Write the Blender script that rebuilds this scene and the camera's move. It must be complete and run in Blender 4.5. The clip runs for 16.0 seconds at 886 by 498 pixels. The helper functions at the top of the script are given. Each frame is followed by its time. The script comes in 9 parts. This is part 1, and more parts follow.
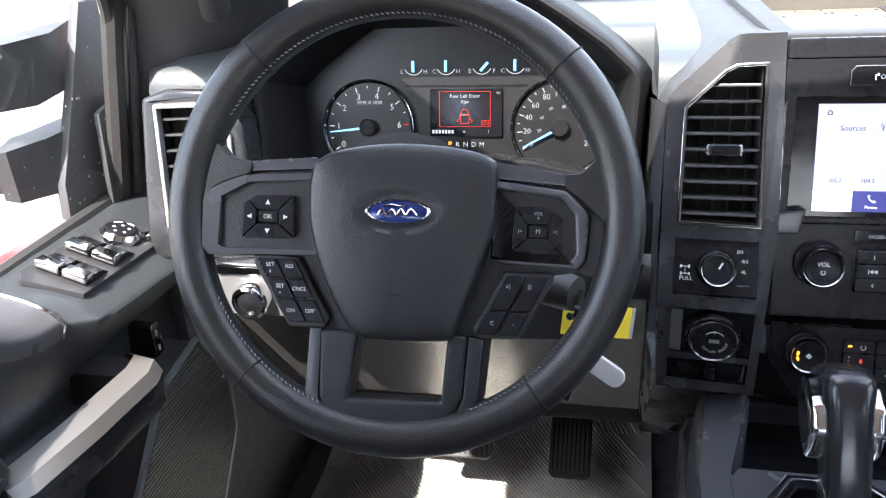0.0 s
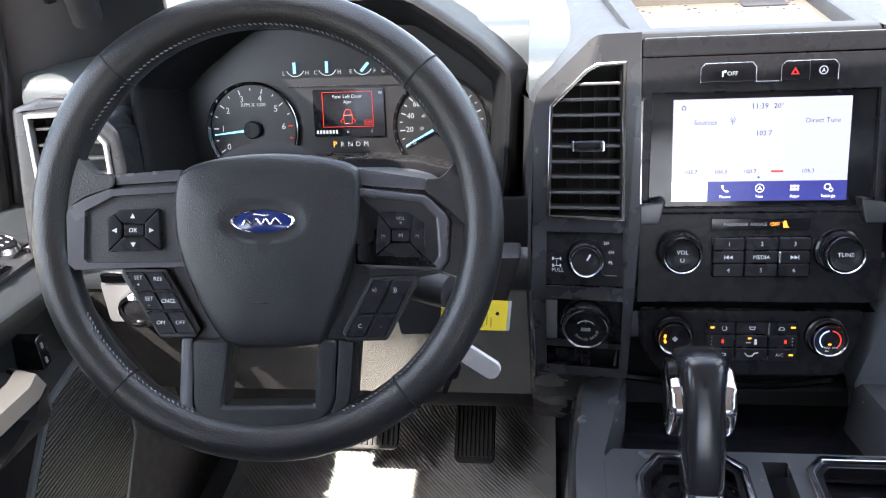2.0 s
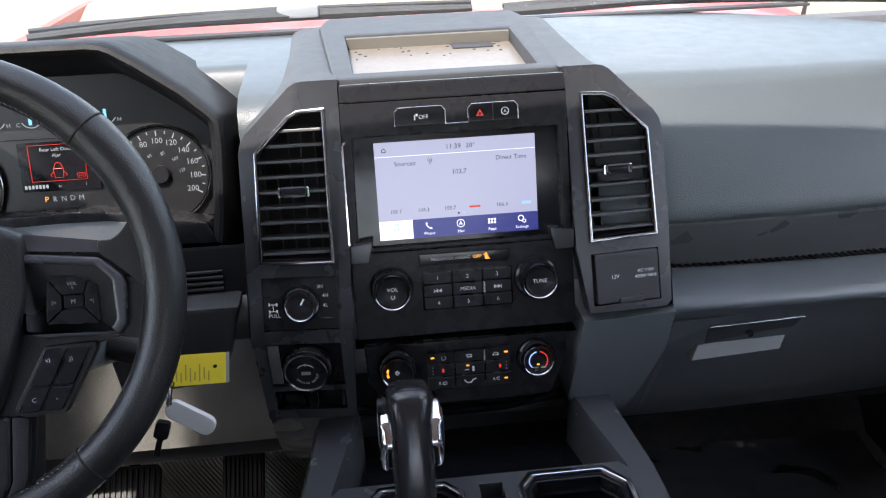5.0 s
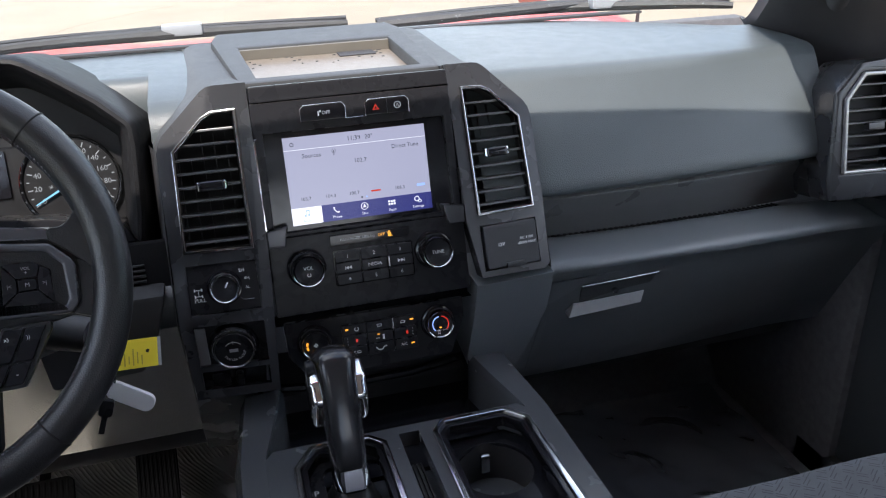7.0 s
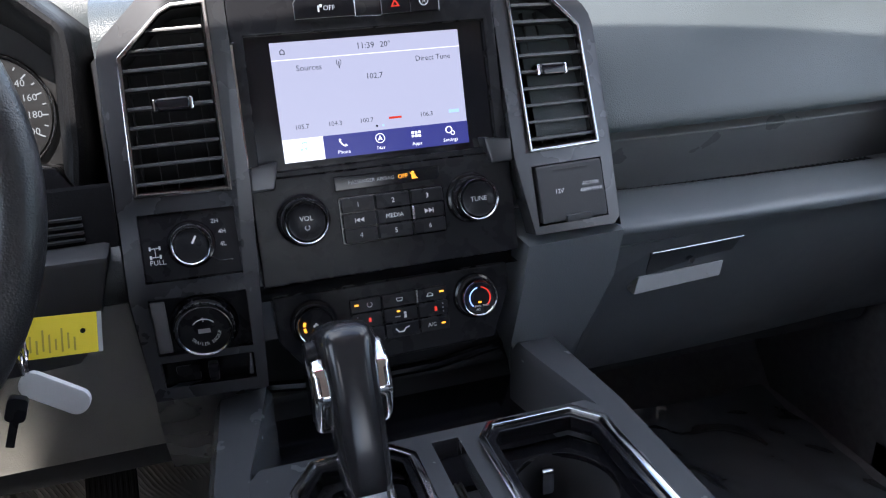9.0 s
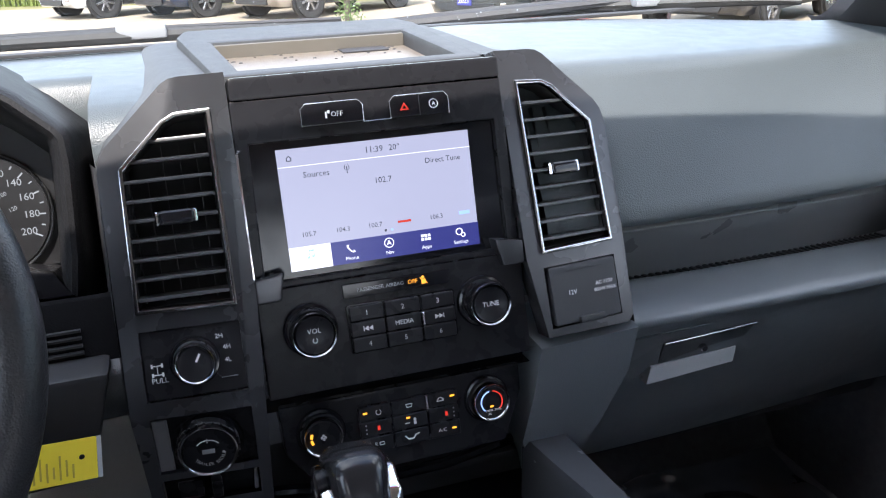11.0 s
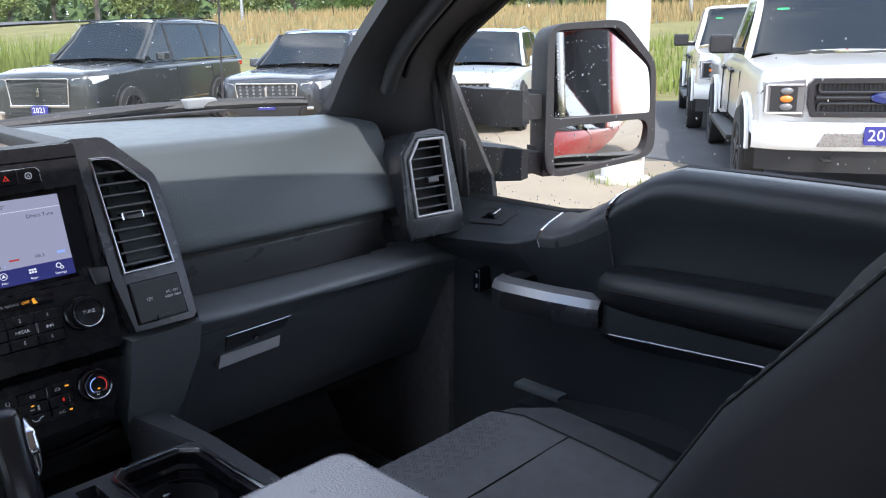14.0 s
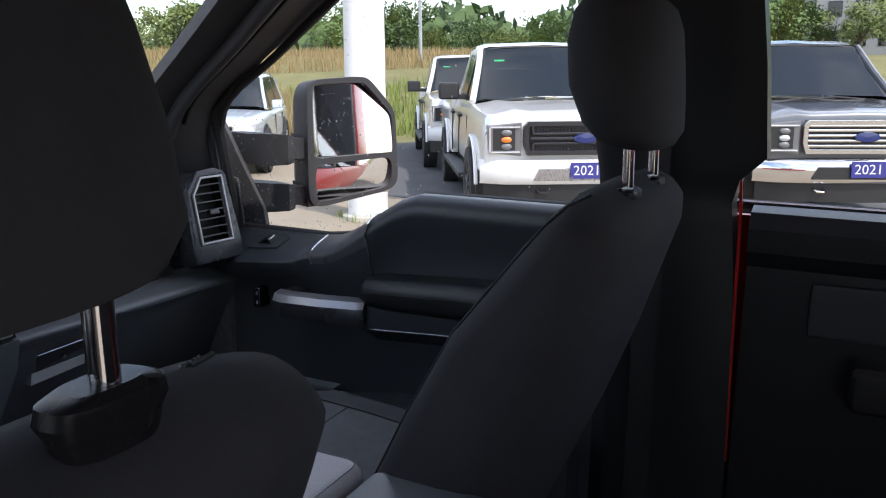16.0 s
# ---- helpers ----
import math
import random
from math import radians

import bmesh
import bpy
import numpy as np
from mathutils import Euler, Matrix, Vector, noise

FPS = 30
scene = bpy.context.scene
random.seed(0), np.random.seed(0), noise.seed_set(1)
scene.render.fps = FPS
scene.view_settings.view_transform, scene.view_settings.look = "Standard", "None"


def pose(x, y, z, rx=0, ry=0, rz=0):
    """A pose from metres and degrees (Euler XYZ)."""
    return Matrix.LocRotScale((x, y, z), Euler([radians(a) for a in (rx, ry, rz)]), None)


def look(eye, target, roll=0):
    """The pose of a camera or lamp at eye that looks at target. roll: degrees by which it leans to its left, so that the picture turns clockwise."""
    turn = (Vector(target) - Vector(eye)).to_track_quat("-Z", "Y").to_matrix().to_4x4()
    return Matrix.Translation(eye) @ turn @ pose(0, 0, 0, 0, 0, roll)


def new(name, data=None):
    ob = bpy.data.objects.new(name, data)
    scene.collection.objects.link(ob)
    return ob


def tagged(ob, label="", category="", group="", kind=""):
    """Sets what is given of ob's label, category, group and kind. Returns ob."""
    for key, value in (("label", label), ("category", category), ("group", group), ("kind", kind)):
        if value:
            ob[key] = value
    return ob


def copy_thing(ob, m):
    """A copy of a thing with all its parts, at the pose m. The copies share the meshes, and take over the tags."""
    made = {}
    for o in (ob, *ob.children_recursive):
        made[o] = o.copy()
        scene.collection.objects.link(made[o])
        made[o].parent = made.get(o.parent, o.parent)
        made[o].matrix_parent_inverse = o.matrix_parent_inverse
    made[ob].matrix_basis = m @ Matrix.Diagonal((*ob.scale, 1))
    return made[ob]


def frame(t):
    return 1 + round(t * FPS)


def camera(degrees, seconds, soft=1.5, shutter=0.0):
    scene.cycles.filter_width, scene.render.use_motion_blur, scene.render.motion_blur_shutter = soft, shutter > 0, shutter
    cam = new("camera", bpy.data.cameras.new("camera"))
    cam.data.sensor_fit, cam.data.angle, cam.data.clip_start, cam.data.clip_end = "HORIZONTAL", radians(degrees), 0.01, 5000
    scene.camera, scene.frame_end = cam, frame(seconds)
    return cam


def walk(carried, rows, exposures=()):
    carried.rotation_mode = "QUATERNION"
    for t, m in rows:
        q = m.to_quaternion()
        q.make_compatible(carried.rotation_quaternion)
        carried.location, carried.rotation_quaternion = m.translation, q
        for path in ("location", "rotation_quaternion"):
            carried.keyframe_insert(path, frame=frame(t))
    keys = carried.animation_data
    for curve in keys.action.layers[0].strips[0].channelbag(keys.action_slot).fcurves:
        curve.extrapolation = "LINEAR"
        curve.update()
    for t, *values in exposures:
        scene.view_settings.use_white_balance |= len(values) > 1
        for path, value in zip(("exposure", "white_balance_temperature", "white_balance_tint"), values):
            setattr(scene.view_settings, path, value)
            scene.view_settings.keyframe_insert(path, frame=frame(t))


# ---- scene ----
# ---- camera and its walk ----
cam = camera(57.3, 16.0, soft=1.1)
PATH = [
    (0, (-0.272, -0.803, 1.59), (-0.699, 0.949, 0.725), -4.1),
    (0.5, (-0.27, -0.806, 1.594), (-0.672, 0.939, 0.704), -4.1),
    (1, (-0.266, -0.809, 1.604), (-0.64, 0.936, 0.701), -4.1),
    (1.5, (-0.248, -0.81, 1.611), (-0.579, 0.94, 0.701), -4.2),
    (2, (-0.213, -0.803, 1.611), (-0.476, 0.957, 0.698), -4.1),
    (2.5, (-0.16, -0.795, 1.607), (-0.344, 0.977, 0.697), -3.9),
    (3, (-0.12, -0.788, 1.618), (-0.217, 0.989, 0.705), -3.5),
    (3.5, (-0.085, -0.787, 1.614), (-0.111, 0.997, 0.711), -3.2),
    (4, (-0.062, -0.787, 1.611), (-0.035, 1.003, 0.72), -2.9),
    (4.2, (-0.067, -0.787, 1.607), (-0.016, 1.009, 0.729), -2.8),
    (6.3, (-0.11, -0.896, 1.667), (0.246, 0.864, 0.785), -1.9),
    (6.5, (-0.113, -0.914, 1.648), (0.275, 0.854, 0.798), -2.2),
    (7, (-0.157, -0.917, 1.628), (0.332, 0.833, 0.793), -1.8),
    (7.5, (-0.182, -0.896, 1.579), (0.352, 0.847, 0.757), -1.8),
    (8, (-0.17, -0.845, 1.506), (0.376, 0.897, 0.691), -1.8),
    (8.2, (-0.161, -0.819, 1.48), (0.391, 0.925, 0.673), -1.7),
    (10.3, (-0.163, -0.601, 1.459), (0.36, 1.164, 0.677), -1.8),
    (10.5, (-0.165, -0.605, 1.483), (0.359, 1.163, 0.708), -1.9),
    (11, (-0.16, -0.655, 1.527), (0.41, 1.111, 0.78), -1.8),
    (11.5, (-0.143, -0.729, 1.546), (0.528, 1.015, 0.831), -1.7),
    (12, (-0.145, -0.806, 1.561), (0.683, 0.881, 0.878), -1.5),
    (12.5, (-0.158, -0.879, 1.566), (0.851, 0.722, 0.919), -1.2),
    (13, (-0.192, -0.948, 1.563), (0.981, 0.553, 0.955), -0.9),
    (13.5, (-0.239, -0.991, 1.553), (1.059, 0.421, 0.986), -0.7),
    (14, (-0.309, -1.049, 1.557), (1.079, 0.29, 1.027), -0.4),
    (14.5, (-0.387, -1.119, 1.563), (1.075, 0.147, 1.055), -0.1),
    (15, (-0.44, -1.165, 1.573), (1.101, 0.015, 1.088), 0.0),
    (15.5, (-0.503, -1.176, 1.577), (1.135, -0.125, 1.115), 0.2),
    (16, (-0.586, -1.197, 1.583), (1.172, -0.345, 1.154), 0.6),
]
EXPOSURE = [(0, 2.5, 6550, 12), (3.3, 2.5, 6550, 12), (3.8, 2.15, 6550, 12), (4.3, 1.9, 6550, 12), (6.3, 1.3, 6550, 12), (8.2, 1.6, 6400, 12), (10.3, 2.1, 6400, 12), (11.0, 1.75, 6400, 12), (12.0, 1.25, 6350, 12), (13.0, 1.1, 6300, 12), (14.5, 0.85, 6250, 13), (16, 0.45, 6350, 15)]
walk(cam, [(t, look(eye, target, roll)) for t, eye, target, roll in PATH], EXPOSURE)

# ---- world and light ----
world = bpy.data.worlds.new("sky")
scene.world = world
world.use_nodes = True
wt = world.node_tree
sky = wt.nodes.new("ShaderNodeTexSky")
sky.sky_type, sky.sun_disc = 'NISHITA', False
SUN_FROM = Vector((-0.32, -0.70, 1.0)).normalized()
sky.sun_elevation = math.asin(SUN_FROM.z)
sky.sun_rotation = math.atan2(SUN_FROM.x, SUN_FROM.y)
# soft clouds mixed into the sky
wcoord = wt.nodes.new("ShaderNodeTexCoord")
wmap = wt.nodes.new("ShaderNodeMapping")
wmap.inputs["Scale"].default_value = (1.0, 1.0, 3.0)
wnoise = wt.nodes.new("ShaderNodeTexNoise")
wnoise.inputs["Scale"].default_value, wnoise.inputs["Detail"].default_value = 2.6, 7
wramp = wt.nodes.new("ShaderNodeValToRGB")
wramp.color_ramp.elements[0].position, wramp.color_ramp.elements[1].position = 0.42, 0.66
wmix = wt.nodes.new("ShaderNodeMix")
wmix.data_type = 'RGBA'
wt.links.new(wcoord.outputs["Generated"], wmap.inputs[0])
wt.links.new(wmap.outputs[0], wnoise.inputs["Vector"])
wt.links.new(wnoise.outputs[0], wramp.inputs[0])
wt.links.new(wramp.outputs[0], wmix.inputs[0])
wt.links.new(sky.outputs[0], wmix.inputs[6])
wmix.inputs[7].default_value = (9.0, 9.2, 9.6, 1)
wt.links.new(wmix.outputs[2], wt.nodes["Background"].inputs[0])
wt.nodes["Background"].inputs[1].default_value = 0.21
sun = new("sun", bpy.data.lights.new("sun", 'SUN'))
sun.data.energy, sun.data.angle, sun.data.color = 3.4, radians(0.6), (1.0, 0.94, 0.86)
sun.matrix_world = look(SUN_FROM * 60, (0, 0, 0))

# ---- building helpers ----
def link(name, bm, material, smooth=35):
    me = bpy.data.meshes.new(name)
    bmesh.ops.recalc_face_normals(bm, faces=bm.faces)
    bm.to_mesh(me)
    bm.free()
    for m in (material if isinstance(material, (list, tuple)) else [material]):
        me.materials.append(m)
    if smooth:
        me.polygons.foreach_set("use_smooth", [True] * len(me.polygons))
        me.set_sharp_from_angle(angle=radians(smooth))
    return me

def thing(name, label, category, at=None, group="", kind=""):
    ob = new(name)
    ob.empty_display_size = 0.05
    ob.matrix_basis = at if at is not None else Matrix()
    return tagged(ob, label, category, group, kind)

def root_of(ob):
    while ob.parent:
        ob = ob.parent
    return ob

def part(name, bm, material, parent, label="", smooth=35, world=False, kind="", at=None):
    """One mesh under a thing or a part, in the thing's own frame; world: given in world places."""
    if world:
        bm.transform(root_of(parent).matrix_basis.inverted())
    ob = new(name, link(name, bm, material, smooth))
    ob.parent = parent
    if at is not None:
        ob.matrix_basis = at
    if smooth and kind != "stuff" and 40 < len(ob.data.polygons) < 4000:
        w = ob.modifiers.new("even_shading", 'WEIGHTED_NORMAL')
        w.keep_sharp, w.weight = True, 80
    return tagged(ob, label, "", "", kind)

def again(ob, parent, at=None):
    """A further piece on the same mesh."""
    o = new(ob.name.split(".")[0], ob.data)
    o.parent = parent
    if at is not None:
        o.matrix_basis = at
    return o

def single(name, bm, material, label, category, kind="", smooth=35, group=""):
    return tagged(new(name, link(name, bm, material, smooth)), label, category, group, kind)

def join(*bms):
    out = bms[0]
    for b in bms[1:]:
        me = bpy.data.meshes.new("t")
        b.to_mesh(me)
        b.free()
        out.from_mesh(me)
        bpy.data.meshes.remove(me)
    return out

def soften(bm, bev, seg=2, angle=30):
    if bev:
        es = [e for e in bm.edges if len(e.link_faces) == 2 and e.calc_face_angle(0) > radians(angle)]
        bmesh.ops.bevel(bm, geom=es, offset=bev, segments=seg, profile=0.6, affect='EDGES', clamp_overlap=True)
    return bm

def box(lo, hi, bev=0.0, seg=2, m=None):
    bm = bmesh.new()
    bmesh.ops.create_cube(bm, size=1)
    for v in bm.verts:
        v.co = [(l + h) / 2 + c * (h - l) for l, h, c in zip(lo, hi, v.co)]
    soften(bm, bev, seg)
    if m is not None:
        bm.transform(m)
    return bm

def fill(bm, loops):
    es = []
    for lp in loops:
        vs = [bm.verts.new(p) for p in lp]
        es += [bm.edges.new((vs[i], vs[(i + 1) % len(vs)])) for i in range(len(vs))]
    bmesh.ops.triangle_fill(bm, edges=es, use_beauty=True)
    bmesh.ops.dissolve_limit(bm, angle_limit=0.01, verts=bm.verts, edges=bm.edges)

def plate(outer, holes=(), y0=0.0, y1=0.01, bev=0.0, seg=2, axis="y", m=None):
    """A flat plate with holes, its outline in x, z, thick from y0 to y1; axis x: its outline in y, z, thick along x; z: in x, y."""
    bm = bmesh.new()
    fill(bm, [[(x, y0, z) for x, z in lp] for lp in (outer, *holes)])
    ret = bmesh.ops.extrude_face_region(bm, geom=bm.faces[:])
    for v in [g for g in ret["geom"] if isinstance(g, bmesh.types.BMVert)]:
        v.co.y = y1
    bmesh.ops.recalc_face_normals(bm, faces=bm.faces)
    soften(bm, bev, seg, 25)
    if axis == "x":
        for v in bm.verts:
            v.co = (v.co.y, v.co.x, v.co.z)
    elif axis == "z":
        for v in bm.verts:
            v.co = (v.co.x, v.co.z, v.co.y)
    if m is not None:
        bm.transform(m)
    return bm

def loft(rings, closed=True, caps=True, m=None):
    bm = bmesh.new()
    rows = [[bm.verts.new(p) for p in r] for r in rings]
    n = len(rows[0])
    for a, b in zip(rows, rows[1:]):
        for i in range(n if closed else n - 1):
            j = (i + 1) % n
            bm.faces.new((a[i], a[j], b[j], b[i]))
    if caps and closed:
        bm.faces.new(rows[0])
        bm.faces.new(rows[-1][::-1])
    if m is not None:
        bm.transform(m)
    return bm

def lathe(profile, seg=32, axis="y", at=(0, 0, 0), m=None):
    """Turned round an axis; profile of (radius, height along the axis)."""
    rings = []
    for r, h in profile:
        ring = []
        for i in range(seg):
            a = 2 * math.pi * i / seg
            c, s = max(r, 1e-5) * math.cos(a), max(r, 1e-5) * math.sin(a)
            p = {"y": (c, h, s), "z": (c, s, h), "x": (h, c, s)}[axis]
            ring.append(Vector(p) + Vector(at))
        rings.append(ring)
    return loft(rings, caps=False, m=m)

def tube(path, r, seg=8, closed=False, flat=1.0):
    """A round bar along a path; r: one radius or one each."""
    pts = [Vector(p) for p in path]
    n = len(pts)
    rs = r if isinstance(r, (list, tuple)) else [r] * n
    rings, up = [], None
    for i, p in enumerate(pts):
        a = pts[i - 1] if (i or closed) else p
        b = pts[(i + 1) % n] if (i < n - 1 or closed) else p
        d = (b - a).normalized()
        if up is None:
            up = d.orthogonal().normalized()
        up = (up - d * up.dot(d)).normalized()
        side = d.cross(up)
        rings.append([p + rs[i] * (math.cos(2 * math.pi * k / seg) * up + flat * math.sin(2 * math.pi * k / seg) * side) for k in range(seg)])
    if closed:
        bm = loft(rings + [rings[0]], caps=False)
        bmesh.ops.remove_doubles(bm, verts=bm.verts, dist=1e-6)
        return bm
    return loft(rings)

def words(text, size, at=(0, 0), y=0.0, align='CENTER', spin=0, thick=0.0):
    """Lettering in x, z that faces -y."""
    cu = bpy.data.curves.new("words", 'FONT')
    cu.body, cu.size, cu.align_x, cu.align_y, cu.resolution_u, cu.extrude = text, size, align, 'CENTER', 2, thick
    ob = bpy.data.objects.new("words", cu)
    me = bpy.data.meshes.new_from_object(ob)
    bm = bmesh.new()
    bm.from_mesh(me)
    bpy.data.objects.remove(ob)
    bpy.data.curves.remove(cu)
    bpy.data.meshes.remove(me)
    bm.transform(pose(at[0], y, at[1]) @ pose(0, 0, 0, 0, spin) @ pose(0, 0, 0, 90))
    return bm

def ellipse(cx, cz, rx, rz, n=32, a0=0, a1=360):
    full = abs(a1 - a0) >= 360
    return [(cx + rx * math.cos(radians(a0 + (a1 - a0) * i / (n if full else n - 1))), cz + rz * math.sin(radians(a0 + (a1 - a0) * i / (n if full else n - 1)))) for i in range(n)]

def rrect(x0, z0, x1, z1, r, n=4):
    out = []
    for cx, cz, a in ((x1 - r, z1 - r, 0), (x0 + r, z1 - r, 90), (x0 + r, z0 + r, 180), (x1 - r, z0 + r, 270)):
        out += [(cx + r * math.cos(radians(a + 90 * i / n)), cz + r * math.sin(radians(a + 90 * i / n))) for i in range(n + 1)]
    return out

def shrink(poly, d):
    """An outline set in by d on every side."""
    out, n = [], len(poly)
    area = sum(poly[i][0] * poly[(i + 1) % n][1] - poly[(i + 1) % n][0] * poly[i][1] for i in range(n))
    s = 1 if area > 0 else -1
    for i in range(n):
        p0, p1, p2 = Vector(poly[i - 1]), Vector(poly[i]), Vector(poly[(i + 1) % n])
        a, b = (p1 - p0).normalized(), (p2 - p1).normalized()
        na, nb = Vector((-a.y, a.x)) * s, Vector((-b.y, b.x)) * s
        k = (na + nb)
        k = k / max(k.dot(na), 0.2)
        out.append(tuple(p1 + k * d))
    return out

def mirrored(bm):
    for v in bm.verts:
        v.co.x = -v.co.x
    return bm

def curve_through(pts, n):
    """A smooth line of n points through some points."""
    p = [Vector(q) for q in pts]
    out = []
    for i in range(n):
        s = i / (n - 1) * (len(p) - 1)
        k = min(int(s), len(p) - 2)
        f = s - k
        a, b, c, d = p[max(k - 1, 0)], p[k], p[k + 1], p[min(k + 2, len(p) - 1)]
        out.append(0.5 * ((2 * b) + (c - a) * f + (2 * a - 5 * b + 4 * c - d) * f * f + (3 * b - a - 3 * c + d) * f ** 3))
    return out

def curve_outline(poly, n=3):
    """A closed outline with its corners eased."""
    pts = [(x, 0, z) for x, z in poly]
    p = curve_through(pts[-1:] + pts + pts[:2], (len(pts) + 2) * n + 1)
    return [(q.x, q.z) for q in p[n:-n * 1 - 1]]

def oval_ring(c, ax, ay, hx, hy, n=28, e=2.6):
    """A superellipse ring round c, with half widths hx along ax and hy along ay."""
    c, ax, ay = Vector(c), Vector(ax), Vector(ay)
    out = []
    for i in range(n):
        t = 2 * math.pi * i / n
        u, w = math.cos(t), math.sin(t)
        out.append(c + ax * hx * math.copysign(abs(u) ** (2 / e), u) + ay * hy * math.copysign(abs(w) ** (2 / e), w))
    return out

# ---- materials ----
def surface(name, col, rough=0.5, metal=0.0, vary=0.12, vscale=9.0, grain=None, coat=0.0, spec=0.5, rvary=0.03, kind="leather"):
    """col, roughness and metal with mottling at a large scale and relief at a small one; grain: (pieces per metre, strength)."""
    m = bpy.data.materials.new(name)
    m.use_nodes = True
    t = m.node_tree
    b = t.nodes["Principled BSDF"]
    b.inputs["Metallic"].default_value = metal
    b.inputs["Specular IOR Level"].default_value = spec
    b.inputs["Coat Weight"].default_value = coat
    b.inputs["Coat Roughness"].default_value = 0.05
    co = t.nodes.new("ShaderNodeTexCoord")
    n1 = t.nodes.new("ShaderNodeTexNoise")
    n1.inputs["Scale"].default_value, n1.inputs["Detail"].default_value = vscale, 5
    t.links.new(co.outputs["Object"], n1.inputs["Vector"])
    mx = t.nodes.new("ShaderNodeMix")
    mx.data_type = 'RGBA'
    mx.inputs[6].default_value = (*[c * (1 - vary) for c in col], 1)
    mx.inputs[7].default_value = (*[min(c * (1 + vary), 1) for c in col], 1)
    t.links.new(n1.outputs[0], mx.inputs[0])
    t.links.new(mx.outputs[2], b.inputs["Base Color"])
    mr = t.nodes.new("ShaderNodeMapRange")
    mr.inputs["From Min"].default_value, mr.inputs["From Max"].default_value = 0.3, 0.7
    mr.inputs["To Min"].default_value, mr.inputs["To Max"].default_value = max(rough - rvary, 0.02), min(rough + rvary, 1)
    n2 = t.nodes.new("ShaderNodeTexNoise")
    n2.inputs["Scale"].default_value, n2.inputs["Detail"].default_value = vscale * 6, 4
    t.links.new(co.outputs["Object"], n2.inputs["Vector"])
    t.links.new(n2.outputs[0], mr.inputs[0])
    t.links.new(mr.outputs[0], b.inputs["Roughness"])
    if grain:
        bp = t.nodes.new("ShaderNodeBump")
        bp.inputs["Strength"].default_value, bp.inputs["Distance"].default_value = grain[1], 0.6 / grain[0]
        if kind == "leather":
            g = t.nodes.new("ShaderNodeTexVoronoi")
            g.feature = 'SMOOTH_F1'
            g.inputs["Scale"].default_value = grain[0]
            out = g.outputs["Distance"]
        elif kind == "weave":
            g = t.nodes.new("ShaderNodeTexChecker")
            g.inputs["Scale"].default_value = grain[0]
            out = g.outputs["Fac"]
        else:
            g = t.nodes.new("ShaderNodeTexNoise")
            g.inputs["Scale"].default_value, g.inputs["Detail"].default_value = grain[0], 6
            out = g.outputs[0]
        t.links.new(co.outputs["Object"], g.inputs["Vector"])
        t.links.new(out, bp.inputs["Height"])
        t.links.new(bp.outputs[0], b.inputs["Normal"])
    return m

def glow(name, col, strength):
    m = bpy.data.materials.new(name)
    m.use_nodes = True
    b = m.node_tree.nodes["Principled BSDF"]
    b.inputs["Base Color"].default_value = (*[c * 0.05 for c in col], 1)
    b.inputs["Emission Color"].default_value = (*col, 1)
    b.inputs["Emission Strength"].default_value = strength
    b.inputs["Roughness"].default_value = 0.25
    return m

def pane(name, tint=(1, 1, 1), gloss=1.0):
    """Thin glass: lets light straight through, with a mirror gloss that grows at a slant."""
    m = bpy.data.materials.new(name)
    m.use_nodes = True
    t = m.node_tree
    t.nodes.remove(t.nodes["Principled BSDF"])
    tr = t.nodes.new("ShaderNodeBsdfTransparent")
    tr.inputs[0].default_value = (*tint, 1)
    gl = t.nodes.new("ShaderNodeBsdfGlossy")
    gl.inputs["Roughness"].default_value = 0.02
    fr = t.nodes.new("ShaderNodeLayerWeight")
    fr.inputs[0].default_value = 0.5
    pw = t.nodes.new("ShaderNodeMath")
    pw.operation = 'POWER'
    pw.inputs[1].default_value = 5.0
    mu = t.nodes.new("ShaderNodeMath")
    mu.operation = 'MULTIPLY_ADD'
    mu.inputs[1].default_value, mu.inputs[2].default_value = 0.9 * gloss, 0.04 * gloss
    mx = t.nodes.new("ShaderNodeMixShader")
    t.links.new(fr.outputs["Facing"], pw.inputs[0])
    t.links.new(pw.outputs[0], mu.inputs[0])
    t.links.new(mu.outputs[0], mx.inputs[0])
    t.links.new(tr.outputs[0], mx.inputs[1])
    t.links.new(gl.outputs[0], mx.inputs[2])
    t.links.new(mx.outputs[0], t.nodes["Material Output"].inputs[0])
    return m

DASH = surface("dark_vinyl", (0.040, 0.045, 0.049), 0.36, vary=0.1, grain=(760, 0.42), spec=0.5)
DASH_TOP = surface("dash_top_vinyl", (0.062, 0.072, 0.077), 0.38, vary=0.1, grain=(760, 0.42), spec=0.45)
TRAYTOP = surface("tray_vinyl", (0.045, 0.047, 0.050), 0.55, vary=0.08, grain=(1100, 0.3), spec=0.3)
LOWER = surface("lower_plastic", (0.118, 0.130, 0.140), 0.34, vary=0.08, grain=(700, 0.18), spec=0.6)
KNEE = surface("knee_plastic", (0.25, 0.245, 0.235), 0.22, 0.75, vary=0.04, vscale=3)
SATIN = surface("gunmetal_paint", (0.050, 0.051, 0.056), 0.27, 0.55, vary=0.05, vscale=3)
SATIN_LT = surface("satin_silver_paint", (0.36, 0.36, 0.365), 0.30, 0.6, vary=0.05, vscale=4)
PIANO = surface("gloss_black", (0.008, 0.008, 0.010), 0.12, vary=0.1, rvary=0.04, spec=0.35)
SLAT = surface("slat_plastic", (0.042, 0.043, 0.046), 0.34, vary=0.06)
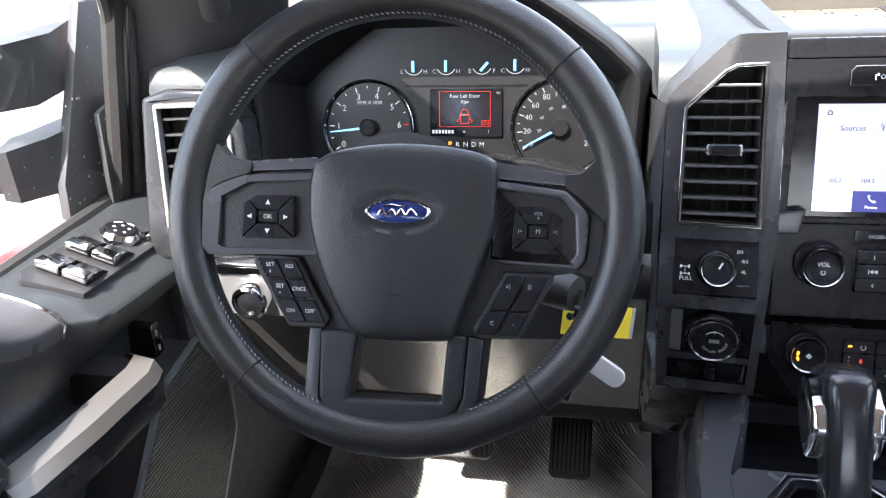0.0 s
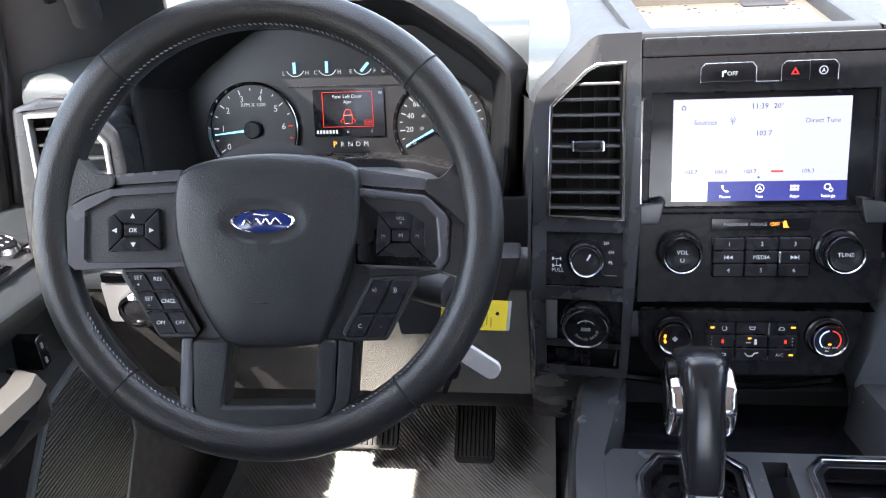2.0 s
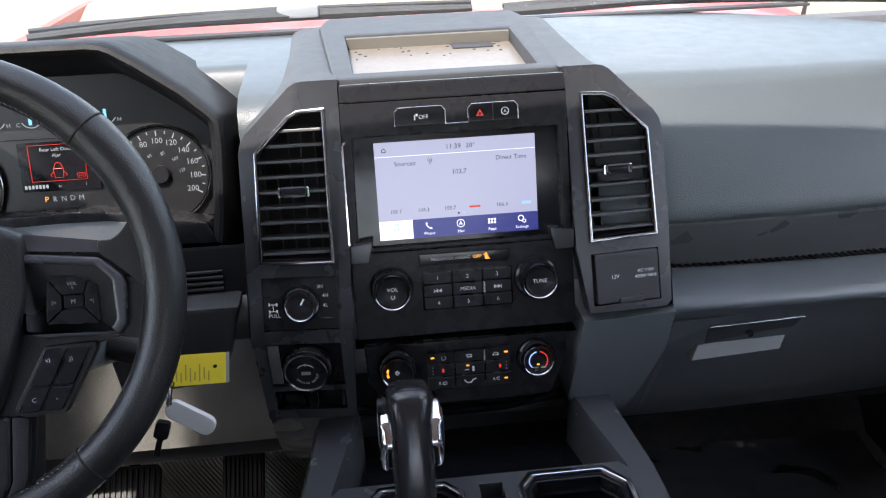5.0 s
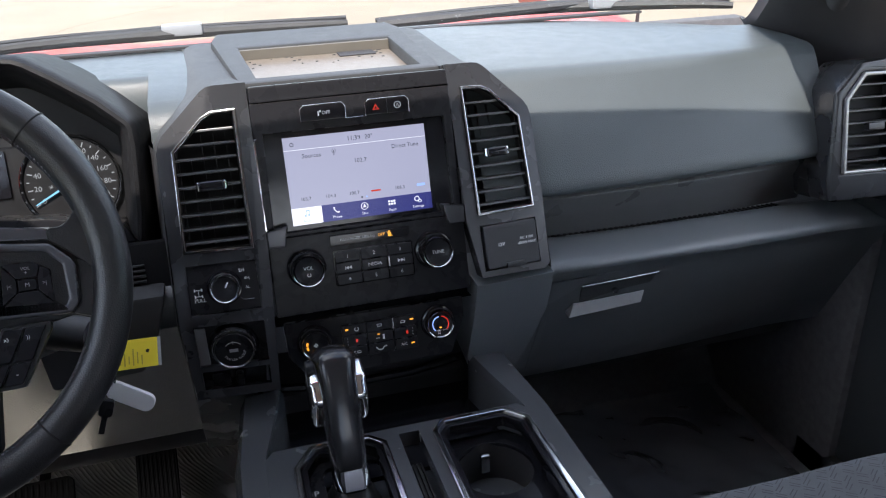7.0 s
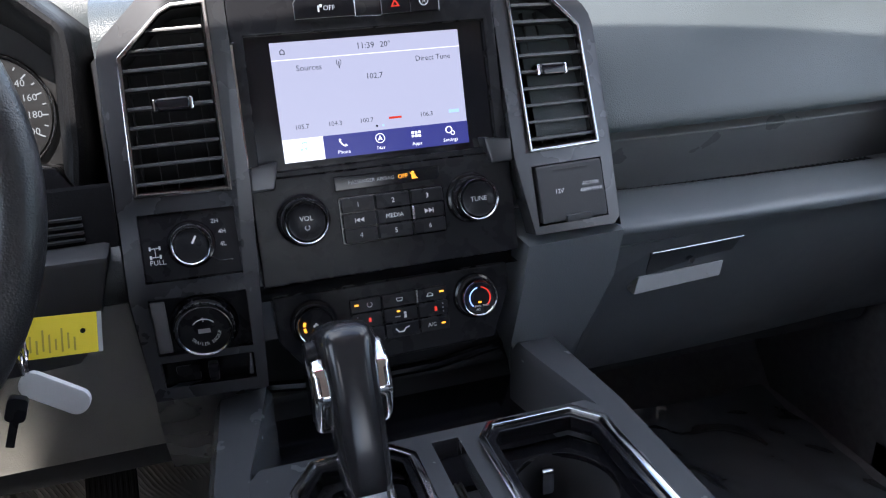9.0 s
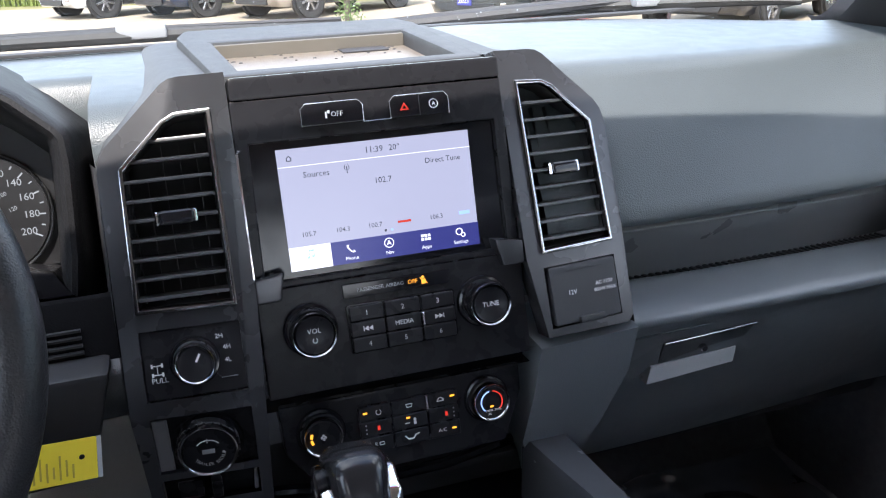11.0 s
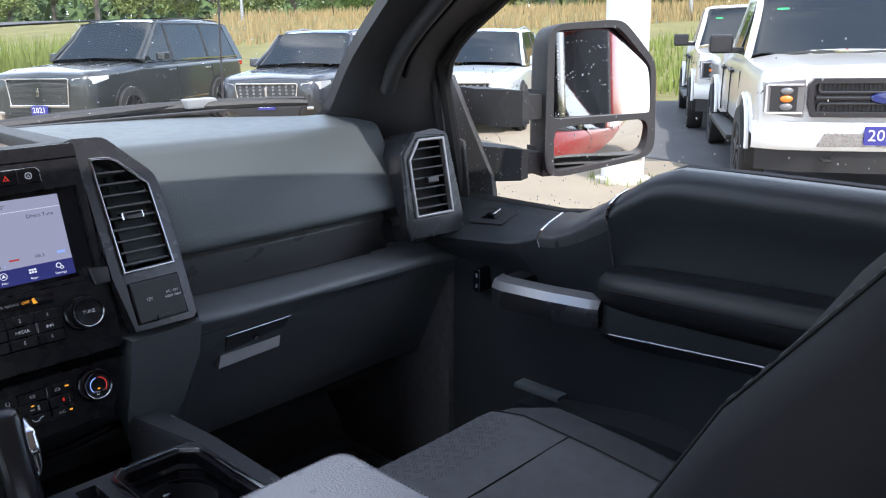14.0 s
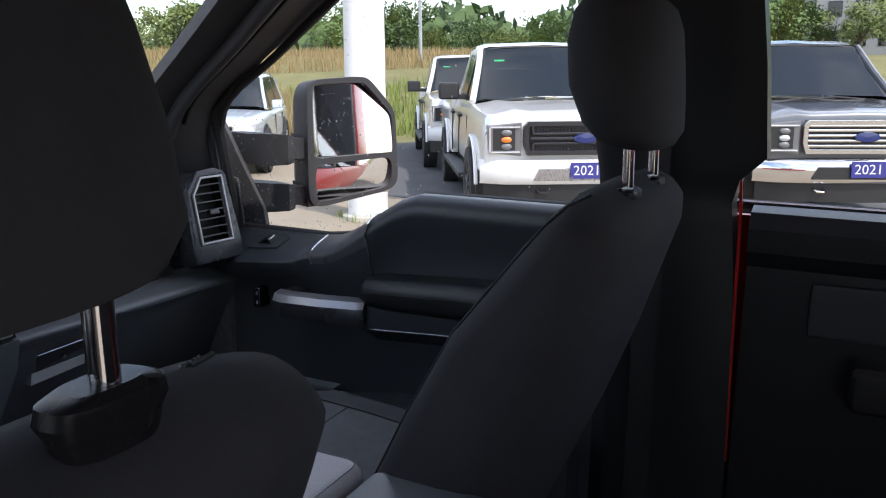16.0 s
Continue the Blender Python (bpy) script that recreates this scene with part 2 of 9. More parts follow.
SEMI = surface("semi_gloss_black", (0.013, 0.013, 0.015), 0.28, vary=0.08, spec=0.16)
MATTE = surface("matte_black", (0.032, 0.032, 0.035), 0.6, vary=0.15, grain=(700, 0.2), kind="noise")
VOID = surface("duct_black", (0.03, 0.03, 0.032), 0.7)
CHROME = surface("chrome", (0.72, 0.72, 0.73), 0.1, 1.0, vary=0.04, rvary=0.04)
DULL_CHROME = surface("dull_chrome", (0.45, 0.45, 0.47), 0.24, 1.0, vary=0.05)
LEATHER = surface("wheel_leather", (0.017, 0.017, 0.018), 0.34, vary=0.12, vscale=60, grain=(750, 0.32), rvary=0.05)
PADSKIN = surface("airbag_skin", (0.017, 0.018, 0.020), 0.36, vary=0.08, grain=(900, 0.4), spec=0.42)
STITCH = surface("grey_thread", (0.16, 0.16, 0.17), 0.8, vary=0.1)
SEAM = surface("seam_dark", (0.006, 0.006, 0.006), 0.8)
# one cloth, two tones: backs darker, cushions paler, shade put into the colour
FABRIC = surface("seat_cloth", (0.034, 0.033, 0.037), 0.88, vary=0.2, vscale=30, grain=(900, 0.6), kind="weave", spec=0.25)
FABRIC_LIT = surface("cushion_cloth", (0.075, 0.077, 0.084), 0.85, vary=0.2, vscale=30, grain=(900, 0.6), kind="weave", spec=0.3)
FABRIC2 = surface("seat_cloth_grey", (0.125, 0.13, 0.14), 0.9, vary=0.2, vscale=40, grain=(700, 0.7), kind="weave", spec=0.25)
# the sky's sheen on the lid is put into this pale grey
ARMSKIN = surface("armrest_leather", (0.40, 0.39, 0.41), 0.3, vary=0.1, grain=(480, 0.4))
RUBBER = surface("pedal_rubber", (0.035, 0.034, 0.033), 0.6, vary=0.25, vscale=40)
MAT = surface("rubber_mat", (0.62, 0.61, 0.58), 0.42, vary=0.3, vscale=14, grain=(300, 0.3), kind="noise")
CARPET = surface("black_carpet", (0.12, 0.12, 0.128), 0.95, vary=0.3, vscale=60, grain=(900, 0.8), kind="noise", spec=0.1)
HEADLINER = surface("headliner_cloth", (0.70, 0.69, 0.67), 0.95, vary=0.1, grain=(900, 0.3), kind="noise")
PILLAR = surface("pillar_plastic", (0.056, 0.056, 0.060), 0.55, vary=0.1, grain=(700, 0.3), kind="noise")
PRINT = surface("white_print", (0.72, 0.72, 0.72), 0.5, vary=0.03)
PRINT_GREY = surface("grey_print", (0.34, 0.34, 0.35), 0.5, vary=0.03)
BLUE = surface("badge_blue", (0.012, 0.025, 0.13), 0.15, coat=0.6, vary=0.06)
YELLOW = surface("yellow_card", (0.80, 0.62, 0.03), 0.5, vary=0.06)
TRIM_STRIP = surface("satin_trim_plastic", (0.15, 0.153, 0.158), 0.3, vary=0.05, vscale=3)
SPOKE = surface("spoke_satin", (0.055, 0.055, 0.062), 0.26, vary=0.05, vscale=3)
UNDERSKIN = surface("matt_black_panel", (0.010, 0.010, 0.011), 0.9, vary=0.1, grain=(600, 0.3), spec=0.05)
HOODSKIN = surface("hood_skin", (0.012, 0.012, 0.013), 0.5, vary=0.1, grain=(500, 0.35), spec=0.14)
DIALFACE = surface("dial_face", (0.006, 0.006, 0.007), 0.35, vary=0.1)
VENTRIM = surface("dark_chrome", (0.34, 0.34, 0.35), 0.16, 1.0, vary=0.05)
LED_AMBER = glow("amber_light", (1.0, 0.40, 0.04), 0.55)
LED_RED = glow("red_light", (1.0, 0.06, 0.04), 0.22)
NEEDLE = glow("needle_blue", (0.25, 0.65, 0.95), 0.45)
DIAL = glow("dial_white", (0.75, 0.8, 0.85), 0.20)
SCR_BG = glow("screen_white", (0.66, 0.69, 0.95), 0.235)
SCR_BAR = glow("screen_navy", (0.03, 0.035, 0.20), 0.4)
SCR_TXT = glow("screen_text", (0.10, 0.11, 0.16), 0.2)
SCR_TAB = glow("screen_tab", (0.85, 0.88, 1.0), 0.5)
SCR_ICON = glow("screen_icon", (0.8, 0.83, 0.95), 0.5)
SCR_BLUE = glow("screen_link", (0.25, 0.4, 0.9), 0.6)
GLASS = pane("window_glass", (0.96, 0.98, 0.97))
GLASS_TINT = pane("tinted_glass", (0.5, 0.54, 0.52))

# ---- centre stack ----
ST = Matrix.Translation((0, 0, 1.25)) @ pose(0, 0, 0, -15.5)
stack = thing("centre_console_facia", "centre dash facia with touchscreen, knobs and tall air vents", "dashboard facia", ST)
CX = 0.0015
def tower(s):
    """The gunmetal surround of one tall vent with the panels below it."""
    fx = lambda pts: [(CX + s * (x - 0.0), z) for x, z in pts]
    vent_in = [(0.1385, -0.0160), (0.2180, -0.0140), (0.2145, 0.1030), (0.1770, 0.1390), (0.1660, 0.1445), (0.1370, 0.1455)]
    panel_a = [(0.1395, -0.0870), (0.2195, -0.0868), (0.2185, -0.0288), (0.1390, -0.0295)]
    outer = [(0.130, -0.202), (0.230, -0.202), (0.2345, -0.10), (0.2335, 0.0), (0.2315, 0.102), (0.2290, 0.1125), (0.2230, 0.1220), (0.1730, 0.1690), (0.1660, 0.1730), (0.1580, 0.1740), (0.1215, 0.1740), (0.1225, -0.02)]
    holes = [fx(vent_in), fx(panel_a)]
    if s < 0:
        holes.append(fx([(0.1390, -0.1565), (0.2200, -0.1560), (0.2200, -0.1005), (0.1390, -0.1015)]))
        holes.append(fx([(0.1395, -0.1900), (0.2195, -0.1890), (0.2200, -0.1630), (0.1395, -0.1635)]))
    else:
        outer[0], outer[1], outer[2] = (0.1350, -0.0945), (0.2260, -0.0965), (0.2325, -0.0900)
    tw = part("tower", plate(fx(outer), holes, -0.014, 0.012, 0.0062, 4), SATIN, stack, "gunmetal painted vent tower")
    # chamfered cap that runs back over the dash top
    cap = loft([[(CX + s * x, y, z) for x, z in ((0.1215, 0.1725), (0.160, 0.1730), (0.1730, 0.1680), (0.2230, 0.1210), (0.2312, 0.102))] for y in (-0.002,)]
               + [[(CX + s * 0.124, 0.10, 0.187), (CX + s * 0.168, 0.10, 0.189), (CX + s * 0.181, 0.10, 0.183), (CX + s * 0.232, 0.10, 0.138), (CX + s * 0.243, 0.10, 0.118)],
                  [(CX + s * 0.14, 0.40, 0.262), (CX + s * 0.175, 0.40, 0.262), (CX + s * 0.19, 0.40, 0.258), (CX + s * 0.235, 0.40, 0.22), (CX + s * 0.25, 0.40, 0.20)]], closed=False, caps=False)
    part("tower_cap", cap, TRAYTOP, stack, "dark cap over the vent tower", smooth=25)
    side = loft([[(CX + s * 0.2315, -0.008, 0.106), (CX + s * 0.2345, -0.008, 0.0), (CX + s * 0.237, -0.008, -0.10)], [(CX + s * 0.25, 0.12, 0.115), (CX + s * 0.25, 0.12, 0.0), (CX + s * 0.25, 0.12, -0.10)]], closed=False, caps=False)
    part("tower_side", side, MATTE, stack, "")
    vent = part("air_vent", plate(shrink(fx(vent_in), -0.0005), [shrink(fx(vent_in), 0.0034)], -0.0175, 0.004, 0.0014, 2), VENTRIM, stack, "tall air vent with a bright chrome frame")
    part("duct", plate(fx(vent_in), (), 0.045, 0.048), VOID, vent, "dark duct")
    side_in = [shrink(fx(vent_in), 0.004)]
    part("duct_wall", loft([[(x, -0.010, z) for x, z in side_in[0]], [(x, 0.046, z) for x, z in side_in[0]]], caps=False), VOID, vent)
    n = 9
    for i in range(n):
        z = -0.004 + i * 0.0160
        x1 = 0.2150 if z < 0.100 else 0.2150 - (z - 0.100) * 1.04
        a, b = sorted((CX + s * 0.1425, CX + s * x1))
        part("slat", box((a, -0.012, z - 0.0015), (b, 0.010, z + 0.0015), 0.0007, 2), SLAT, vent)
    for i in range(5):
        x = CX + s * (0.152 + i * 0.0145)
        part("vane", box((x - 0.0006, 0.012, -0.012), (x + 0.0006, 0.03, 0.12 if i < 3 else 0.09), 0), MATTE, vent)
    xc = CX + s * 0.1755
    clip = part("clip", box((xc - 0.0145, -0.022, 0.0545), (xc + 0.0145, -0.006, 0.0665), 0.004, 3), PIANO, vent, "gloss black slider with chrome ends")
    for e in (-1, 1):
        part("clip_end", box((xc + e * 0.0150 - 0.0016, -0.0205, 0.0552), (xc + e * 0.0150 + 0.0016, -0.006, 0.0660), 0.001, 1), CHROME, clip)
    return panel_a
tower(-1)
tower(1)
# centre plate with screen bezel
part("upper_brow", plate([(-0.1195, 0.148), (0.1215, 0.149), (0.1210, 0.168), (-0.1190, 0.168)], (), -0.008, 0.06, 0.004), SEMI, stack, "dark brow over the screen")
part("screen_surround", plate([(-0.122, -0.012), (0.1235, -0.012), (0.1215, 0.1485), (-0.1195, 0.1485)], [[(-0.1105, -0.006), (0.1130, -0.006), (0.1115, 0.112), (-0.1085, 0.112)]], -0.006, 0.03, 0.002), SEMI, stack, "black screen surround")
part("screen_recess", plate([(-0.111, -0.007), (0.1135, -0.007), (0.112, 0.1125), (-0.109, 0.1125)], (), 0.0005, 0.004), PIANO, stack, "gloss black border")
for x0, z0, x1, z1, sx in ((-0.1215, -0.022, -0.094, 0.004, 1), (0.096, -0.022, 0.1235, 0.004, -1)):
    poly = [(x0, z0), (x1 - 0.006 if sx > 0 else x1, z0), (x1, z1), (x0, z1 - 0.004)] if sx > 0 else [(x0 + 0.006, z0), (x1, z0), (x1, z1 - 0.004), (x0, z1)]
    part("bezel_corner", plate(poly, (), -0.018, 0.005, 0.003), SATIN, stack, "grey angled corner")
part("bezel_edge", loft([[(-0.115, 0.0, 0.112), (-0.1095, 0.0, 0.112)], [(-0.1205, -0.011, 0.105), (-0.1185, -0.011, 0.105)], [(-0.122, -0.014, -0.01), (-0.1195, -0.014, -0.01)]], closed=False, caps=False), CHROME, stack, "thin bright edge")
# touchscreen
scr = part("touchscreen", plate([(-0.087, 0.0), (0.087, 0.0), (0.087, 0.1052), (-0.087, 0.1052)], (), -0.001, 0.003, 0), SCR_BG, stack, "lit pale blue touchscreen with radio menu")
part("status_line", plate([(-0.087, 0.0895), (0.087, 0.0895), (0.087, 0.0901), (-0.087, 0.0901)], (), -0.0017, -0.0012), SCR_ICON, scr)
part("menu_bar", plate([(-0.0505, 0.0), (0.087, 0.0), (0.087, 0.0205), (-0.0505, 0.0205)], (), -0.002, -0.0012), SCR_BAR, scr, "navy menu bar")
part("menu_tab", plate([(-0.087, 0.0), (-0.0508, 0.0), (-0.0508, 0.0205), (-0.087, 0.0205)], (), -0.002, -0.0012), SCR_TAB, scr, "white selected tab")
def st(text, size, x, z, material, parent=scr, y=-0.0023, name="caption"):
    return part(name, words(text, size, (x, z), y), material, parent)
st("11:39", 0.0076, -0.002, 0.0968, SCR_TXT); st("20°", 0.0072, 0.0165, 0.0968, SCR_TXT)
st("Sources", 0.0072, -0.055, 0.0815, SCR_TXT); st("Direct Tune", 0.0068, 0.060, 0.0815, SCR_TXT); st("102.7", 0.0072, 0.003, 0.0695, SCR_TXT)
for s, x in (("105.7", -0.068), ("104.3", -0.038), ("100.7", -0.009), ("106.3", 0.048)):
    st(s, 0.0058, x, 0.0305, SCR_TXT)
part("red_mark", box((0.012, -0.0024, 0.0295), (0.024, -0.0018, 0.0315)), LED_RED, scr)
part("blue_mark", box((0.070, -0.0024, 0.0295), (0.080, -0.0018, 0.0325)), SCR_BLUE, scr)
for x, mm in ((0.0, SCR_TXT), (0.006, SCR_BLUE)):
    part("page_dot", lathe([(0.0001, -0.0023), (0.0011, -0.0023), (0.0011, -0.0015)], 12, at=(x, 0, 0.0245)), mm, scr)
part("antenna_sign", join(box((-0.0283, -0.0024, 0.079), (-0.0275, -0.0018, 0.085)), words("( )", 0.006, (-0.0279, 0.0845), -0.0022)), SCR_TXT, scr)
part("home_sign", plate([(-0.079, 0.0945), (-0.0745, 0.0945), (-0.0745, 0.0975), (-0.07675, 0.0995), (-0.079, 0.0975)], [[(-0.0782, 0.0952), (-0.0753, 0.0952), (-0.0753, 0.0972), (-0.07675, 0.0985), (-0.0782, 0.0972)]], -0.0024, -0.0016), SCR_TXT, scr)
for s, x in (("Phone", -0.033), ("Nav", 0.0015), ("Apps", 0.036), ("Settings", 0.069)):
    st(s, 0.0046, x, 0.0045, SCR_ICON)
st("Audio", 0.0046, -0.069, 0.0045, SCR_BLUE)
part("icon", join(lathe([(0.0012, -0.0028), (0.0012, -0.0022), (0.0001, -0.0022)], 10, at=(-0.071, 0, 0.0105)), lathe([(0.0012, -0.0028), (0.0012, -0.0022), (0.0001, -0.0022)], 10, at=(-0.0668, 0, 0.0112)), box((-0.0703, -0.0028, 0.0105), (-0.0697, -0.0022, 0.0165)), box((-0.0661, -0.0028, 0.0112), (-0.0655, -0.0022, 0.0172)), box((-0.0703, -0.0028, 0.0158), (-0.0655, -0.0022, 0.0172))), SCR_BLUE, scr)
part("icon", tube([(-0.0355, -0.0024, 0.0165), (-0.036, -0.0024, 0.0145), (-0.034, -0.0024, 0.0115), (-0.0315, -0.0024, 0.0098), (-0.030, -0.0024, 0.0108)], [0.0013, 0.0007, 0.0006, 0.0007, 0.0013], 6), SCR_ICON, scr)
part("icon", join(plate(ellipse(0.0015, 0.0132, 0.0045, 0.0045, 24), [ellipse(0.0015, 0.0132, 0.0038, 0.0038, 24)], -0.0028, -0.0022), plate([(0.0015, 0.016), (0.0038, 0.0112), (0.0015, 0.0122), (-0.0008, 0.0112)], (), -0.0028, -0.0022)), SCR_ICON, scr)
part("icon", join(*[box((0.0315 + i * 0.0032, -0.0028, 0.0105 + j * 0.0032), (0.0339 + i * 0.0032, -0.0022, 0.0129 + j * 0.0032)) for i in range(3) for j in range(2)]), SCR_ICON, scr)
part("icon", join(plate(ellipse(0.068, 0.014, 0.0034, 0.0034, 20), [ellipse(0.068, 0.014, 0.0024, 0.0024, 20)], -0.0028, -0.0022), plate(ellipse(0.0715, 0.0108, 0.0022, 0.0022, 16), [ellipse(0.0715, 0.0108, 0.0014, 0.0014, 16)], -0.0028, -0.0022)), SCR_ICON, scr)
# two key pads above the screen
for x0, x1, marks in ((-0.063, -0.0095, "off"), (0.0145, 0.068, "haz")):
    kp = part("key_pad", plate([(x0, 0.1215), (x1, 0.1215), (x1, 0.136), (x1 - 0.004, 0.1405), (x0 + 0.004, 0.1405), (x0, 0.136)], (), -0.0125, 0.0, 0.0012), PIANO, stack, "black key pad with a thin bright edge")
    part("edge_line", tube([(x0, -0.0122, 0.1215), (x0, -0.0122, 0.136), (x0 + 0.004, -0.0122, 0.1405), (x1 - 0.004, -0.0122, 0.1405), (x1, -0.0122, 0.136), (x1, -0.0122, 0.1215)], 0.0006, 6), DULL_CHROME, kp)
    if marks == "off":
        part("sign", join(words("OFF", 0.006, (-0.0325, 0.130), -0.0132), box((-0.0425, -0.0132, 0.127), (-0.041, -0.0128, 0.1325)), box((-0.0405, -0.0132, 0.131), (-0.0385, -0.0128, 0.1335))), PRINT, kp)
    else:
        part("divider", box((0.0408, -0.013, 0.122), (0.0414, -0.012, 0.140)), VOID, kp)
        part("hazard_sign", plate([(0.023, 0.1275), (0.0315, 0.1275), (0.0272, 0.1345)], [[(0.0252, 0.1287), (0.0293, 0.1287), (0.0272, 0.1322)]], -0.0132, -0.0124), LED_RED, kp, "red hazard triangle")
        part("sign", join(plate(ellipse(0.054, 0.131, 0.0042, 0.0042, 24), [ellipse(0.054, 0.131, 0.0034, 0.0034, 24)], -0.0132, -0.0124), words("A", 0.0052, (0.054, 0.1308), -0.0131)), PRINT, kp)
part("edge_line", tube([(-0.0095, -0.0085, 0.1215), (0.0145, -0.0085, 0.1215)], 0.0006, 6), DULL_CHROME, stack)
# audio panel
ap = part("audio_panel", plate([(-0.121, -0.108), (0.1245, -0.108), (0.1240, -0.012), (-0.1205, -0.012)], (), -0.007, 0.02, 0.002), SEMI, stack, "black audio panel")
wl = part("airbag_window", plate([(-0.0468, -0.0300), (0.0490, -0.0300), (0.0522, -0.0270), (0.0522, -0.0175), (-0.0468, -0.0168)], (), -0.0095, -0.005, 0.001), PIANO, ap, "gloss black warning window")
part("caption", words("PASSENGER AIRBAG", 0.0048, (-0.013, -0.0235), -0.0102), PRINT_GREY, wl)
part("lit_word", words("OFF", 0.0054, (0.0165, -0.0235), -0.0103), LED_AMBER, wl, "amber OFF light")
part("lit_sign", join(lathe([(0.0001, -0.0103), (0.0014, -0.0103), (0.0014, -0.0098)], 10, at=(0.0265, 0, -0.0210)), box((0.025, -0.0103, -0.0270), (0.0288, -0.0098, -0.0227)), box((-0.0045, -0.0106, -0.0004), (0.0045, -0.0101, 0.0004), m=pose(0.027, 0, -0.0240, 0, 40))), LED_AMBER, wl)

def knob(x, z, r, depth, name, label, cap=True, base=None):
    k = part(name, lathe([(r * 1.22, 0.0), (r * 1.22, -0.002), (r * 1.16, -0.004), (r * 1.02, -0.0045)], 44, at=(x, base if base is not None else -0.007, z)), PIANO, stack, label)
    b = base if base is not None else -0.007
    part("ring", lathe([(r * 1.02, -0.003), (r, -depth * 0.8), (r * 0.985, -depth * 0.92), (r * 0.95, -depth), (r * 0.90, -depth * 0.98), (r * 0.84, -depth * 0.90)], 48, at=(x, b, z)), VENTRIM, k, "chrome ring")
    part("grip", lathe([(r * 1.035, -depth * 0.18), (r * 1.035, -depth * 0.62), (r * 1.0, -depth * 0.66)], 48, at=(x, b, z)), SEMI, k, "black grip")
    if cap:
        part("cap", lathe([(r * 0.85, -depth * 0.9), (r * 0.80, -depth * 0.95), (r * 0.70, -depth * 0.90), (r * 0.3, -depth * 0.88), (0.0001, -depth * 0.88)], 40, at=(x, b, z)), SEMI, k, "dished black cap")
    return k, b - depth * 0.9
k, yk = knob(-0.0785, -0.0515, 0.0198, 0.027, "volume_knob", "round volume knob with a chrome ring")
part("caption", words("VOL", 0.0062, (-0.0785, -0.0485), yk - 0.0006), PRINT, k)
part("power_sign", tube([(-0.0785 + 0.002 * math.cos(radians(a)), yk - 0.0005, -0.0565 + 0.002 * math.sin(radians(a))) for a in range(120, 421, 20)], 0.0004, 5), PRINT, k)
k, yk = knob(0.0805, -0.0515, 0.0198, 0.027, "tuning_knob", "round tuning knob with a chrome ring")
part("caption", words("TUNE", 0.0062, (0.0805, -0.0515), yk - 0.0006), PRINT, k)
# media keys
KX, KZ = [-0.0445, -0.0125, 0.0210, 0.0530], [-0.0368, -0.0508, -0.0648, -0.0788]
labels = [["1", "2", "3"], ["|<", "MEDIA", ">|"], ["4", "5", "6"]]
part("media_keys_base", plate(rrect(-0.0458, -0.0800, 0.0543, -0.0356, 0.003), (), -0.0085, -0.004, 0.001), PIANO, ap, "black key block")
for r in range(3):
    for c in range(3):
        x0, x1, z1, z0 = KX[c] + 0.0006, KX[c + 1] - 0.0006, KZ[r] - 0.0005, KZ[r + 1] + 0.0005
        if r == 1 and c == 1:
            z1, z0 = z1 - 0.0, z0
        key = part("key", plate(rrect(x0, z0, x1, z1, 0.0012, 2), (), -0.0125, -0.007, 0.0008, 1), SEMI, ap)
        s = labels[r][c]
        if s in ("|<", ">|"):
            e = 1 if s == ">|" else -1
            xm, zm = (x0 + x1) / 2, (z0 + z1) / 2
            tri = [(xm - e * 0.004, zm - 0.0022), (xm - e * 0.0002, zm), (xm - e * 0.004, zm + 0.0022)]
            tri2 = [(p + e * 0.004, q) for p, q in tri]
            part("sign", join(plate(tri, (), -0.0131, -0.0126), plate(tri2, (), -0.0131, -0.0126), box((xm + e * 0.0042 - 0.0003, -0.0131, zm - 0.0022), (xm + e * 0.0042 + 0.0003, -0.0126, zm + 0.0022))), PRINT, key)
        else:
            part("caption", words(s, 0.0058 if len(s) > 1 else 0.0064, ((x0 + x1) / 2, (z0 + z1) / 2), -0.0130), PRINT, key)
part("bright_edge", box((0.0208, -0.0140, -0.0640), (0.0236, -0.0115, -0.0518), 0.0006, 1), DULL_CHROME, ap)
# dark recess between the panels
part("recess", loft([[(-0.124, -0.004, -0.106), (0.131, -0.004, -0.106)], [(-0.124, 0.028, -0.112), (0.131, 0.028, -0.112)], [(-0.124, 0.030, -0.120), (0.131, 0.030, -0.120)], [(-0.124, 0.012, -0.1235), (0.131, 0.012, -0.1235)]], closed=False, caps=False), PIANO, stack, "gloss black recess")
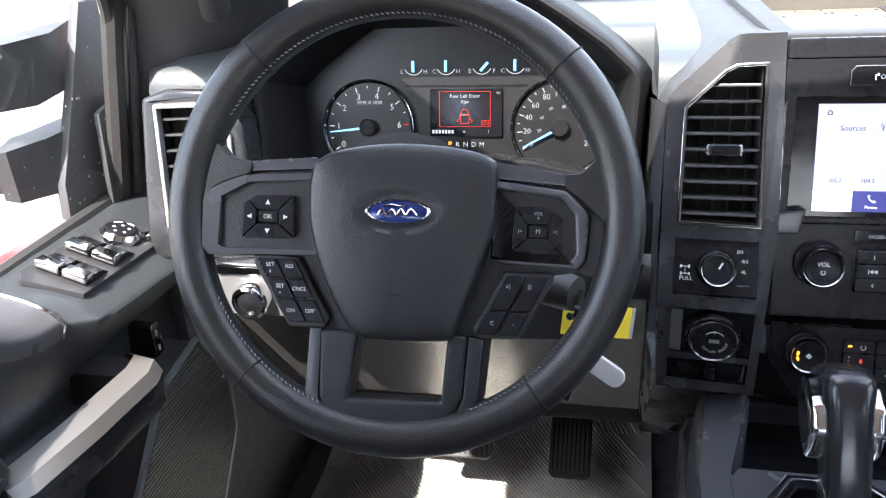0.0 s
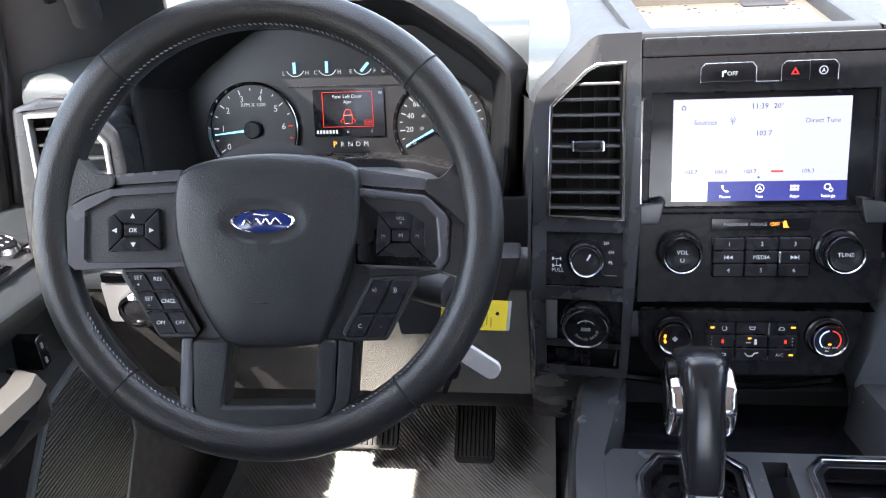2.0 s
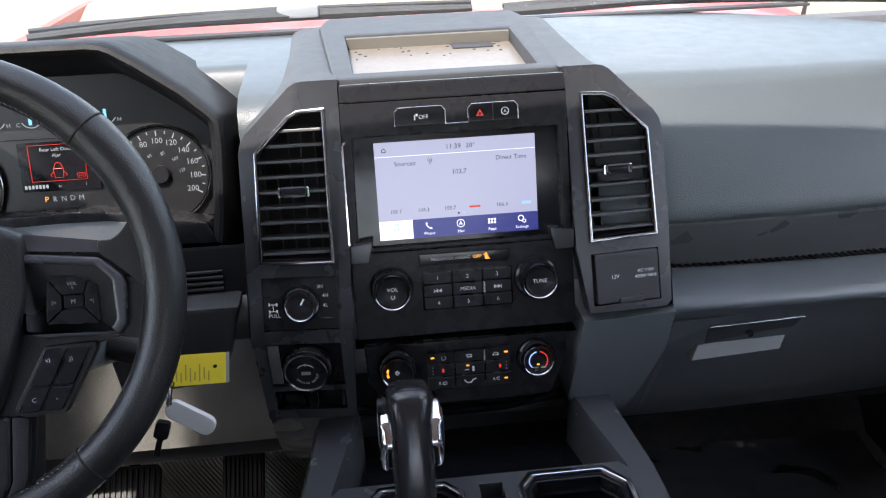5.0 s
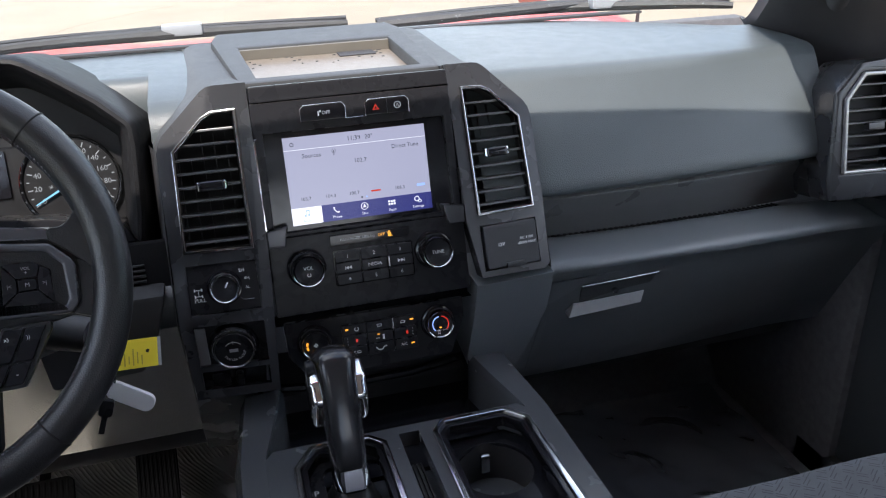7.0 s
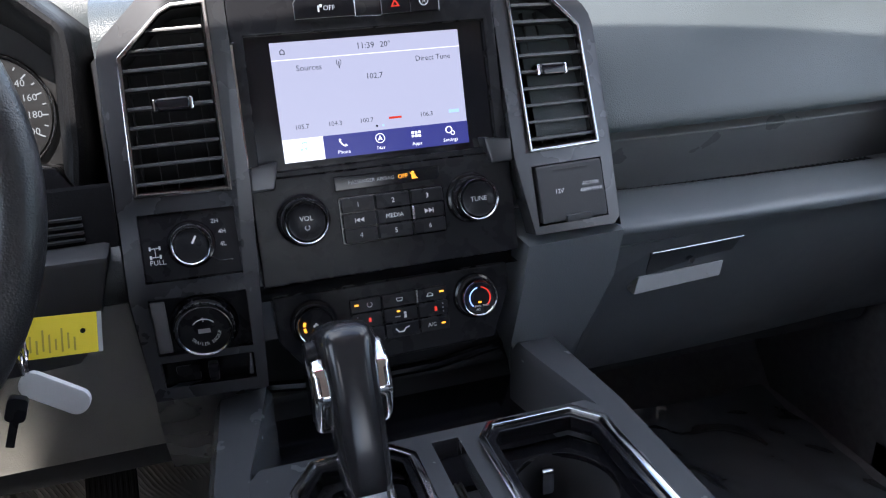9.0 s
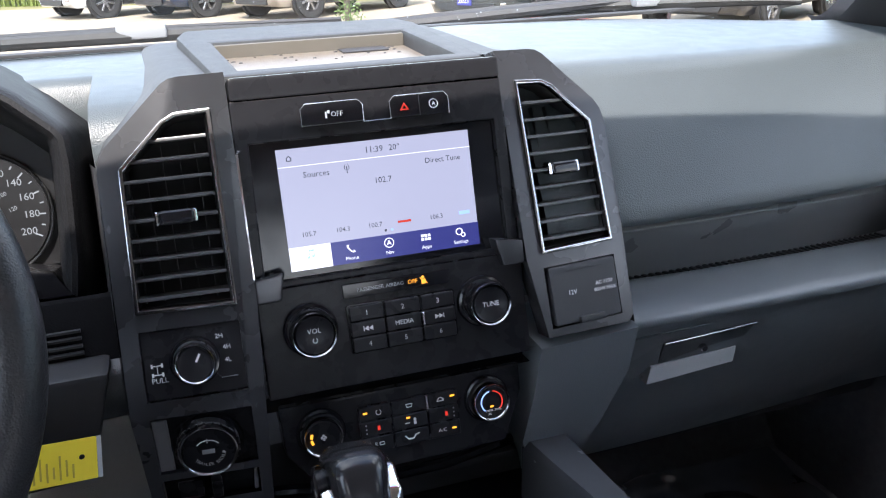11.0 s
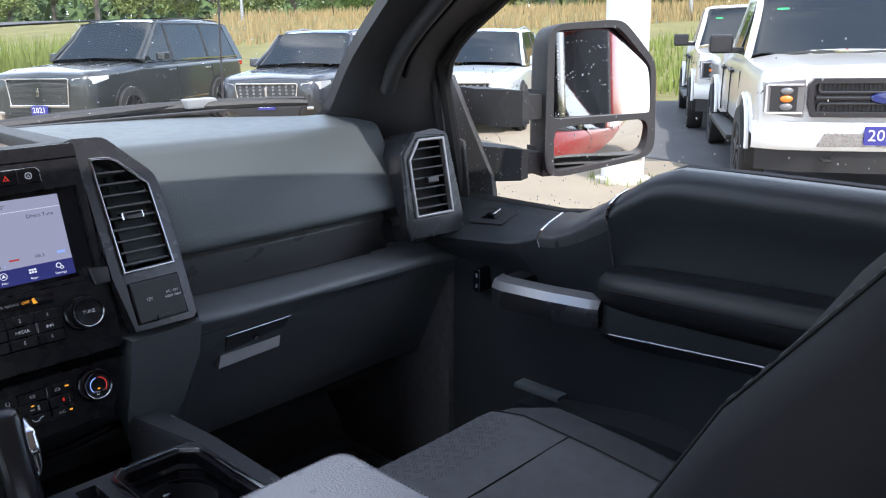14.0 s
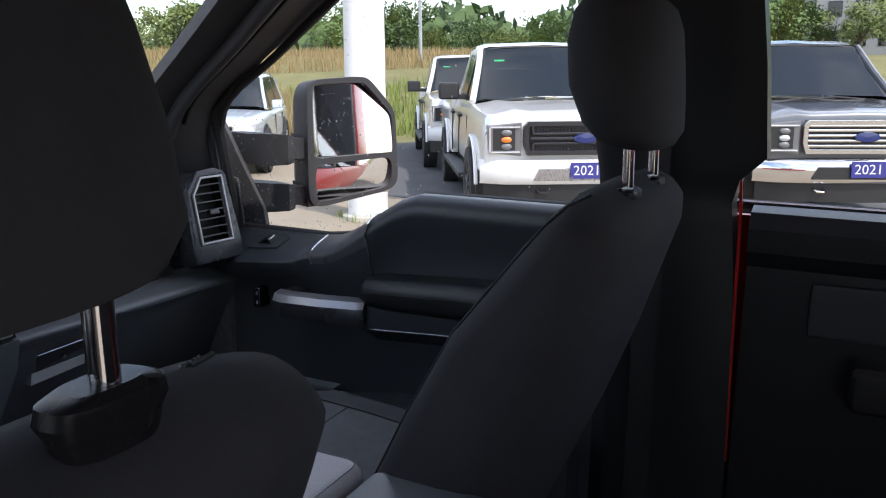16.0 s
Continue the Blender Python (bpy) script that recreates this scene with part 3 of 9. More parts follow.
# climate panel stands a little further forward and upright
hv = part("climate_panel", plate([(-0.1145, -0.1215), (0.1180, -0.1225), (0.1170, -0.1490), (0.0965, -0.1960), (-0.0880, -0.1975), (-0.1125, -0.1660)], (), 0.0115, 0.05, 0.003), SEMI, stack, "black climate panel")
HB = 0.0115
def icon(name, bm, material, parent):
    return part(name, bm, material, parent)
for x, nm, lab in ((-0.0795, "fan_knob", "round fan knob with a chrome ring"), (0.0805, "temperature_knob", "round temperature knob with red and blue arcs")):
    k, yk = knob(x, -0.1500, 0.0185, 0.018, nm, lab, base=HB)
    if nm == "fan_knob":
        for a in (165, 195):
            part("led", box((-0.0012, yk - 0.001, -0.0020), (0.0012, yk, 0.0020), m=pose(x + 0.0108 * math.cos(radians(a)), 0, -0.1500 + 0.0108 * math.sin(radians(a)), 0, -(a - 180))), LED_AMBER, k)
        part("fan_sign", join(*[plate(ellipse(x + 0.0016 * math.cos(radians(a)), -0.1500 + 0.0016 * math.sin(radians(a)), 0.0012, 0.0012, 10), (), yk - 0.001, yk - 0.0002) for a in (0, 90, 180, 270)]), PRINT, k)
    else:
        for a0, a1, mm, nn in ((100, 225, SCR_BLUE, "cold_arc"), (80, -45, LED_RED, "hot_arc")):
            part(nn, tube([(x + 0.0105 * math.cos(radians(a0 + (a1 - a0) * i / 12)), yk - 0.0004, -0.1500 + 0.0105 * math.sin(radians(a0 + (a1 - a0) * i / 12))) for i in range(13)], 0.0007, 6), mm, k)
        part("led", box((x - 0.002, yk - 0.001, -0.1550), (x + 0.001, yk, -0.1535)), LED_AMBER, k)
        part("caption", join(words("MAX", 0.003, (x - 0.003, -0.1580), yk - 0.0006), words("MAX", 0.003, (x + 0.0055, -0.1580), yk - 0.0006), words("AC", 0.003, (x - 0.003, -0.1613), yk - 0.0006)), PRINT, k)
CXs, CZs = [-0.0450, -0.0140, 0.0205, 0.0512], [-0.1335, -0.1480, -0.1630, -0.1780]
yk = HB - 0.0055
for r in range(3):
    for c in range(3):
        x0, x1, z1, z0 = CXs[c] + 0.0005, CXs[c + 1] - 0.0005, CZs[r] - 0.0005, CZs[r + 1] + 0.0005
        key = part("key", plate(rrect(x0, z0, x1, z1, 0.001, 2), (), yk, HB + 0.002, 0.0007, 1), SEMI, hv)
        xm, zm, yy = (x0 + x1) / 2, (z0 + z1) / 2, yk - 0.0006
        if (r, c) == (0, 0):
            part("led", box((x0 + 0.004, yy, zm), (x0 + 0.008, yk, zm + 0.0018)), LED_AMBER, key)
            part("sign", tube([(xm + 0.0035 + 0.0024 * math.cos(radians(a)), yy, zm + 0.0024 * math.sin(radians(a))) for a in range(120, 421, 20)], 0.0004, 5), PRINT, key)
        elif (r, c) == (0, 1):
            part("sign", plate([(xm - 0.0035, zm + 0.002), (xm + 0.0035, zm + 0.002), (xm + 0.0025, zm - 0.0015), (xm - 0.0025, zm - 0.0015)], [[(xm - 0.0027, zm + 0.0014), (xm + 0.0027, zm + 0.0014), (xm + 0.0019, zm - 0.0008), (xm - 0.0019, zm - 0.0008)]], yy, yk), PRINT, key)
        elif (r, c) == (0, 2):
            part("led", box((x1 - 0.0075, yy, zm + 0.0005), (x1 - 0.003, yk, zm + 0.0022)), LED_AMBER, key)
            part("sign", plate([(xm - 0.006, zm - 0.0018), (xm + 0.001, zm - 0.0018), (xm + 0.001, zm + 0.0005), (xm - 0.001, zm + 0.0018), (xm - 0.004, zm + 0.0018)], [[(xm - 0.0048, zm - 0.0012), (xm, zm - 0.0012), (xm, zm), (xm - 0.0015, zm + 0.0012), (xm - 0.0035, zm + 0.0012)]], yy, yk), PRINT, key)
        elif r == 1 and c in (0, 2):
            part("seat_sign", box((xm + 0.001, yy, zm - 0.002), (xm + 0.0035, yk, zm + 0.002)), LED_RED, key)
            for q in range(3):
                part("dot", box((xm + (0.009 if c else -0.010), yy, zm - 0.0042 + q * 0.0038), (xm + (0.0102 if c else -0.0088), yk, zm - 0.003 + q * 0.0038)), PRINT_GREY, key)
        elif (r, c) == (1, 1):
            part("led", box((xm - 0.004, yy, zm + 0.0028), (xm - 0.0005, yk, zm + 0.0044)), LED_AMBER, key)
            part("sign", join(box((xm - 0.006, yy, zm - 0.0018), (xm - 0.001, yk, zm - 0.001)), lathe([(0.0001, yy), (0.0014, yy), (0.0014, yk)], 10, at=(xm + 0.004, 0, zm + 0.0012)), box((xm + 0.0028, yy, zm - 0.0035), (xm + 0.0052, yk, zm - 0.0004))), PRINT, key)
        elif (r, c) == (2, 0):
            part("sign", join(words("R", 0.005, (xm - 0.002, zm), yy), plate(rrect(xm + 0.001, zm - 0.0016, xm + 0.006, zm + 0.0016, 0.0008), [rrect(xm + 0.0016, zm - 0.001, xm + 0.0054, zm + 0.001, 0.0005)], yy, yk)), PRINT, key)
        elif (r, c) == (2, 1):
            part("sign", tube([(xm - 0.007, yy, zm + 0.002), (xm - 0.004, yy, zm - 0.0015), (xm + 0.001, yy, zm - 0.0015), (xm + 0.003, yy, zm + 0.0015), (xm + 0.007, yy, zm + 0.0025)], 0.0007, 5), PRINT, key)
        else:
            part("caption", words("A/C", 0.0052, (xm - 0.003, zm), yy), PRINT, key)
            part("led", box((xm + 0.0065, yy, zm - 0.0008), (xm + 0.0105, yk, zm + 0.0008)), LED_AMBER, key)
part("bright_edge", box((0.0195, yk - 0.0012, -0.1475), (0.0218, yk + 0.002, -0.1340), 0.0005, 1), DULL_CHROME, hv)
# panels under the left tower
pa = part("drive_panel", plate([(-0.1372, -0.0868), (-0.2185, -0.0866), (-0.2175, -0.0287), (-0.1370, -0.0296)], (), -0.0105, 0.01, 0.002), SEMI, stack, "black four wheel drive switch panel")
k, yk = knob(-0.1765, -0.0575, 0.0165, 0.017, "drive_knob", "black rotary drive selector", base=-0.0105)
part("pointer", box((-0.0008, yk - 0.0012, 0.002), (0.0008, yk, 0.009), m=pose(-0.1765, 0, -0.0575, 0, 30)), PRINT, k)
part("caption", join(words("2H", 0.0052, (-0.1550, -0.0405), -0.0112), words("4H", 0.0052, (-0.1500, -0.0500), -0.0112), words("4L", 0.0052, (-0.1505, -0.0605), -0.0112), words("PULL", 0.0060, (-0.2055, -0.0700), -0.0112)), PRINT, pa)
part("axle_sign", join(box((-0.2105, -0.0112, -0.0655), (-0.2025, -0.0106, -0.0648)), box((-0.2068, -0.0112, -0.0655), (-0.2062, -0.0106, -0.0575)), box((-0.2105, -0.0112, -0.0582), (-0.2025, -0.0106, -0.0575)), *[box((xx - 0.0008, -0.0112, zz - 0.0016), (xx + 0.0008, -0.0106, zz + 0.0016)) for xx in (-0.2105, -0.2025) for zz in (-0.0578, -0.0652)]), PRINT, pa)
part("edge_line", tube([(-0.1445, -0.0108, -0.0745), (-0.157, -0.0108, -0.0745), (-0.161, -0.0108, -0.0700)], 0.0005, 5), DULL_CHROME, pa)
pb = part("trailer_panel", plate([(-0.1370, -0.1560), (-0.2190, -0.1555), (-0.2190, -0.1010), (-0.1370, -0.1020)], (), -0.0085, 0.01, 0.002), SEMI, stack, "black trailer switch panel")
part("side_trim", plate([(-0.2180, -0.1540), (-0.2060, -0.1540), (-0.2060, -0.1040), (-0.2180, -0.1035)], (), -0.0115, -0.006, 0.001), SATIN_LT, pb, "silver trim")
k, yk = knob(-0.1765, -0.1310, 0.0245, 0.030, "trailer_knob", "large black trailer backup knob", cap=False, base=-0.0085)
part("cap", lathe([(0.0215, -0.0280), (0.0180, -0.0290), (0.0001, -0.0290)], 36, at=(-0.1765, -0.0085, -0.1310)), SEMI, k)
part("knurl", join(*[box((0.0245, -0.030, -0.0009), (0.0258, -0.016, 0.0009), m=pose(-0.1765, 0, -0.1310, 0, a)) for a in range(0, 360, 15)]), SEMI, k, "knurled grip")
part("caption", join(*[words(ch, 0.0042, (-0.1765 + 0.0125 * math.cos(radians(215 + i * 10.5)), -0.1305 + 0.0125 * math.sin(radians(215 + i * 10.5))), -0.0382, spin=-(215 + i * 10.5 - 270)) for i, ch in enumerate("TRAILER BACKUP")]), PRINT, k)
part("arc_mark", tube([(-0.1765 + 0.011 * math.cos(radians(a)), -0.0380, -0.1305 + 0.011 * math.sin(radians(a))) for a in range(40, 141, 10)], 0.0005, 5), PRINT, k)
part("sign", join(box((-0.1815, -0.0382, -0.1325), (-0.1715, -0.0376, -0.1285)), box((-0.1770, -0.0382, -0.122), (-0.1760, -0.0376, -0.118))), PRINT_GREY, k)
pc = part("trailer_brake", plate([(-0.1380, -0.1895), (-0.2180, -0.1885), (-0.2185, -0.1635), (-0.1380, -0.1640)], (), -0.004, 0.02, 0.002), PIANO, stack, "gloss black trailer brake lever")
part("slider", box((-0.179, -0.022, -0.186), (-0.170, -0.004, -0.168), 0.003), SEMI, pc, "black slider")
part("button", box((-0.207, -0.009, -0.186), (-0.186, -0.003, -0.170), 0.002), SEMI, pc)
part("side_trim", plate([(-0.1440, -0.1870), (-0.1395, -0.1870), (-0.1395, -0.1650), (-0.1420, -0.1650)], (), -0.012, -0.002, 0.001), DULL_CHROME, pc)
# power outlet lid under the right tower
po = part("power_outlet_lid", plate([(0.1448, -0.0855), (0.2195, -0.0863), (0.2188, -0.0297), (0.1438, -0.0302)], (), -0.0165, 0.006, 0.003), MATTE, stack, "closed dark outlet lid")
part("lid_groove", box((0.162, -0.0172, -0.0362), (0.202, -0.0166, -0.0350)), VOID, po)
part("caption", join(words("12V", 0.0062, (0.166, -0.0560), -0.0171), words("AC 110V", 0.0052, (0.2025, -0.0520), -0.0171), words("400W MAX", 0.0052, (0.2025, -0.0582), -0.0171)), PRINT, po)
part("tab", box((0.170, -0.0205, -0.0865), (0.198, -0.0155, -0.0795), 0.002), MATTE, po, "finger tab")

# both towers lean back and turn away from the screen; below the drive panel the left one turns upright
for o in list(stack.children_recursive):
    if o.type == 'MESH' and (min(v.co.x for v in o.data.vertices) > 0.118 or max(v.co.x for v in o.data.vertices) < -0.118):
        left_side = o.data.vertices[0].co.x < 0
        low_part = left_side and min(v.co.z for v in o.data.vertices) < -0.098
        for v in o.data.vertices:
            lean_z = min(max(v.co.z, -0.07), 0.175)
            dy = (-0.0095 if left_side else -0.0045) + 0.012 * (abs(v.co.x) - 0.138) / 0.08 + 0.023 * (lean_z + 0.018) / 0.162
            if low_part:
                dy += max(0.0, -0.100 - v.co.z) * 0.42
            v.co.y += dy * min(max((0.30 - v.co.y) / 0.25, 0), 1)

# ---- the cab's dashboard ----
dash = thing("dashboard", "dark grey grained vinyl dashboard below the windscreen", "dashboard", pose(0, 0.2, 0.9))

def dash_section(x):
    """The passenger side's outline in y, z, from the windscreen down to the glovebox's foot."""
    f = min(max((x - 0.235) / 0.5, 0), 1)
    k = 0.045 * f ** 1.6          # the dash draws away towards the door
    far = 0.52 - 0.20 * f ** 2.2
    top = 1.392 - 0.012 * f
    return far, k, top

def strip(points, xs, mat_, name, label="", cols=None):
    """A skin along x through outlines that change with x."""
    rings = [[(x, *p) for p in points(x)] for x in xs]
    bm = loft(rings, closed=False, caps=False)
    return part(name, bm, mat_, dash, label, world=True, smooth=50)

XS = [0.16 + 0.58 * i / 24 for i in range(25)]
def p_top(x):
    far, k, top = dash_section(x)
    return [(far, top - 0.012), (far - 0.03, top), (0.3, top + 0.003), (0.16 + k, top + 0.002), (0.108 + k, top - 0.001), (0.094 + k, top - 0.006), (0.085 + k, top - 0.017), (0.074 + k, top - 0.036),
            (0.05 + k, top - 0.065), (0.03 + k, top - 0.1), (0.012 + k, top - 0.13), (0.006 + k, top - 0.145), (0.008 + k, top - 0.152), (0.02 + k, top - 0.155), (0.06 + k, top - 0.155)]
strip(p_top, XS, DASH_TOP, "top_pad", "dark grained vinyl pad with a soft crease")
def p_trim(x):
    far, k, top = dash_section(x)
    z = 1.221 - 0.016 * (x - 0.235) / 0.5
    return [(0.056 + k, z + 0.012), (0.044 + k, z + 0.001), (0.044 + k, z - 0.003), (0.058 + k, z - 0.030), (0.069 + k, z - 0.050), (0.076 + k, z - 0.074)]
strip(p_trim, XS, TRIM_STRIP, "trim_strip", "satin dark grey trim strip")
def p_low(x):
    far, k, top = dash_section(x)
    k *= 0.8
    z = 1.1625 - 0.022 * (x - 0.235) / 0.5
    zo = 1.176 - 0.016 * (x - 0.235) / 0.5
    return [(0.12 + k, z - 0.012), (0.054 + k, z - 0.012), (0.0505 + k, z - 0.003), (0.048 + k, z - 0.0005), (0.045 + k, z), (0.040 + k, z - 0.001), (0.022 + k, z - 0.0075), (0.004 + k, z - 0.0155), (-0.004 + k, z - 0.0205), (-0.007 + k, z - 0.026), (-0.006 + k, z - 0.033),
            (0.004 + k, zo - 0.056), (0.014 + k, zo - 0.08), (0.030 + k, zo - 0.12), (0.046 + k, zo - 0.15), (0.085 + k, zo - 0.23), (0.112 + k, zo - 0.285), (0.135 + k, zo - 0.292), (0.3, zo - 0.25)]
XL = [0.20 + 0.66 * i / 24 for i in range(25)]
strip(p_low, XL, LOWER, "lower_panel", "dark moulded lower dash")
# ribbed rubber lining of the shelf
bm = bmesh.new()
for i in range(46):
    x = 0.26 + i * 0.0095
    k = dash_section(x)[1] * 0.9
    b = box((-0.0018, -0.012, -0.0015), (0.0018, 0.012, 0.0015), 0, m=pose(x, 0.066 + k, 1.1515 - 0.022 * (x - 0.235) / 0.5, 0, 0, 20))
    bm = join(bm, b)
part("shelf_ribs", bm, MATTE, dash, "ribbed rubber shelf lining", world=True, kind="stuff")
# glovebox lid and its latch
def glove_y(z):
    return 0.004 + (1.12 - z) * 0.49 - 0.004
def glove_plate(name, poly, lift, thick, material, parent, label="", bev=0.002):
    bm = plate(poly, (), -lift, thick, bev)
    for v in bm.verts:
        v.co.y += glove_y(v.co.z) + dash_section(v.co.x)[1] * 0.8
    return part(name, bm, material, parent, label, world=True)
gb = glove_plate("glovebox_door", [(0.256, 1.112), (0.30, 1.112), (0.45, 1.109), (0.69, 1.102), (0.69, 0.91), (0.45, 0.91), (0.30, 0.91), (0.256, 0.91)], 0.001, 0.012, LOWER, dash, "closed dark glovebox door")
PULL = surface("pull_grey", (0.27, 0.275, 0.285), 0.3, vary=0.08)
latch = glove_plate("latch", [(0.306, 1.094), (0.430, 1.094), (0.418, 1.038), (0.312, 1.038)], 0.0022, 0.012, DASH, gb, "glovebox latch paddle")
pull = plate([(0.300, 1.059), (0.418, 1.059), (0.409, 1.044), (0.290, 1.042)], (), -0.005, 0.012, 0.0015)
for v in pull.verts:
    v.co.y += glove_y(v.co.z) + dash_section(v.co.x)[1] * 0.8 - 0.95 * max(1.059 - v.co.z, 0)
# paler than the glovebox door: light from above is put into its grey
part("latch_handle", pull, PULL, gb, "pull edge with light from above put into its grey", world=True)
part("latch_line", tube([(x, glove_y(1.0945) - 0.003 + dash_section(x)[1] * 0.8, 1.0945) for x in (0.306, 0.34, 0.38, 0.43)], 0.0007, 5), DULL_CHROME, gb, "", world=True)
part("lock_cylinder", lathe([(0.0001, -0.003), (0.0035, -0.003), (0.0045, -0.001), (0.0045, 0.01)], 20, at=(0.363, glove_y(1.074) - 0.002, 1.074)), CHROME, gb, "chrome lock", world=True)

# feet of the centre stack
def cheek(s, rows, material):
    bm = loft([[(s * x0, y, z), (s * x1, y + 0.006, z), (s * (x1 + 0.008), y + 0.10, z), (s * x0, y + 0.10, z)] for z, y, x0, x1 in rows])
    part("stack_cheek", soften(bm, 0.005, 2, 35), material, dash, "moulded side of the centre stack", world=True)
cheek(1, [(1.152, -0.044, 0.132, 0.239), (1.10, -0.038, 0.128, 0.234), (1.035, -0.022, 0.123, 0.214), (0.985, -0.004, 0.140, 0.197), (0.93, 0.05, 0.15, 0.190)], LOWER)
cheek(-1, [(1.052, -0.024, 0.134, 0.230), (1.0, 0.006, 0.146, 0.233), (0.94, 0.052, 0.172, 0.236), (0.868, 0.112, 0.200, 0.238)], SATIN)

# driver side top and facia
XD = [-0.86, -0.80, -0.76, -0.736, -0.734, -0.65, -0.6, -0.55, -0.5, -0.45, -0.4, -0.35, -0.3, -0.26, -0.239, -0.237, -0.2, -0.16, -0.12]
def p_dtop(x):
    f = min(max((-x - 0.235) / 0.5, 0), 1)
    far = 0.52 - 0.20 * f ** 2.2
    if -0.735 < x < -0.238:      # cut back behind the dials
        return [(far, 1.375), (far - 0.03, 1.387), (0.3, 1.390), (0.27, 1.390), (0.26, 1.388), (0.25, 1.38), (0.24, 1.35), (0.24, 1.30), (0.24, 1.2), (0.23, 1.15)]
    return [(far, 1.375), (far - 0.03, 1.387), (0.3, 1.390), (0.2, 1.388), (0.14, 1.383), (0.115, 1.372), (0.105, 1.35), (0.10, 1.30), (0.10, 1.2), (0.09, 1.15)]
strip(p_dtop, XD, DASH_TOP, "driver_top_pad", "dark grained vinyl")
def p_knee(x):
    return [(0.10, 1.20), (0.05, 1.192), (0.022, 1.185), (0.006, 1.170), (0.004, 1.150), (0.010, 1.135)]
strip(p_knee, [-0.80, -0.75, -0.7, -0.6, -0.5, -0.4, -0.3, -0.235], DASH, "driver_lip", "dark vinyl lip below the dials")
bm = plate([(0.012, 1.134), (0.035, 1.134), (0.155, 0.905), (0.128, 0.895)], (), -0.80, -0.238, 0.004, axis="x")
part("knee_panel", bm, KNEE, dash, "grey moulded knee panel", world=True)
part("lower_cluster_panel", loft([[(x, 0.020, 1.178), (x, 0.024, 1.190), (x, 0.036, 1.226), (x, 0.041, 1.236), (x, 0.045, 1.238), (x, 0.049, 1.236), (x, 0.10, 1.190), (x, 0.24, 1.19)] for x in (-0.74, -0.5, -0.234)], closed=False, caps=False), UNDERSKIN, dash, "black panel under the dials", world=True)
# small vent grille beside the column
for i in range(4):
    part("louvre", box((-0.312, 0.0215 + i * 0.0024, 1.194 + i * 0.006), (-0.266, 0.0275 + i * 0.0024, 1.1962 + i * 0.006)), VOID, dash, "", world=True)
# screws and clips far under the dash
part("under_dash", box((-0.80, 0.16, 0.84), (0.80, 0.5, 0.98), 0.02), VOID, dash, "dark underside", world=True)

# tray on top, between the towers
TRAYZ = 1.408
bm = plate([(-0.125, 0.085), (0.129, 0.085), (0.150, 0.40), (0.14, 0.46), (-0.14, 0.46), (-0.150, 0.40)],
           [[(-0.102, 0.112), (-0.112, 0.325), (0.112, 0.325), (0.106, 0.112)]], 1.372, TRAYZ, 0.006, axis="z")
tray = part("top_tray", bm, TRAYTOP, dash, "open storage tray with a glossy dark floor", world=True)
# the warm light on the tray floor is put into this tan colour
part("tray_floor", plate([(-0.115, 0.10), (-0.118, 0.33), (0.118, 0.33), (0.115, 0.10)], (), 1.372, 1.390, 0, axis="z"), surface("tan_liner", (0.15, 0.125, 0.10), 0.35, vary=0.15, vscale=20, grain=(500, 0.2), kind="noise"), tray, "tray floor with warm light put into its tan", world=True)
part("tray_back", box((-0.1115, 0.316, 1.375), (0.1115, 0.3245, 1.4045), 0.001), surface("brown_wall", (0.10, 0.09, 0.075), 0.5, vary=0.15), tray, "brownish tray wall", world=True)
# small dark discs stand in for the rain drops' shadows
rng = random.Random(5)
for q in range(26):
    bx, by, br = rng.uniform(-0.10, 0.10), rng.uniform(0.25, 0.322), rng.uniform(0.0012, 0.003)
    part("speck", lathe([(br, 1.390), (br * 0.8, 1.3908), (0.0001, 1.391)], 8, axis="z", at=(bx, by, 0)), MATTE, tray, "", world=True)
part("tray_tab", box((0.03, 0.285, 1.390), (0.085, 0.314, 1.392), 0.001), MATTE, tray, "dark rubber tab", world=True)

# windscreen side demister strip
part("demister_slot", plate([(-0.62, 0.455), (0.62, 0.455), (0.60, 0.475), (-0.60, 0.475)], (), 1.389, 1.3935, 0.001, axis="z"), VOID, dash, "narrow black demister slot", world=True)

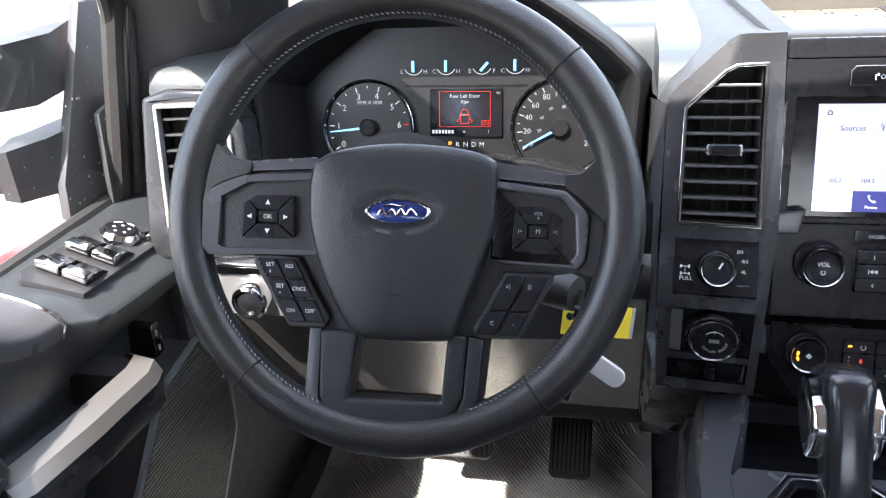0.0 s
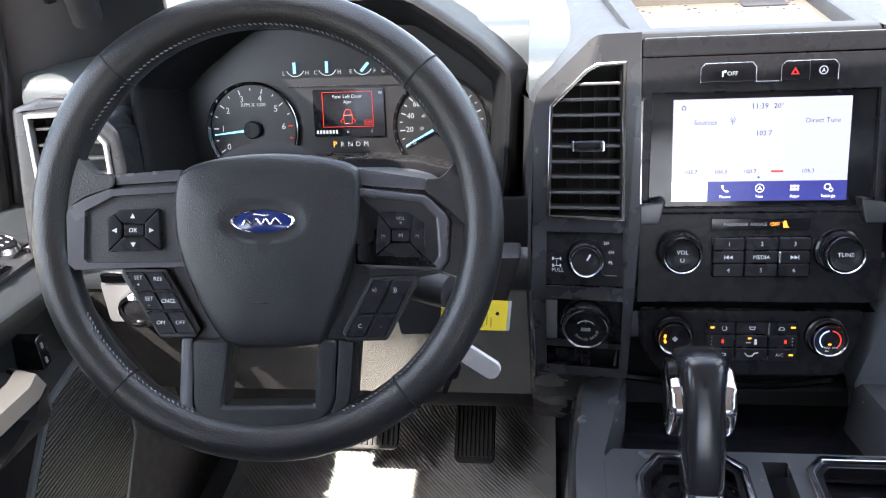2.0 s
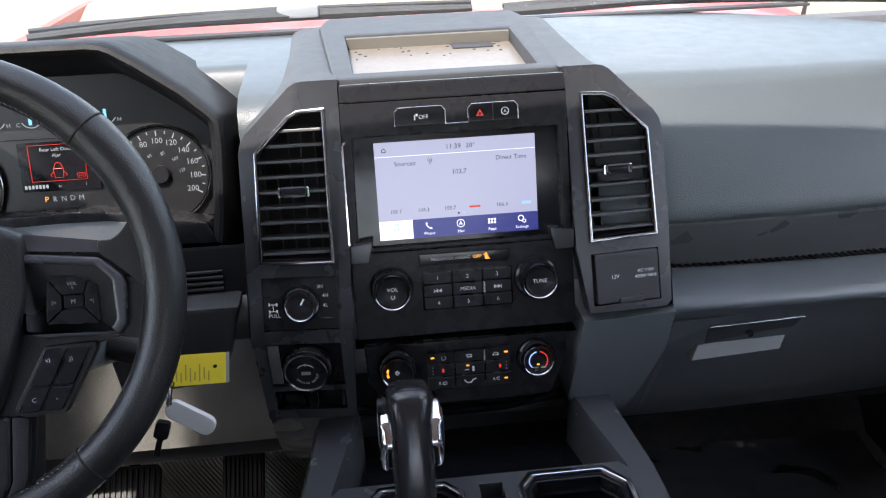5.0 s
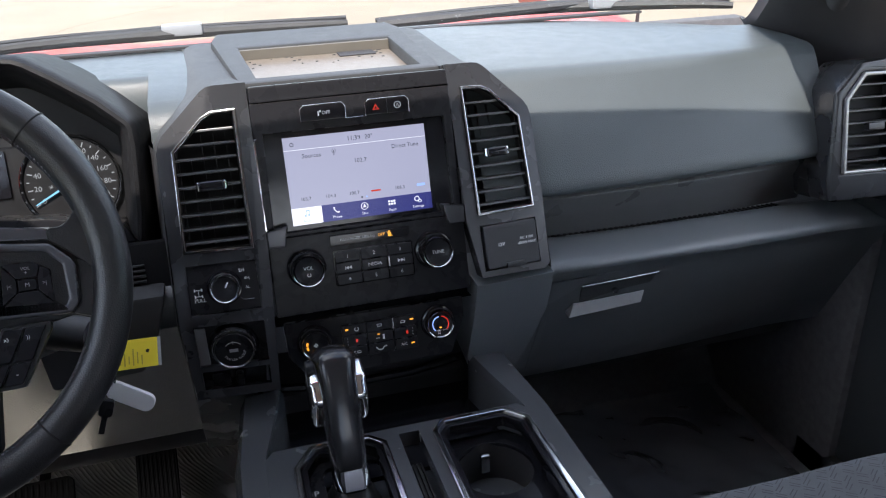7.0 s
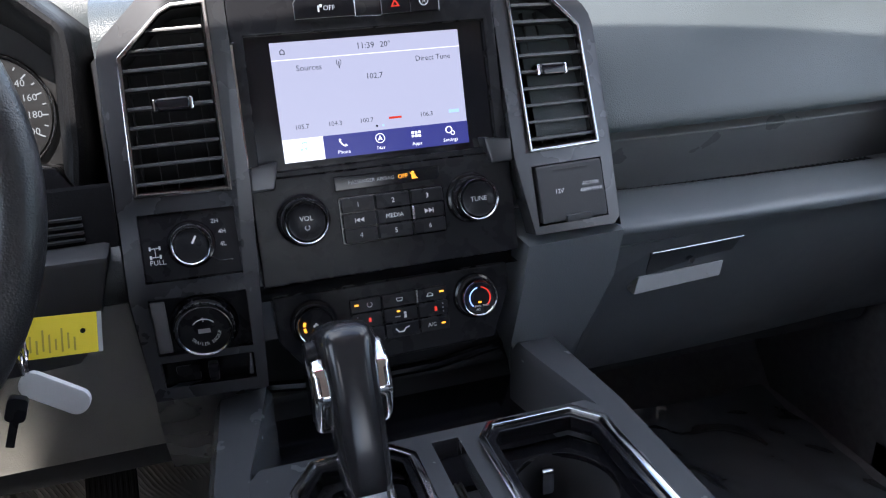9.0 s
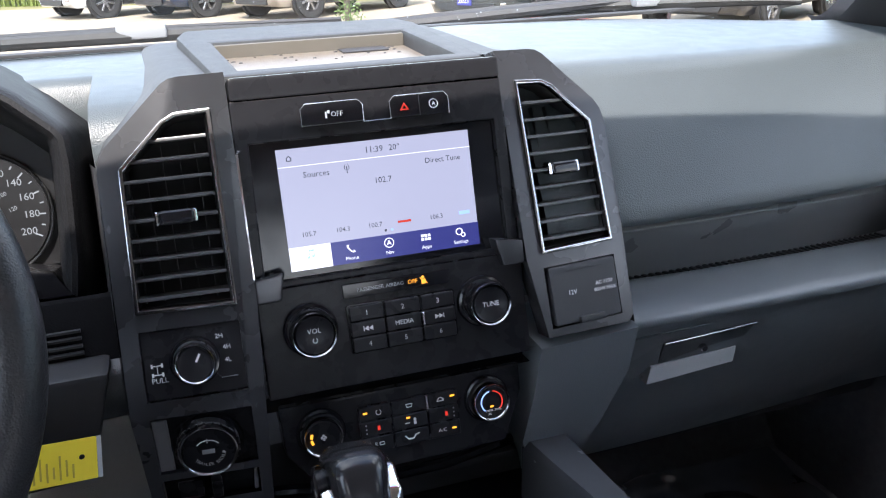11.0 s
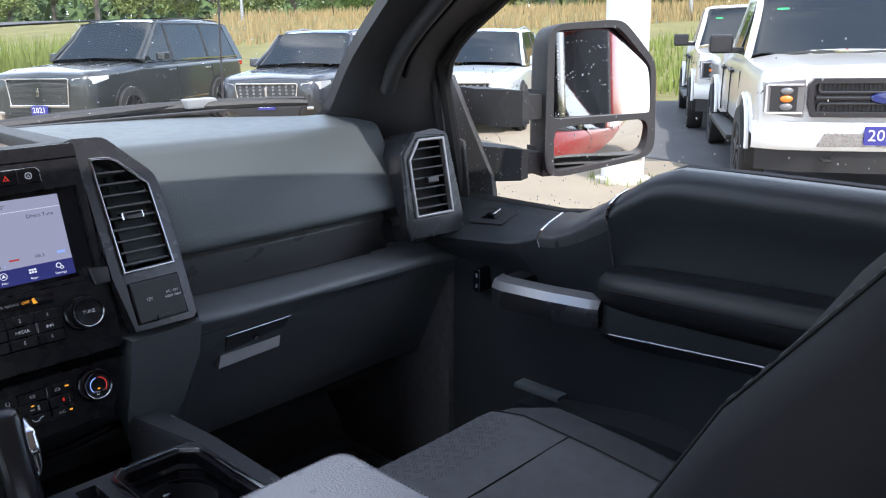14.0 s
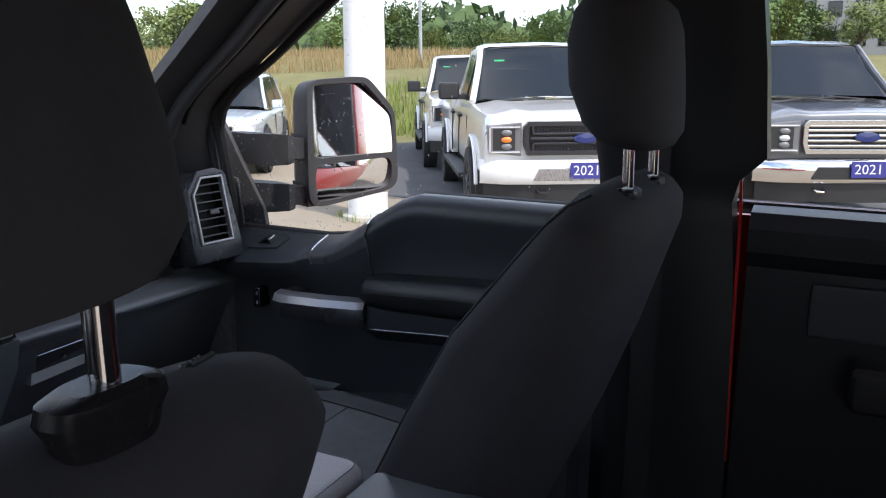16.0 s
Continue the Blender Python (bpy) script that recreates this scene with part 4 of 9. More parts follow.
# ---- side vents at the doors ----
def side_vent(s):
    """A corner vent; s: 1 at the passenger's door, -1 at the driver's."""
    M = Matrix.Translation((s * 0.762, 0.022, 1.28)) @ pose(0, 0, 0, -12, 0, -s * 6)
    th = thing("corner_air_vent", "corner air vent with a bright silver frame", "air vent", M, "corner air vents")
    outer = [(-0.062, -0.112), (0.070, -0.112), (0.074, -0.08), (0.062, 0.082), (0.03, 0.092), (-0.02, 0.090), (-0.058, 0.05), (-0.066, -0.08)]
    inner = [(-0.040, -0.066), (0.041, -0.066), (0.041, 0.070), (-0.014, 0.070), (-0.040, 0.036)]
    frame_out = shrink(inner, -0.0052)
    fl = (lambda b: b) if s > 0 else mirrored
    part("housing", fl(plate(outer, [shrink(inner, -0.002)], -0.004, 0.09, 0.007, 3)), SATIN, th, "dark moulded housing")
    fr = part("frame", fl(plate(frame_out, [inner], -0.009, 0.004, 0.0022, 2)), SATIN_LT, th, "satin silver frame")
    part("duct", fl(plate(inner, (), 0.03, 0.034)), VOID, th, "dark duct")
    for i in range(7):
        z = -0.054 + i * 0.0185
        x0 = -0.039 if z < 0.036 else -0.039 + (z - 0.036) * 0.76
        part("slat", fl(box((x0, 0.0, z - 0.0016), (0.040, 0.02, z + 0.0016), 0.0006, 1)), SLAT, th)
    part("clip", fl(box((-0.008, -0.010, -0.009), (0.018, 0.003, 0.002), 0.002)), SATIN, th, "grey slider")
    return th
side_vent(1)
side_vent(-1)

# ---- instrument cluster ----
CL = Matrix.Translation((-0.45, 0.175, 1.30)) @ pose(0, 0, 0, -15)
cluster = thing("instrument_cluster", "instrument cluster with two round dials and a lit message display", "instrument cluster", CL)
HOOD = [(-0.258, -0.100), (-0.262, -0.060), (-0.2665, 0.020), (-0.2660, 0.040), (-0.2620, 0.050), (-0.2300, 0.081), (-0.1850, 0.113), (-0.1580, 0.130), (-0.1450, 0.1355), (-0.1250, 0.137), (0.0600, 0.137), (0.0760, 0.1350), (0.0880, 0.1300), (0.1150, 0.113), (0.1600, 0.081), (0.1900, 0.053), (0.1955, 0.044), (0.1965, 0.020), (0.1910, -0.060), (0.1850, -0.100)]
HOOD_DEPTHS = [(0.012, 0.031), (-0.02, 0.025), (-0.06, 0.019), (-0.078, 0.0145), (-0.086, 0.0115), (-0.090, 0.0075), (-0.0885, 0.003), (-0.084, 0.0005), (-0.076, -0.003), (0.0, -0.010), (0.10, -0.020)]
rings = [[(x, y, z) for x, z in shrink(HOOD, d)] for y, d in HOOD_DEPTHS]
part("hood", loft(rings, closed=False, caps=False), HOODSKIN, cluster, "black hood over the dials with slanted corners", smooth=40)
part("face", plate(shrink(HOOD, 0.027), (), 0.010, 0.02), DIALFACE, cluster, "matt black dial face")
part("lower_lip", plate([(-0.275, -0.10), (0.175, -0.10), (0.16, -0.075), (0.08, -0.058), (0.02, -0.052), (-0.12, -0.052), (-0.2, -0.06), (-0.262, -0.078)], (), -0.05, 0.012, 0.004), SEMI, cluster, "curved lower lip")
part("brow", plate([(-0.10, 0.033), (0.06, 0.033), (0.06, 0.0345), (-0.10, 0.0345)], (), 0.0085, 0.0099), SEMI, cluster)

def dial(c, r, numbers, a0, a1, size, ticks, needle, red=False):
    d = part("dial", lathe([(r, 0.009), (r, 0.003), (r - 0.0012, 0.002), (r - 0.003, 0.006), (r - 0.004, 0.0085)], 56, at=(c[0], 0, c[1])), VENTRIM, cluster, "round dial with a bright rim")
    part("disc", lathe([(r - 0.005, 0.0095), (r - 0.005, 0.0085), (0.0001, 0.0085)], 48, at=(c[0], 0, c[1])), DIALFACE, d)
    for i in range(ticks + 1):
        a = radians(a0 + (a1 - a0) * i / ticks)
        long_ = i % 2 == 0
        ro, ri = r - 0.008, r - (0.0145 if long_ else 0.0115)
        b = box((ri, 0.0075, -0.0007), (ro, 0.0082, 0.0007), 0, m=pose(c[0], 0, c[1], 0, -math.degrees(a)))
        part("tick", b, LED_RED if red and i >= ticks - 2 else DIAL, d)
    for i, s in enumerate(numbers):
        a = radians(a0 + (a1 - a0) * i / (len(numbers) - 1))
        if s:
            part("numeral", words(s, size, (c[0] + (r - 0.0205) * math.cos(a), c[1] + (r - 0.0205) * math.sin(a)), 0.0078), DIAL, d)
    n = part("needle", plate([(0.008, -0.0016), (r - 0.010, -0.0007), (r - 0.010, 0.0007), (0.008, 0.0016)], (), 0.003, 0.005, m=pose(c[0], 0, c[1], 0, -needle)), NEEDLE, d, "pale blue needle")
    part("hub", lathe([(0.0001, 0.0), (0.010, 0.0), (0.0115, 0.002), (0.0115, 0.008)], 28, at=(c[0], 0, c[1])), SEMI, d, "black needle hub")
    return d
d1 = dial((-0.149, -0.019), 0.062, list("01234567"), 212, -30, 0.0115, 14, 186, True)
part("caption", words("RPM X 1000", 0.0066, (-0.147, 0.013), 0.0078), DIAL, d1)
d2 = dial((0.100, -0.019), 0.062, ["0", "20", "40", "60", "80", "100", "120", "140", "160", "180", "200"], 210, -28, 0.0098, 20, 208)
for i, s in enumerate(["20", "40", "60", "80", "100", "120"]):
    a = radians(188 - i * 36)
    part("inner_numeral", words(s, 0.0055, (0.100 + 0.026 * math.cos(a), -0.019 + 0.026 * math.sin(a)), 0.0078, spin=-20), DIAL, d2)
for gx, (a, b), tilt in zip((-0.0875, -0.0450, 0.001, 0.0430), (("L", "H"), ("C", "H"), ("E", "F"), ("C", "H")), (0, 0, -42, 0)):
    g = part("small_gauge", tube([(gx + 0.0125 * math.cos(t), 0.008, 0.060 + 0.0125 * math.sin(t)) for t in [math.pi * (1.15 + 0.7 * k / 12) for k in range(13)]], 0.0006, 6), DIAL, cluster, "small curved gauge")
    part("needle", box((-0.0016, 0.004, -0.002), (0.0016, 0.006, 0.012), 0, m=pose(gx, 0, 0.053, 0, -tilt)), NEEDLE, g, "pale blue needle")
    part("low_mark", words(a, 0.0072, (gx - 0.0155, 0.0515), 0.008), DIAL, g)
    part("high_mark", words(b, 0.0072, (gx + 0.0155, 0.0515), 0.008), DIAL, g)
disp = part("message_display", plate(rrect(-0.066, -0.030, 0.027, 0.030, 0.002), (), 0.006, 0.0085), PIANO, cluster, "small dark message display with a red warning box")
part("warning_box", plate(rrect(-0.0535, -0.018, 0.0125, 0.0265, 0.001), [rrect(-0.0530, -0.0175, 0.0120, 0.0260, 0.0008)], 0.0046, 0.0058), LED_RED, disp)
part("message", join(words("Rear Left Door", 0.0062, (-0.0205, 0.0205), 0.0052), words("Ajar", 0.0062, (-0.0205, 0.0135), 0.0052)), DIAL, disp)
part("message_key", join(plate(rrect(0.001, -0.0155, 0.0105, -0.0095, 0.0008), [rrect(0.0015, -0.015, 0.010, -0.010, 0.0006)], 0.0046, 0.0056), words("OK", 0.0045, (0.0057, -0.0125), 0.0052)), LED_RED, disp)
car = [(-0.0255, -0.014), (-0.0155, -0.014), (-0.0145, -0.004), (-0.0170, 0.0025), (-0.0185, 0.004), (-0.0225, 0.004), (-0.0240, 0.0025), (-0.0265, -0.004)]
bm = join(tube([(x, 0.0050, z) for x, z in car], 0.0005, 5, closed=True), tube([(-0.0262, 0.005, -0.003), (-0.0148, 0.005, -0.003)], 0.0005, 5), tube([(-0.0262, 0.005, -0.0065), (-0.0305, 0.005, -0.0105), (-0.0285, 0.005, -0.0125)], 0.0005, 5), tube([(-0.0148, 0.005, -0.0065), (-0.0105, 0.005, -0.0105), (-0.0125, 0.005, -0.0125)], 0.0005, 5))
part("open_door_sign", bm, LED_RED, disp)
part("odometer", join(*[box((-0.063 + i * 0.0042, 0.005, -0.0262), (-0.0603 + i * 0.0042, 0.0056, -0.0218)) for i in range(7)]), DIAL, disp)
part("corner_marks", join(words("W", 0.005, (0.0225, 0.024), 0.0052), words("/", 0.006, (0.010, -0.0238), 0.0052), words("o", 0.006, (-0.0215, -0.0238), 0.0052)), DIAL, disp)
part("gear_letter", words("P", 0.0098, (-0.0405, -0.0405), 0.0078), LED_AMBER, cluster, "lit amber P")
for i, s in enumerate("RNDM"):
    part("gear_letter", words(s, 0.0088, (-0.0305 + i * 0.0105, -0.0405), 0.0078), DIAL, cluster)

# ---- steering wheel and column ----
WH = Matrix.Translation((-0.455, -0.213, 1.324)) @ pose(0, 0, 0, -26) @ pose(0, 0, 0, 0, 0, 5.5) @ Matrix.Translation((0, 0.0205, 0))
wheel = thing("steering_wheel", "black leather steering wheel with grey stitching and switch pads", "steering wheel", WH)
R0, RW = 0.1865, 0.0175
def rim_point(a, r, ang):
    """On the rim: a round the wheel, ang round the grip."""
    grip = RW * (1.0 + 0.10 * math.exp(-((abs(math.degrees(a) % 360 - 90) - 50) / 16) ** 2))
    rr = R0 + r * grip * math.cos(ang)
    return (0.0013 + rr * math.cos(a), r * 1.02 * grip * math.sin(ang) - 0.004, 0.003 + rr * math.sin(a))
rings = [[rim_point(2 * math.pi * i / 120, 1.0, 2 * math.pi * k / 24) for k in range(24)] for i in range(121)]
bm = loft(rings, caps=False)
bmesh.ops.remove_doubles(bm, verts=bm.verts, dist=1e-5)
rim = part("rim", bm, LEATHER, wheel, "worn black leather rim")
for a in (44.2, 133.4, 227.4, 309.9):
    part("seam", tube([rim_point(radians(a), 1.004, 2 * math.pi * k / 24) for k in range(24)], 0.0010, 6, closed=True), SEAM, rim)
bm = bmesh.new()
for i in range(240):
    a = radians(i * 1.5)
    d = i * 1.5
    if 150 < d < 205 or d > 335 or d < 30 or 248 < d < 292:
        continue
    bm = join(bm, tube([rim_point(a + 0.013 * j / 3, 1.012, math.pi * (1.14 + 0.03 * j / 3)) for j in range(4)], 0.0007, 4))
part("stitching", bm, STITCH, rim, "grey thread stitching", kind="stuff")
# leather webs where the rim meets the upper spokes
part("spoke_web", plate(curve_outline([(-0.129, 0.0475), (-0.129, 0.037), (-0.150, 0.030), (-0.168, 0.018), (-0.176, 0.000), (-0.185, 0.03), (-0.181, 0.062), (-0.172, 0.080), (-0.163, 0.068), (-0.150, 0.053), (-0.140, 0.0485)]), (), -0.012, 0.010, 0.005, 3), LEATHER, rim, "leather web")
part("spoke_web", plate(curve_outline([(0.1393, 0.0415), (0.1396, 0.0312), (0.152, 0.021), (0.162, 0.012), (0.178, 0.000), (0.188, 0.03), (0.183, 0.066), (0.172, 0.080), (0.166, 0.062), (0.158, 0.049), (0.149, 0.0425)]), (), -0.012, 0.010, 0.005, 3), LEATHER, rim, "leather web")
# spoke frame
outline = [(-0.1655, 0.040), (-0.129, 0.0470), (-0.0746, 0.0505), (0.083, 0.0500), (0.1393, 0.0415), (0.168, 0.041), (0.178, 0.02), (0.1737, -0.0367), (0.1669, -0.0426), (0.150, -0.0385), (0.1294, -0.0425), (0.1036, -0.0931), (0.0813, -0.097), (0.0775, -0.1456), (0.0673, -0.1703), (0.0236, -0.1843), (-0.0159, -0.1861), (-0.0559, -0.1779), (-0.0745, -0.1515), (-0.0714, -0.0946), (-0.0879, -0.0904), (-0.1212, -0.0414), (-0.1268, -0.0335), (-0.1622, -0.0336), (-0.172, -0.028), (-0.174, 0.014)]
gap = [(-0.0285, -0.095), (0.0463, -0.095), (0.0421, -0.1502), (-0.0363, -0.1508)]
part("spoke_frame", plate(outline, [gap], -0.003, 0.018, 0.004, 3), PADSKIN, wheel, "black spoke frame")
for top in ([(-0.129, 0.0483), (-0.129, 0.0385), (-0.070, 0.0417), (-0.070, 0.0523)], [(0.080, 0.0514), (0.1393, 0.0421), (0.1396, 0.0317), (0.080, 0.0368)]):
    part("spoke_top", plate(top, (), -0.0095, 0.002, 0.0025, 2), SPOKE, wheel, "satin grey upper spoke")
# lower spoke: dark horseshoe with a satin strip on one flank
horseshoe = [(-0.0623, -0.0943), (-0.0624, -0.151), (-0.058, -0.160), (-0.0461, -0.1676), (-0.016, -0.1762), (0.0234, -0.1746), (0.0453, -0.1663), (0.055, -0.157), (0.0595, -0.1463), (0.0625, -0.0945), (0.0461, -0.0945), (0.0421, -0.1502), (-0.0363, -0.1508), (-0.0290, -0.0945)]
part("lower_spoke", plate(horseshoe, (), -0.0125, 0.002, 0.0045, 3), PADSKIN, wheel, "moulded lower spoke")
part("lower_trim", plate([(-0.0618, -0.0925), (-0.0724, -0.0930), (-0.0755, -0.1515), (-0.0715, -0.163), (-0.0620, -0.1715), (-0.0480, -0.1765), (-0.0475, -0.1690), (-0.0590, -0.1610), (-0.0630, -0.151)], (), -0.0105, 0.002, 0.003, 2), SPOKE, wheel, "satin grey lower trim")
part("lower_trim", plate([(0.0632, -0.0945), (0.0602, -0.1463), (0.0555, -0.1580), (0.0455, -0.1675), (0.0465, -0.1755), (0.0640, -0.1655), (0.0725, -0.1456), (0.0770, -0.0965)], (), -0.0105, 0.002, 0.003, 2), PADSKIN, wheel, "dark lower trim")
# switch bezels with their buttons
SW = {-1: ([(-0.066, 0.0386), (-0.1328, 0.0351), (-0.1519, 0.0279), (-0.167, 0.0199), (-0.1689, 0.0139), (-0.1684, -0.0278), (-0.1622, -0.0336), (-0.066, -0.031)],
           [(-0.070, 0.0322), (-0.1276, 0.0293), (-0.1527, 0.0167), (-0.1542, -0.0245), (-0.151, -0.0272), (-0.070, -0.0272)],
           [(-0.1338, 0.0110), (-0.1276, 0.0150), (-0.1214, 0.0185), (-0.0875, 0.0191), (-0.0864, -0.0177), (-0.1334, -0.0187)], (-0.1202, -0.0059, -0.1010, 0.0059)),
      1: ([(0.078, 0.0356), (0.1395, 0.0285), (0.1563, 0.0123), (0.1588, 0.0053), (0.1572, -0.0277), (0.1504, -0.0364), (0.0937, -0.0339), (0.078, -0.0293)],
          [(0.083, 0.0275), (0.1350, 0.0215), (0.1475, 0.0085), (0.1492, -0.0235), (0.1455, -0.0292), (0.083, -0.0265)],
          [(0.0985, 0.0145), (0.1220, 0.0149), (0.1298, 0.0105), (0.1376, 0.0058), (0.1384, -0.0257), (0.0960, -0.0234)], (0.1096, -0.0118, 0.1263, -0.0004))}
for s, (bz, inn, ob_, (ix0, iz0, ix1, iz1)) in SW.items():
    pad = part("switch_pad", plate(bz, [inn], -0.0145, 0.002, 0.0040, 3), SPOKE, wheel, "bevelled satin switch surround")
    part("panel", plate(shrink(inn, -0.002), (), -0.0095, 0.0, 0.001, 1), PADSKIN, pad, "dark recessed panel")
    if s < 0:
        quads = [[ob_[1], ob_[2], ob_[3], (ix1, iz1), (ix0, iz1)], [ob_[3], ob_[4], (ix1, iz0), (ix1, iz1)], [ob_[4], ob_[5], (ix0, iz0), (ix1, iz0)], [ob_[5], ob_[0], ob_[1], (ix0, iz1), (ix0, iz0)]]
    else:
        quads = [[ob_[0], ob_[1], ob_[2], (ix1, iz1), (ix0, iz1)], [ob_[2], ob_[3], ob_[4], (ix1, iz0), (ix1, iz1)], [ob_[4], ob_[5], (ix0, iz0), (ix1, iz0)], [ob_[5], ob_[0], (ix0, iz1), (ix0, iz0)]]
    for q in quads:
        part("button", plate(shrink(q, 0.0005), (), -0.0155, -0.006, 0.0012, 2), SEMI, pad)
    part("button", plate(rrect(ix0 + 0.0006, iz0 + 0.0006, ix1 - 0.0006, iz1 - 0.0006, 0.0012, 2), (), -0.0150, -0.006, 0.0010, 1), SEMI, pad)
    mx_, mz_ = (ix0 + ix1) / 2, (iz0 + iz1) / 2
    if s < 0:
        for a in range(4):
            ang = radians(90 * a)
            c = (mx_ + 0.0155 * math.cos(ang), mz_ + 0.0118 * math.sin(ang))
            tri = [(c[0] + 0.0026 * math.cos(ang + t), c[1] + 0.0026 * math.sin(ang + t)) for t in (0, 2.2, -2.2)]
            part("arrow", plate(tri, (), -0.0162, -0.0156), PRINT, pad)
        part("caption", words("OK", 0.0052, (mx_, mz_), -0.0157), PRINT, pad)
    else:
        part("caption", join(words("VOL", 0.004, (mx_, mz_ + 0.0145), -0.0160), words("+", 0.005, (mx_, mz_ + 0.0108), -0.0160), words("M", 0.0052, (mx_, mz_), -0.0157), words(">|", 0.0045, (mx_ + 0.0140, mz_), -0.0160), words("|<", 0.0045, (mx_ - 0.0145, mz_), -0.0160)), PRINT_GREY, pad)
part("spoke_wing", plate([(0.1575, 0.0123), (0.1735, 0.0103), (0.1765, -0.012), (0.1737, -0.0367), (0.1669, -0.0426), (0.1510, -0.0370), (0.1582, -0.0277), (0.1598, 0.0053)], (), -0.008, 0.004, 0.003, 2), PADSKIN, wheel, "dark wing beside the switches")
# cruise keys (left) and phone keys (right), raked blocks
def raked(x0, x1, z0, z1, rows, cols, captions, lean, sizes):
    blk = part("key_block", plate([(x0 - 0.003, z1 + 0.003), (x1 + 0.002, z1 + 0.002), (x1 + lean + 0.003, z0 + 0.004), (x1 + lean - 0.002, z0 - 0.004), (x0 + lean, z0 - 0.004), (x0 - 0.004, z1 - 0.004)] if lean > 0 else
                                        [(x0 - 0.002, z1 + 0.002), (x1 + 0.003, z1 + 0.003), (x1 + 0.003, z1 - 0.004), (x1 + lean + 0.001, z0 - 0.003), (x0 + lean + 0.003, z0 - 0.004), (x0 + lean - 0.003, z0 + 0.004)], (), -0.011, 0.004, 0.003, 2), PADSKIN, wheel, "raked block of keys")
    zs = [z1]
    for r in sizes:
        zs.append(zs[-1] + (z0 - z1) * r)
    for r in range(rows):
        for c in range(cols):
            def X(u, z):
                return x0 + (x1 - x0) * u / cols + lean * (z - z1) / (z0 - z1)
            za, zb = zs[r], zs[r + 1]
            q = [(X(c, za), za), (X(c + 1, za), za), (X(c + 1, zb), zb), (X(c, zb), zb)]
            key = part("key", plate(shrink(q, 0.0006), (), -0.0145, -0.008, 0.0009, 1), SEMI, blk)
            xm, zm = sum(p for p, _ in q) / 4, (za + zb) / 2
            for dz, s, sz in captions[r][c]:
                part("caption", words(s, sz, (xm, zm + dz), -0.0152), PRINT, key)
raked(-0.120, -0.0865, -0.089, -0.035, 3, 2, [[[(0.003, "SET", 0.0048), (-0.003, "+", 0.0055)], [(0.002, "RES", 0.0048)]], [[(0.002, "SET", 0.0048), (-0.003, "-", 0.006)], [(0, "CNCL", 0.0048)]], [[(0, "ON", 0.0048)], [(0, "OFF", 0.0048)]]], 0.029, (0.315, 0.315, 0.37))
raked(0.094, 0.129, -0.0925, -0.0425, 2, 2, [[[(0.006, "x)", 0.005)], [(0.006, "))", 0.005)]], [[(0, "C", 0.005)], [(0, "-", 0.006)]]], -0.025, (0.6, 0.4))
# airbag pad, dished round the badge
PAD_EDGE = [(-0.0729, 0.0446), (-0.0681, 0.0505), (-0.0558, 0.0569), (-0.0289, 0.0625), (0.005, 0.0650), (0.0400, 0.0632), (0.0640, 0.0592), (0.0770, 0.0545), (0.0834, 0.0480), (0.0848, 0.0277), (0.0830, -0.0056), (0.0755, -0.0310), (0.0678, -0.0537), (0.0587, -0.0779), (0.0515, -0.0940), (0.0433, -0.1005), (0.0035, -0.1024), (-0.0270, -0.1000), (-0.0400, -0.0890), (-0.0537, -0.0666), (-0.0666, -0.0353), (-0.0746, -0.0039), (-0.0760, 0.0252)]
def pad_ring(k, y):
    pts = curve_through([(x, 0, z) for x, z in PAD_EDGE + PAD_EDGE[:1]], 93)[:-1]
    out = []
    for p in pts:
        x, z = 0.004 + (p.x - 0.004) * k, -0.014 + (p.z + 0.014) * k
        q = ((x - 0.003) / 0.037) ** 2 + ((z - 0.007) / 0.019) ** 2
        out.append((x, y + 0.0045 * max(0.0, 1 - q) ** 0.6, z))
    return out
PK = [(1.0, 0.018), (1.0, -0.006), (0.992, -0.0125), (0.97, -0.0170), (0.94, -0.0190), (0.88, -0.0205), (0.8, -0.0218), (0.6, -0.0240), (0.3, -0.0255), (0.0, -0.0258)]
ks = [1.0, 1.0, 0.997, 0.992, 0.982, 0.97, 0.955, 0.94, 0.91] + [0.88 - 0.0375 * i for i in range(23)]
rings = [pad_ring(1.0, 0.018)] + [pad_ring(k, float(np.interp(-k, [-q[0] for q in PK[1:]], [q[1] for q in PK[1:]]))) for k in ks[1:]]
pad = part("airbag_cover", loft(rings), PADSKIN, wheel, "grained black airbag cover", smooth=50)
part("cover_mark", join(*[box((0.003 + i * 0.004, -0.0262, -0.062), (0.006 + i * 0.004, -0.0248, -0.0612)) for i in range(-2, 2)]), SEMI, pad)
BD = Matrix.Translation((0.003, -0.0215, 0.0068))
em = part("oval_badge", lathe([(0.0272, 0.002), (0.0272, -0.003), (0.0257, -0.0042), (0.0246, -0.0036)], 48, m=BD @ Matrix.Diagonal((1, 1, 0.37, 1))), CHROME, pad, "blue oval badge with a bright rim")
part("field", lathe([(0.0248, -0.0028), (0.015, -0.0038), (0.0001, -0.0041)], 48, m=BD @ Matrix.Diagonal((1, 1, 0.36, 1))), BLUE, em, "deep blue field")
wave = [(-0.0165, -0.003), (-0.013, 0.0015), (-0.009, -0.0028), (-0.005, 0.0018), (-0.001, -0.0028), (0.003, 0.0018), (0.007, -0.0028), (0.011, 0.0022), (0.016, -0.0026)]
